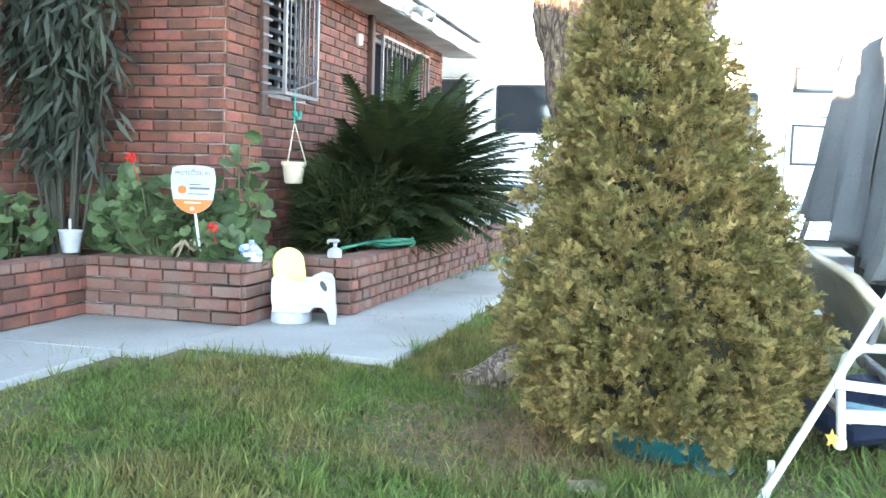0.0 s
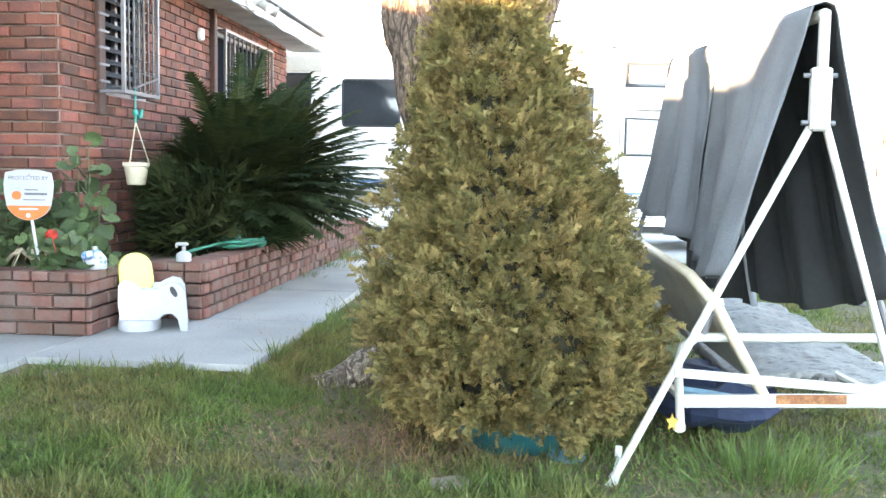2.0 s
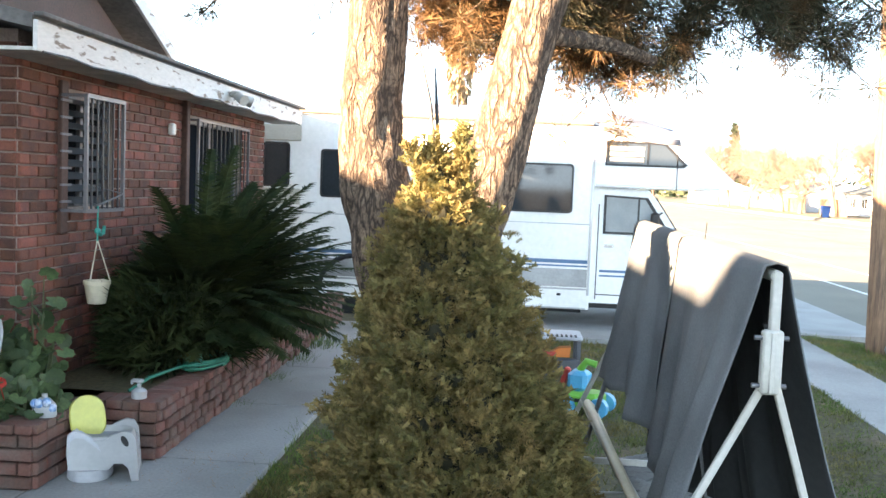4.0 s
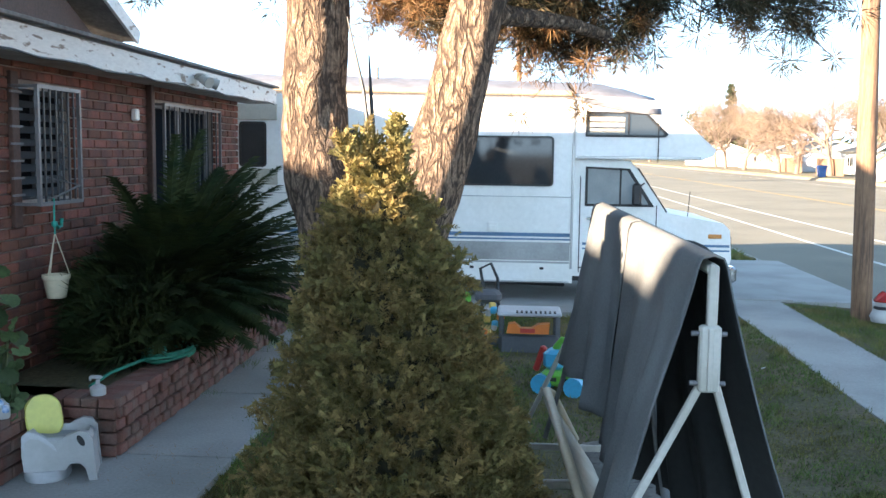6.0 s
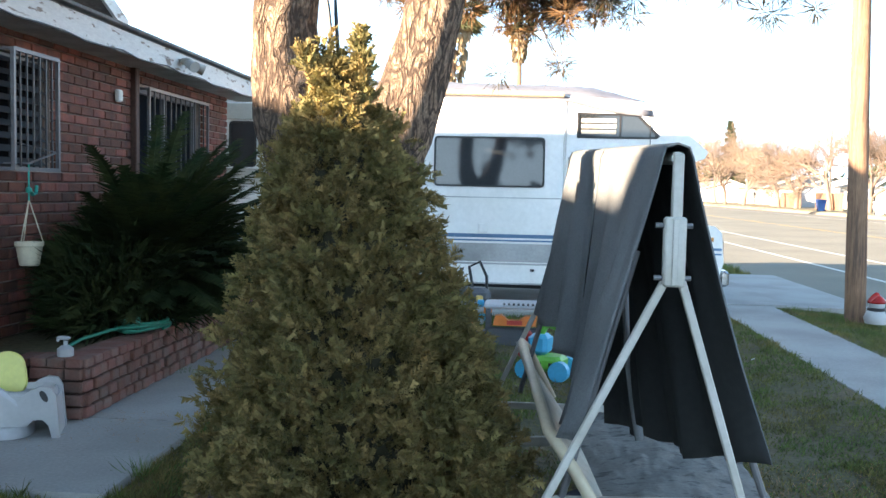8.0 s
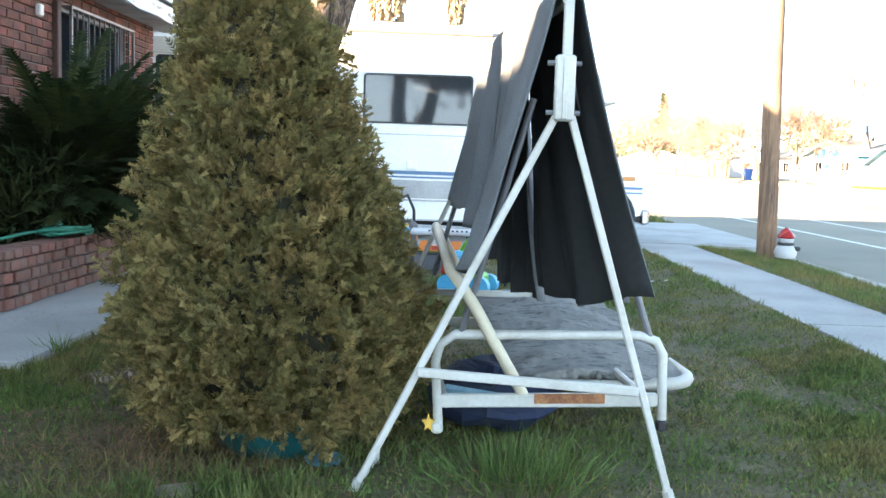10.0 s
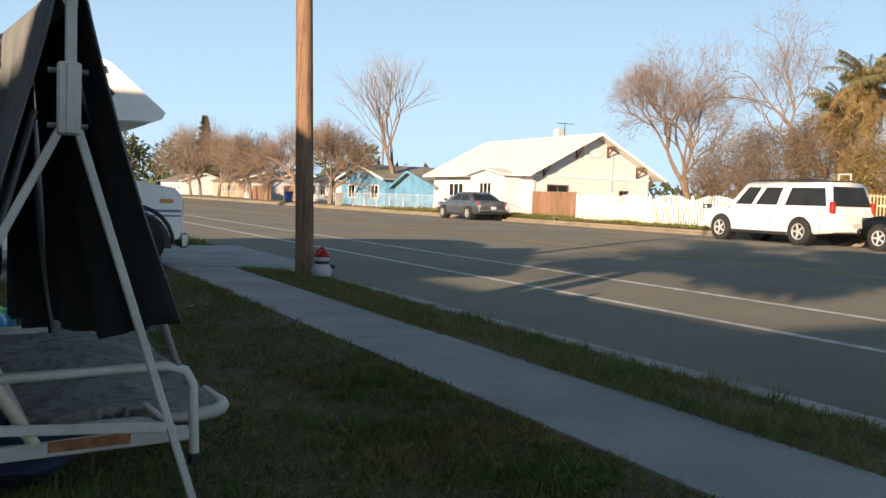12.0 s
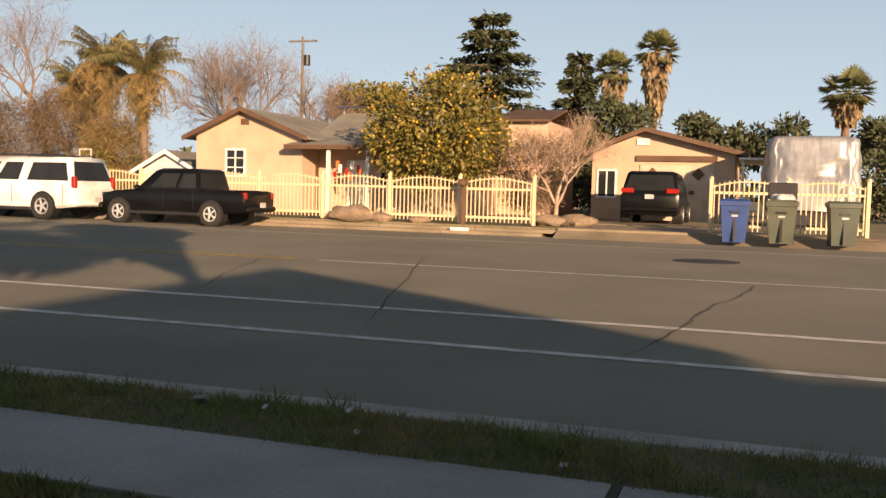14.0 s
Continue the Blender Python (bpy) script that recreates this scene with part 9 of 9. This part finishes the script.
grass("verge_grass", "rough grass verge between pavement and kerb", 60000, 4.58, 5.55, -1.0, 12.6, 0.055, lambda x, y: rng.random(len(x)) < 0.8 - 0.5 * (patchy(x, y, 1.2) > 0.25), verge_z, 1.3)
grass("verge_grass", "rough grass verge further along the street", 26000, 4.6, 5.6, 17.6, 40, 0.09, lambda x, y: x > 0, verge_z, 2.5)
grass("kerb_weeds", "weedy grass strip before the far picket fences", 16000, 26.65, 27.4, 20, 60, 0.16, lambda x, y: x > 0, lambda x, y: np.full(len(x), 0.08), 2.5)
grass("weed_grass", "green weeds in front of the white cottage", 16000, 27.4, 30.5, 38, 60, 0.16, lambda x, y: x > 0, lambda x, y: np.full(len(x), 0.08), 3)


M_redneedle = surface("red_needle_litter", (0.25, 0.13, 0.065), 0.85, color2=(0.17, 0.095, 0.05), big=6, small=30, var=0.3, bump=0, island=0.4)


def litter(name, label, n, x0, x1, y0, y1, keep, length, lift, mat=None):
    """Dry straw lying flat on the ground."""
    x, y = rng.uniform(x0, x1, n), rng.uniform(y0, y1, n)
    k = keep(x, y)
    x, y = x[k], y[k]
    m = len(x)
    a = rng.random(m) * 2 * np.pi
    d = np.stack([np.cos(a), np.sin(a), rng.normal(0.1, 0.2, m)], 1)
    s = rng.uniform(0.5, 1.3, m) * length
    sc = np.stack([np.full(m, 0.036), s, s], 1)
    v, f = scatter(blade_v, blade_f, frames_to(d, np.tile((0, 0, 1.0), (m, 1)), np.stack([x, y, zl(x, y) + lift * rng.random(m)], 1), sc))
    tagged(new(name, array_mesh(name, v, f, mat or M_dry)), label, "dry needles", kind="stuff")


litter("dry_litter", "reddish brown fallen needles under the pine", 24000, -1.0, 1.5, 3.2, 5.0, lambda x, y: (x - 0.38) ** 2 / 0.4 + (y - 4.05) ** 2 / 0.35 < rng.random(len(x)) ** 1.2, 0.07, 0.045, M_redneedle)
litter("straw_litter", "scattered dry straw between the lawn grass", 9000, -1.5, 3.8, 2.8, 6.2, lambda x, y: patchy(x, y, 1.1) > -0.15, 0.06, 0.045)
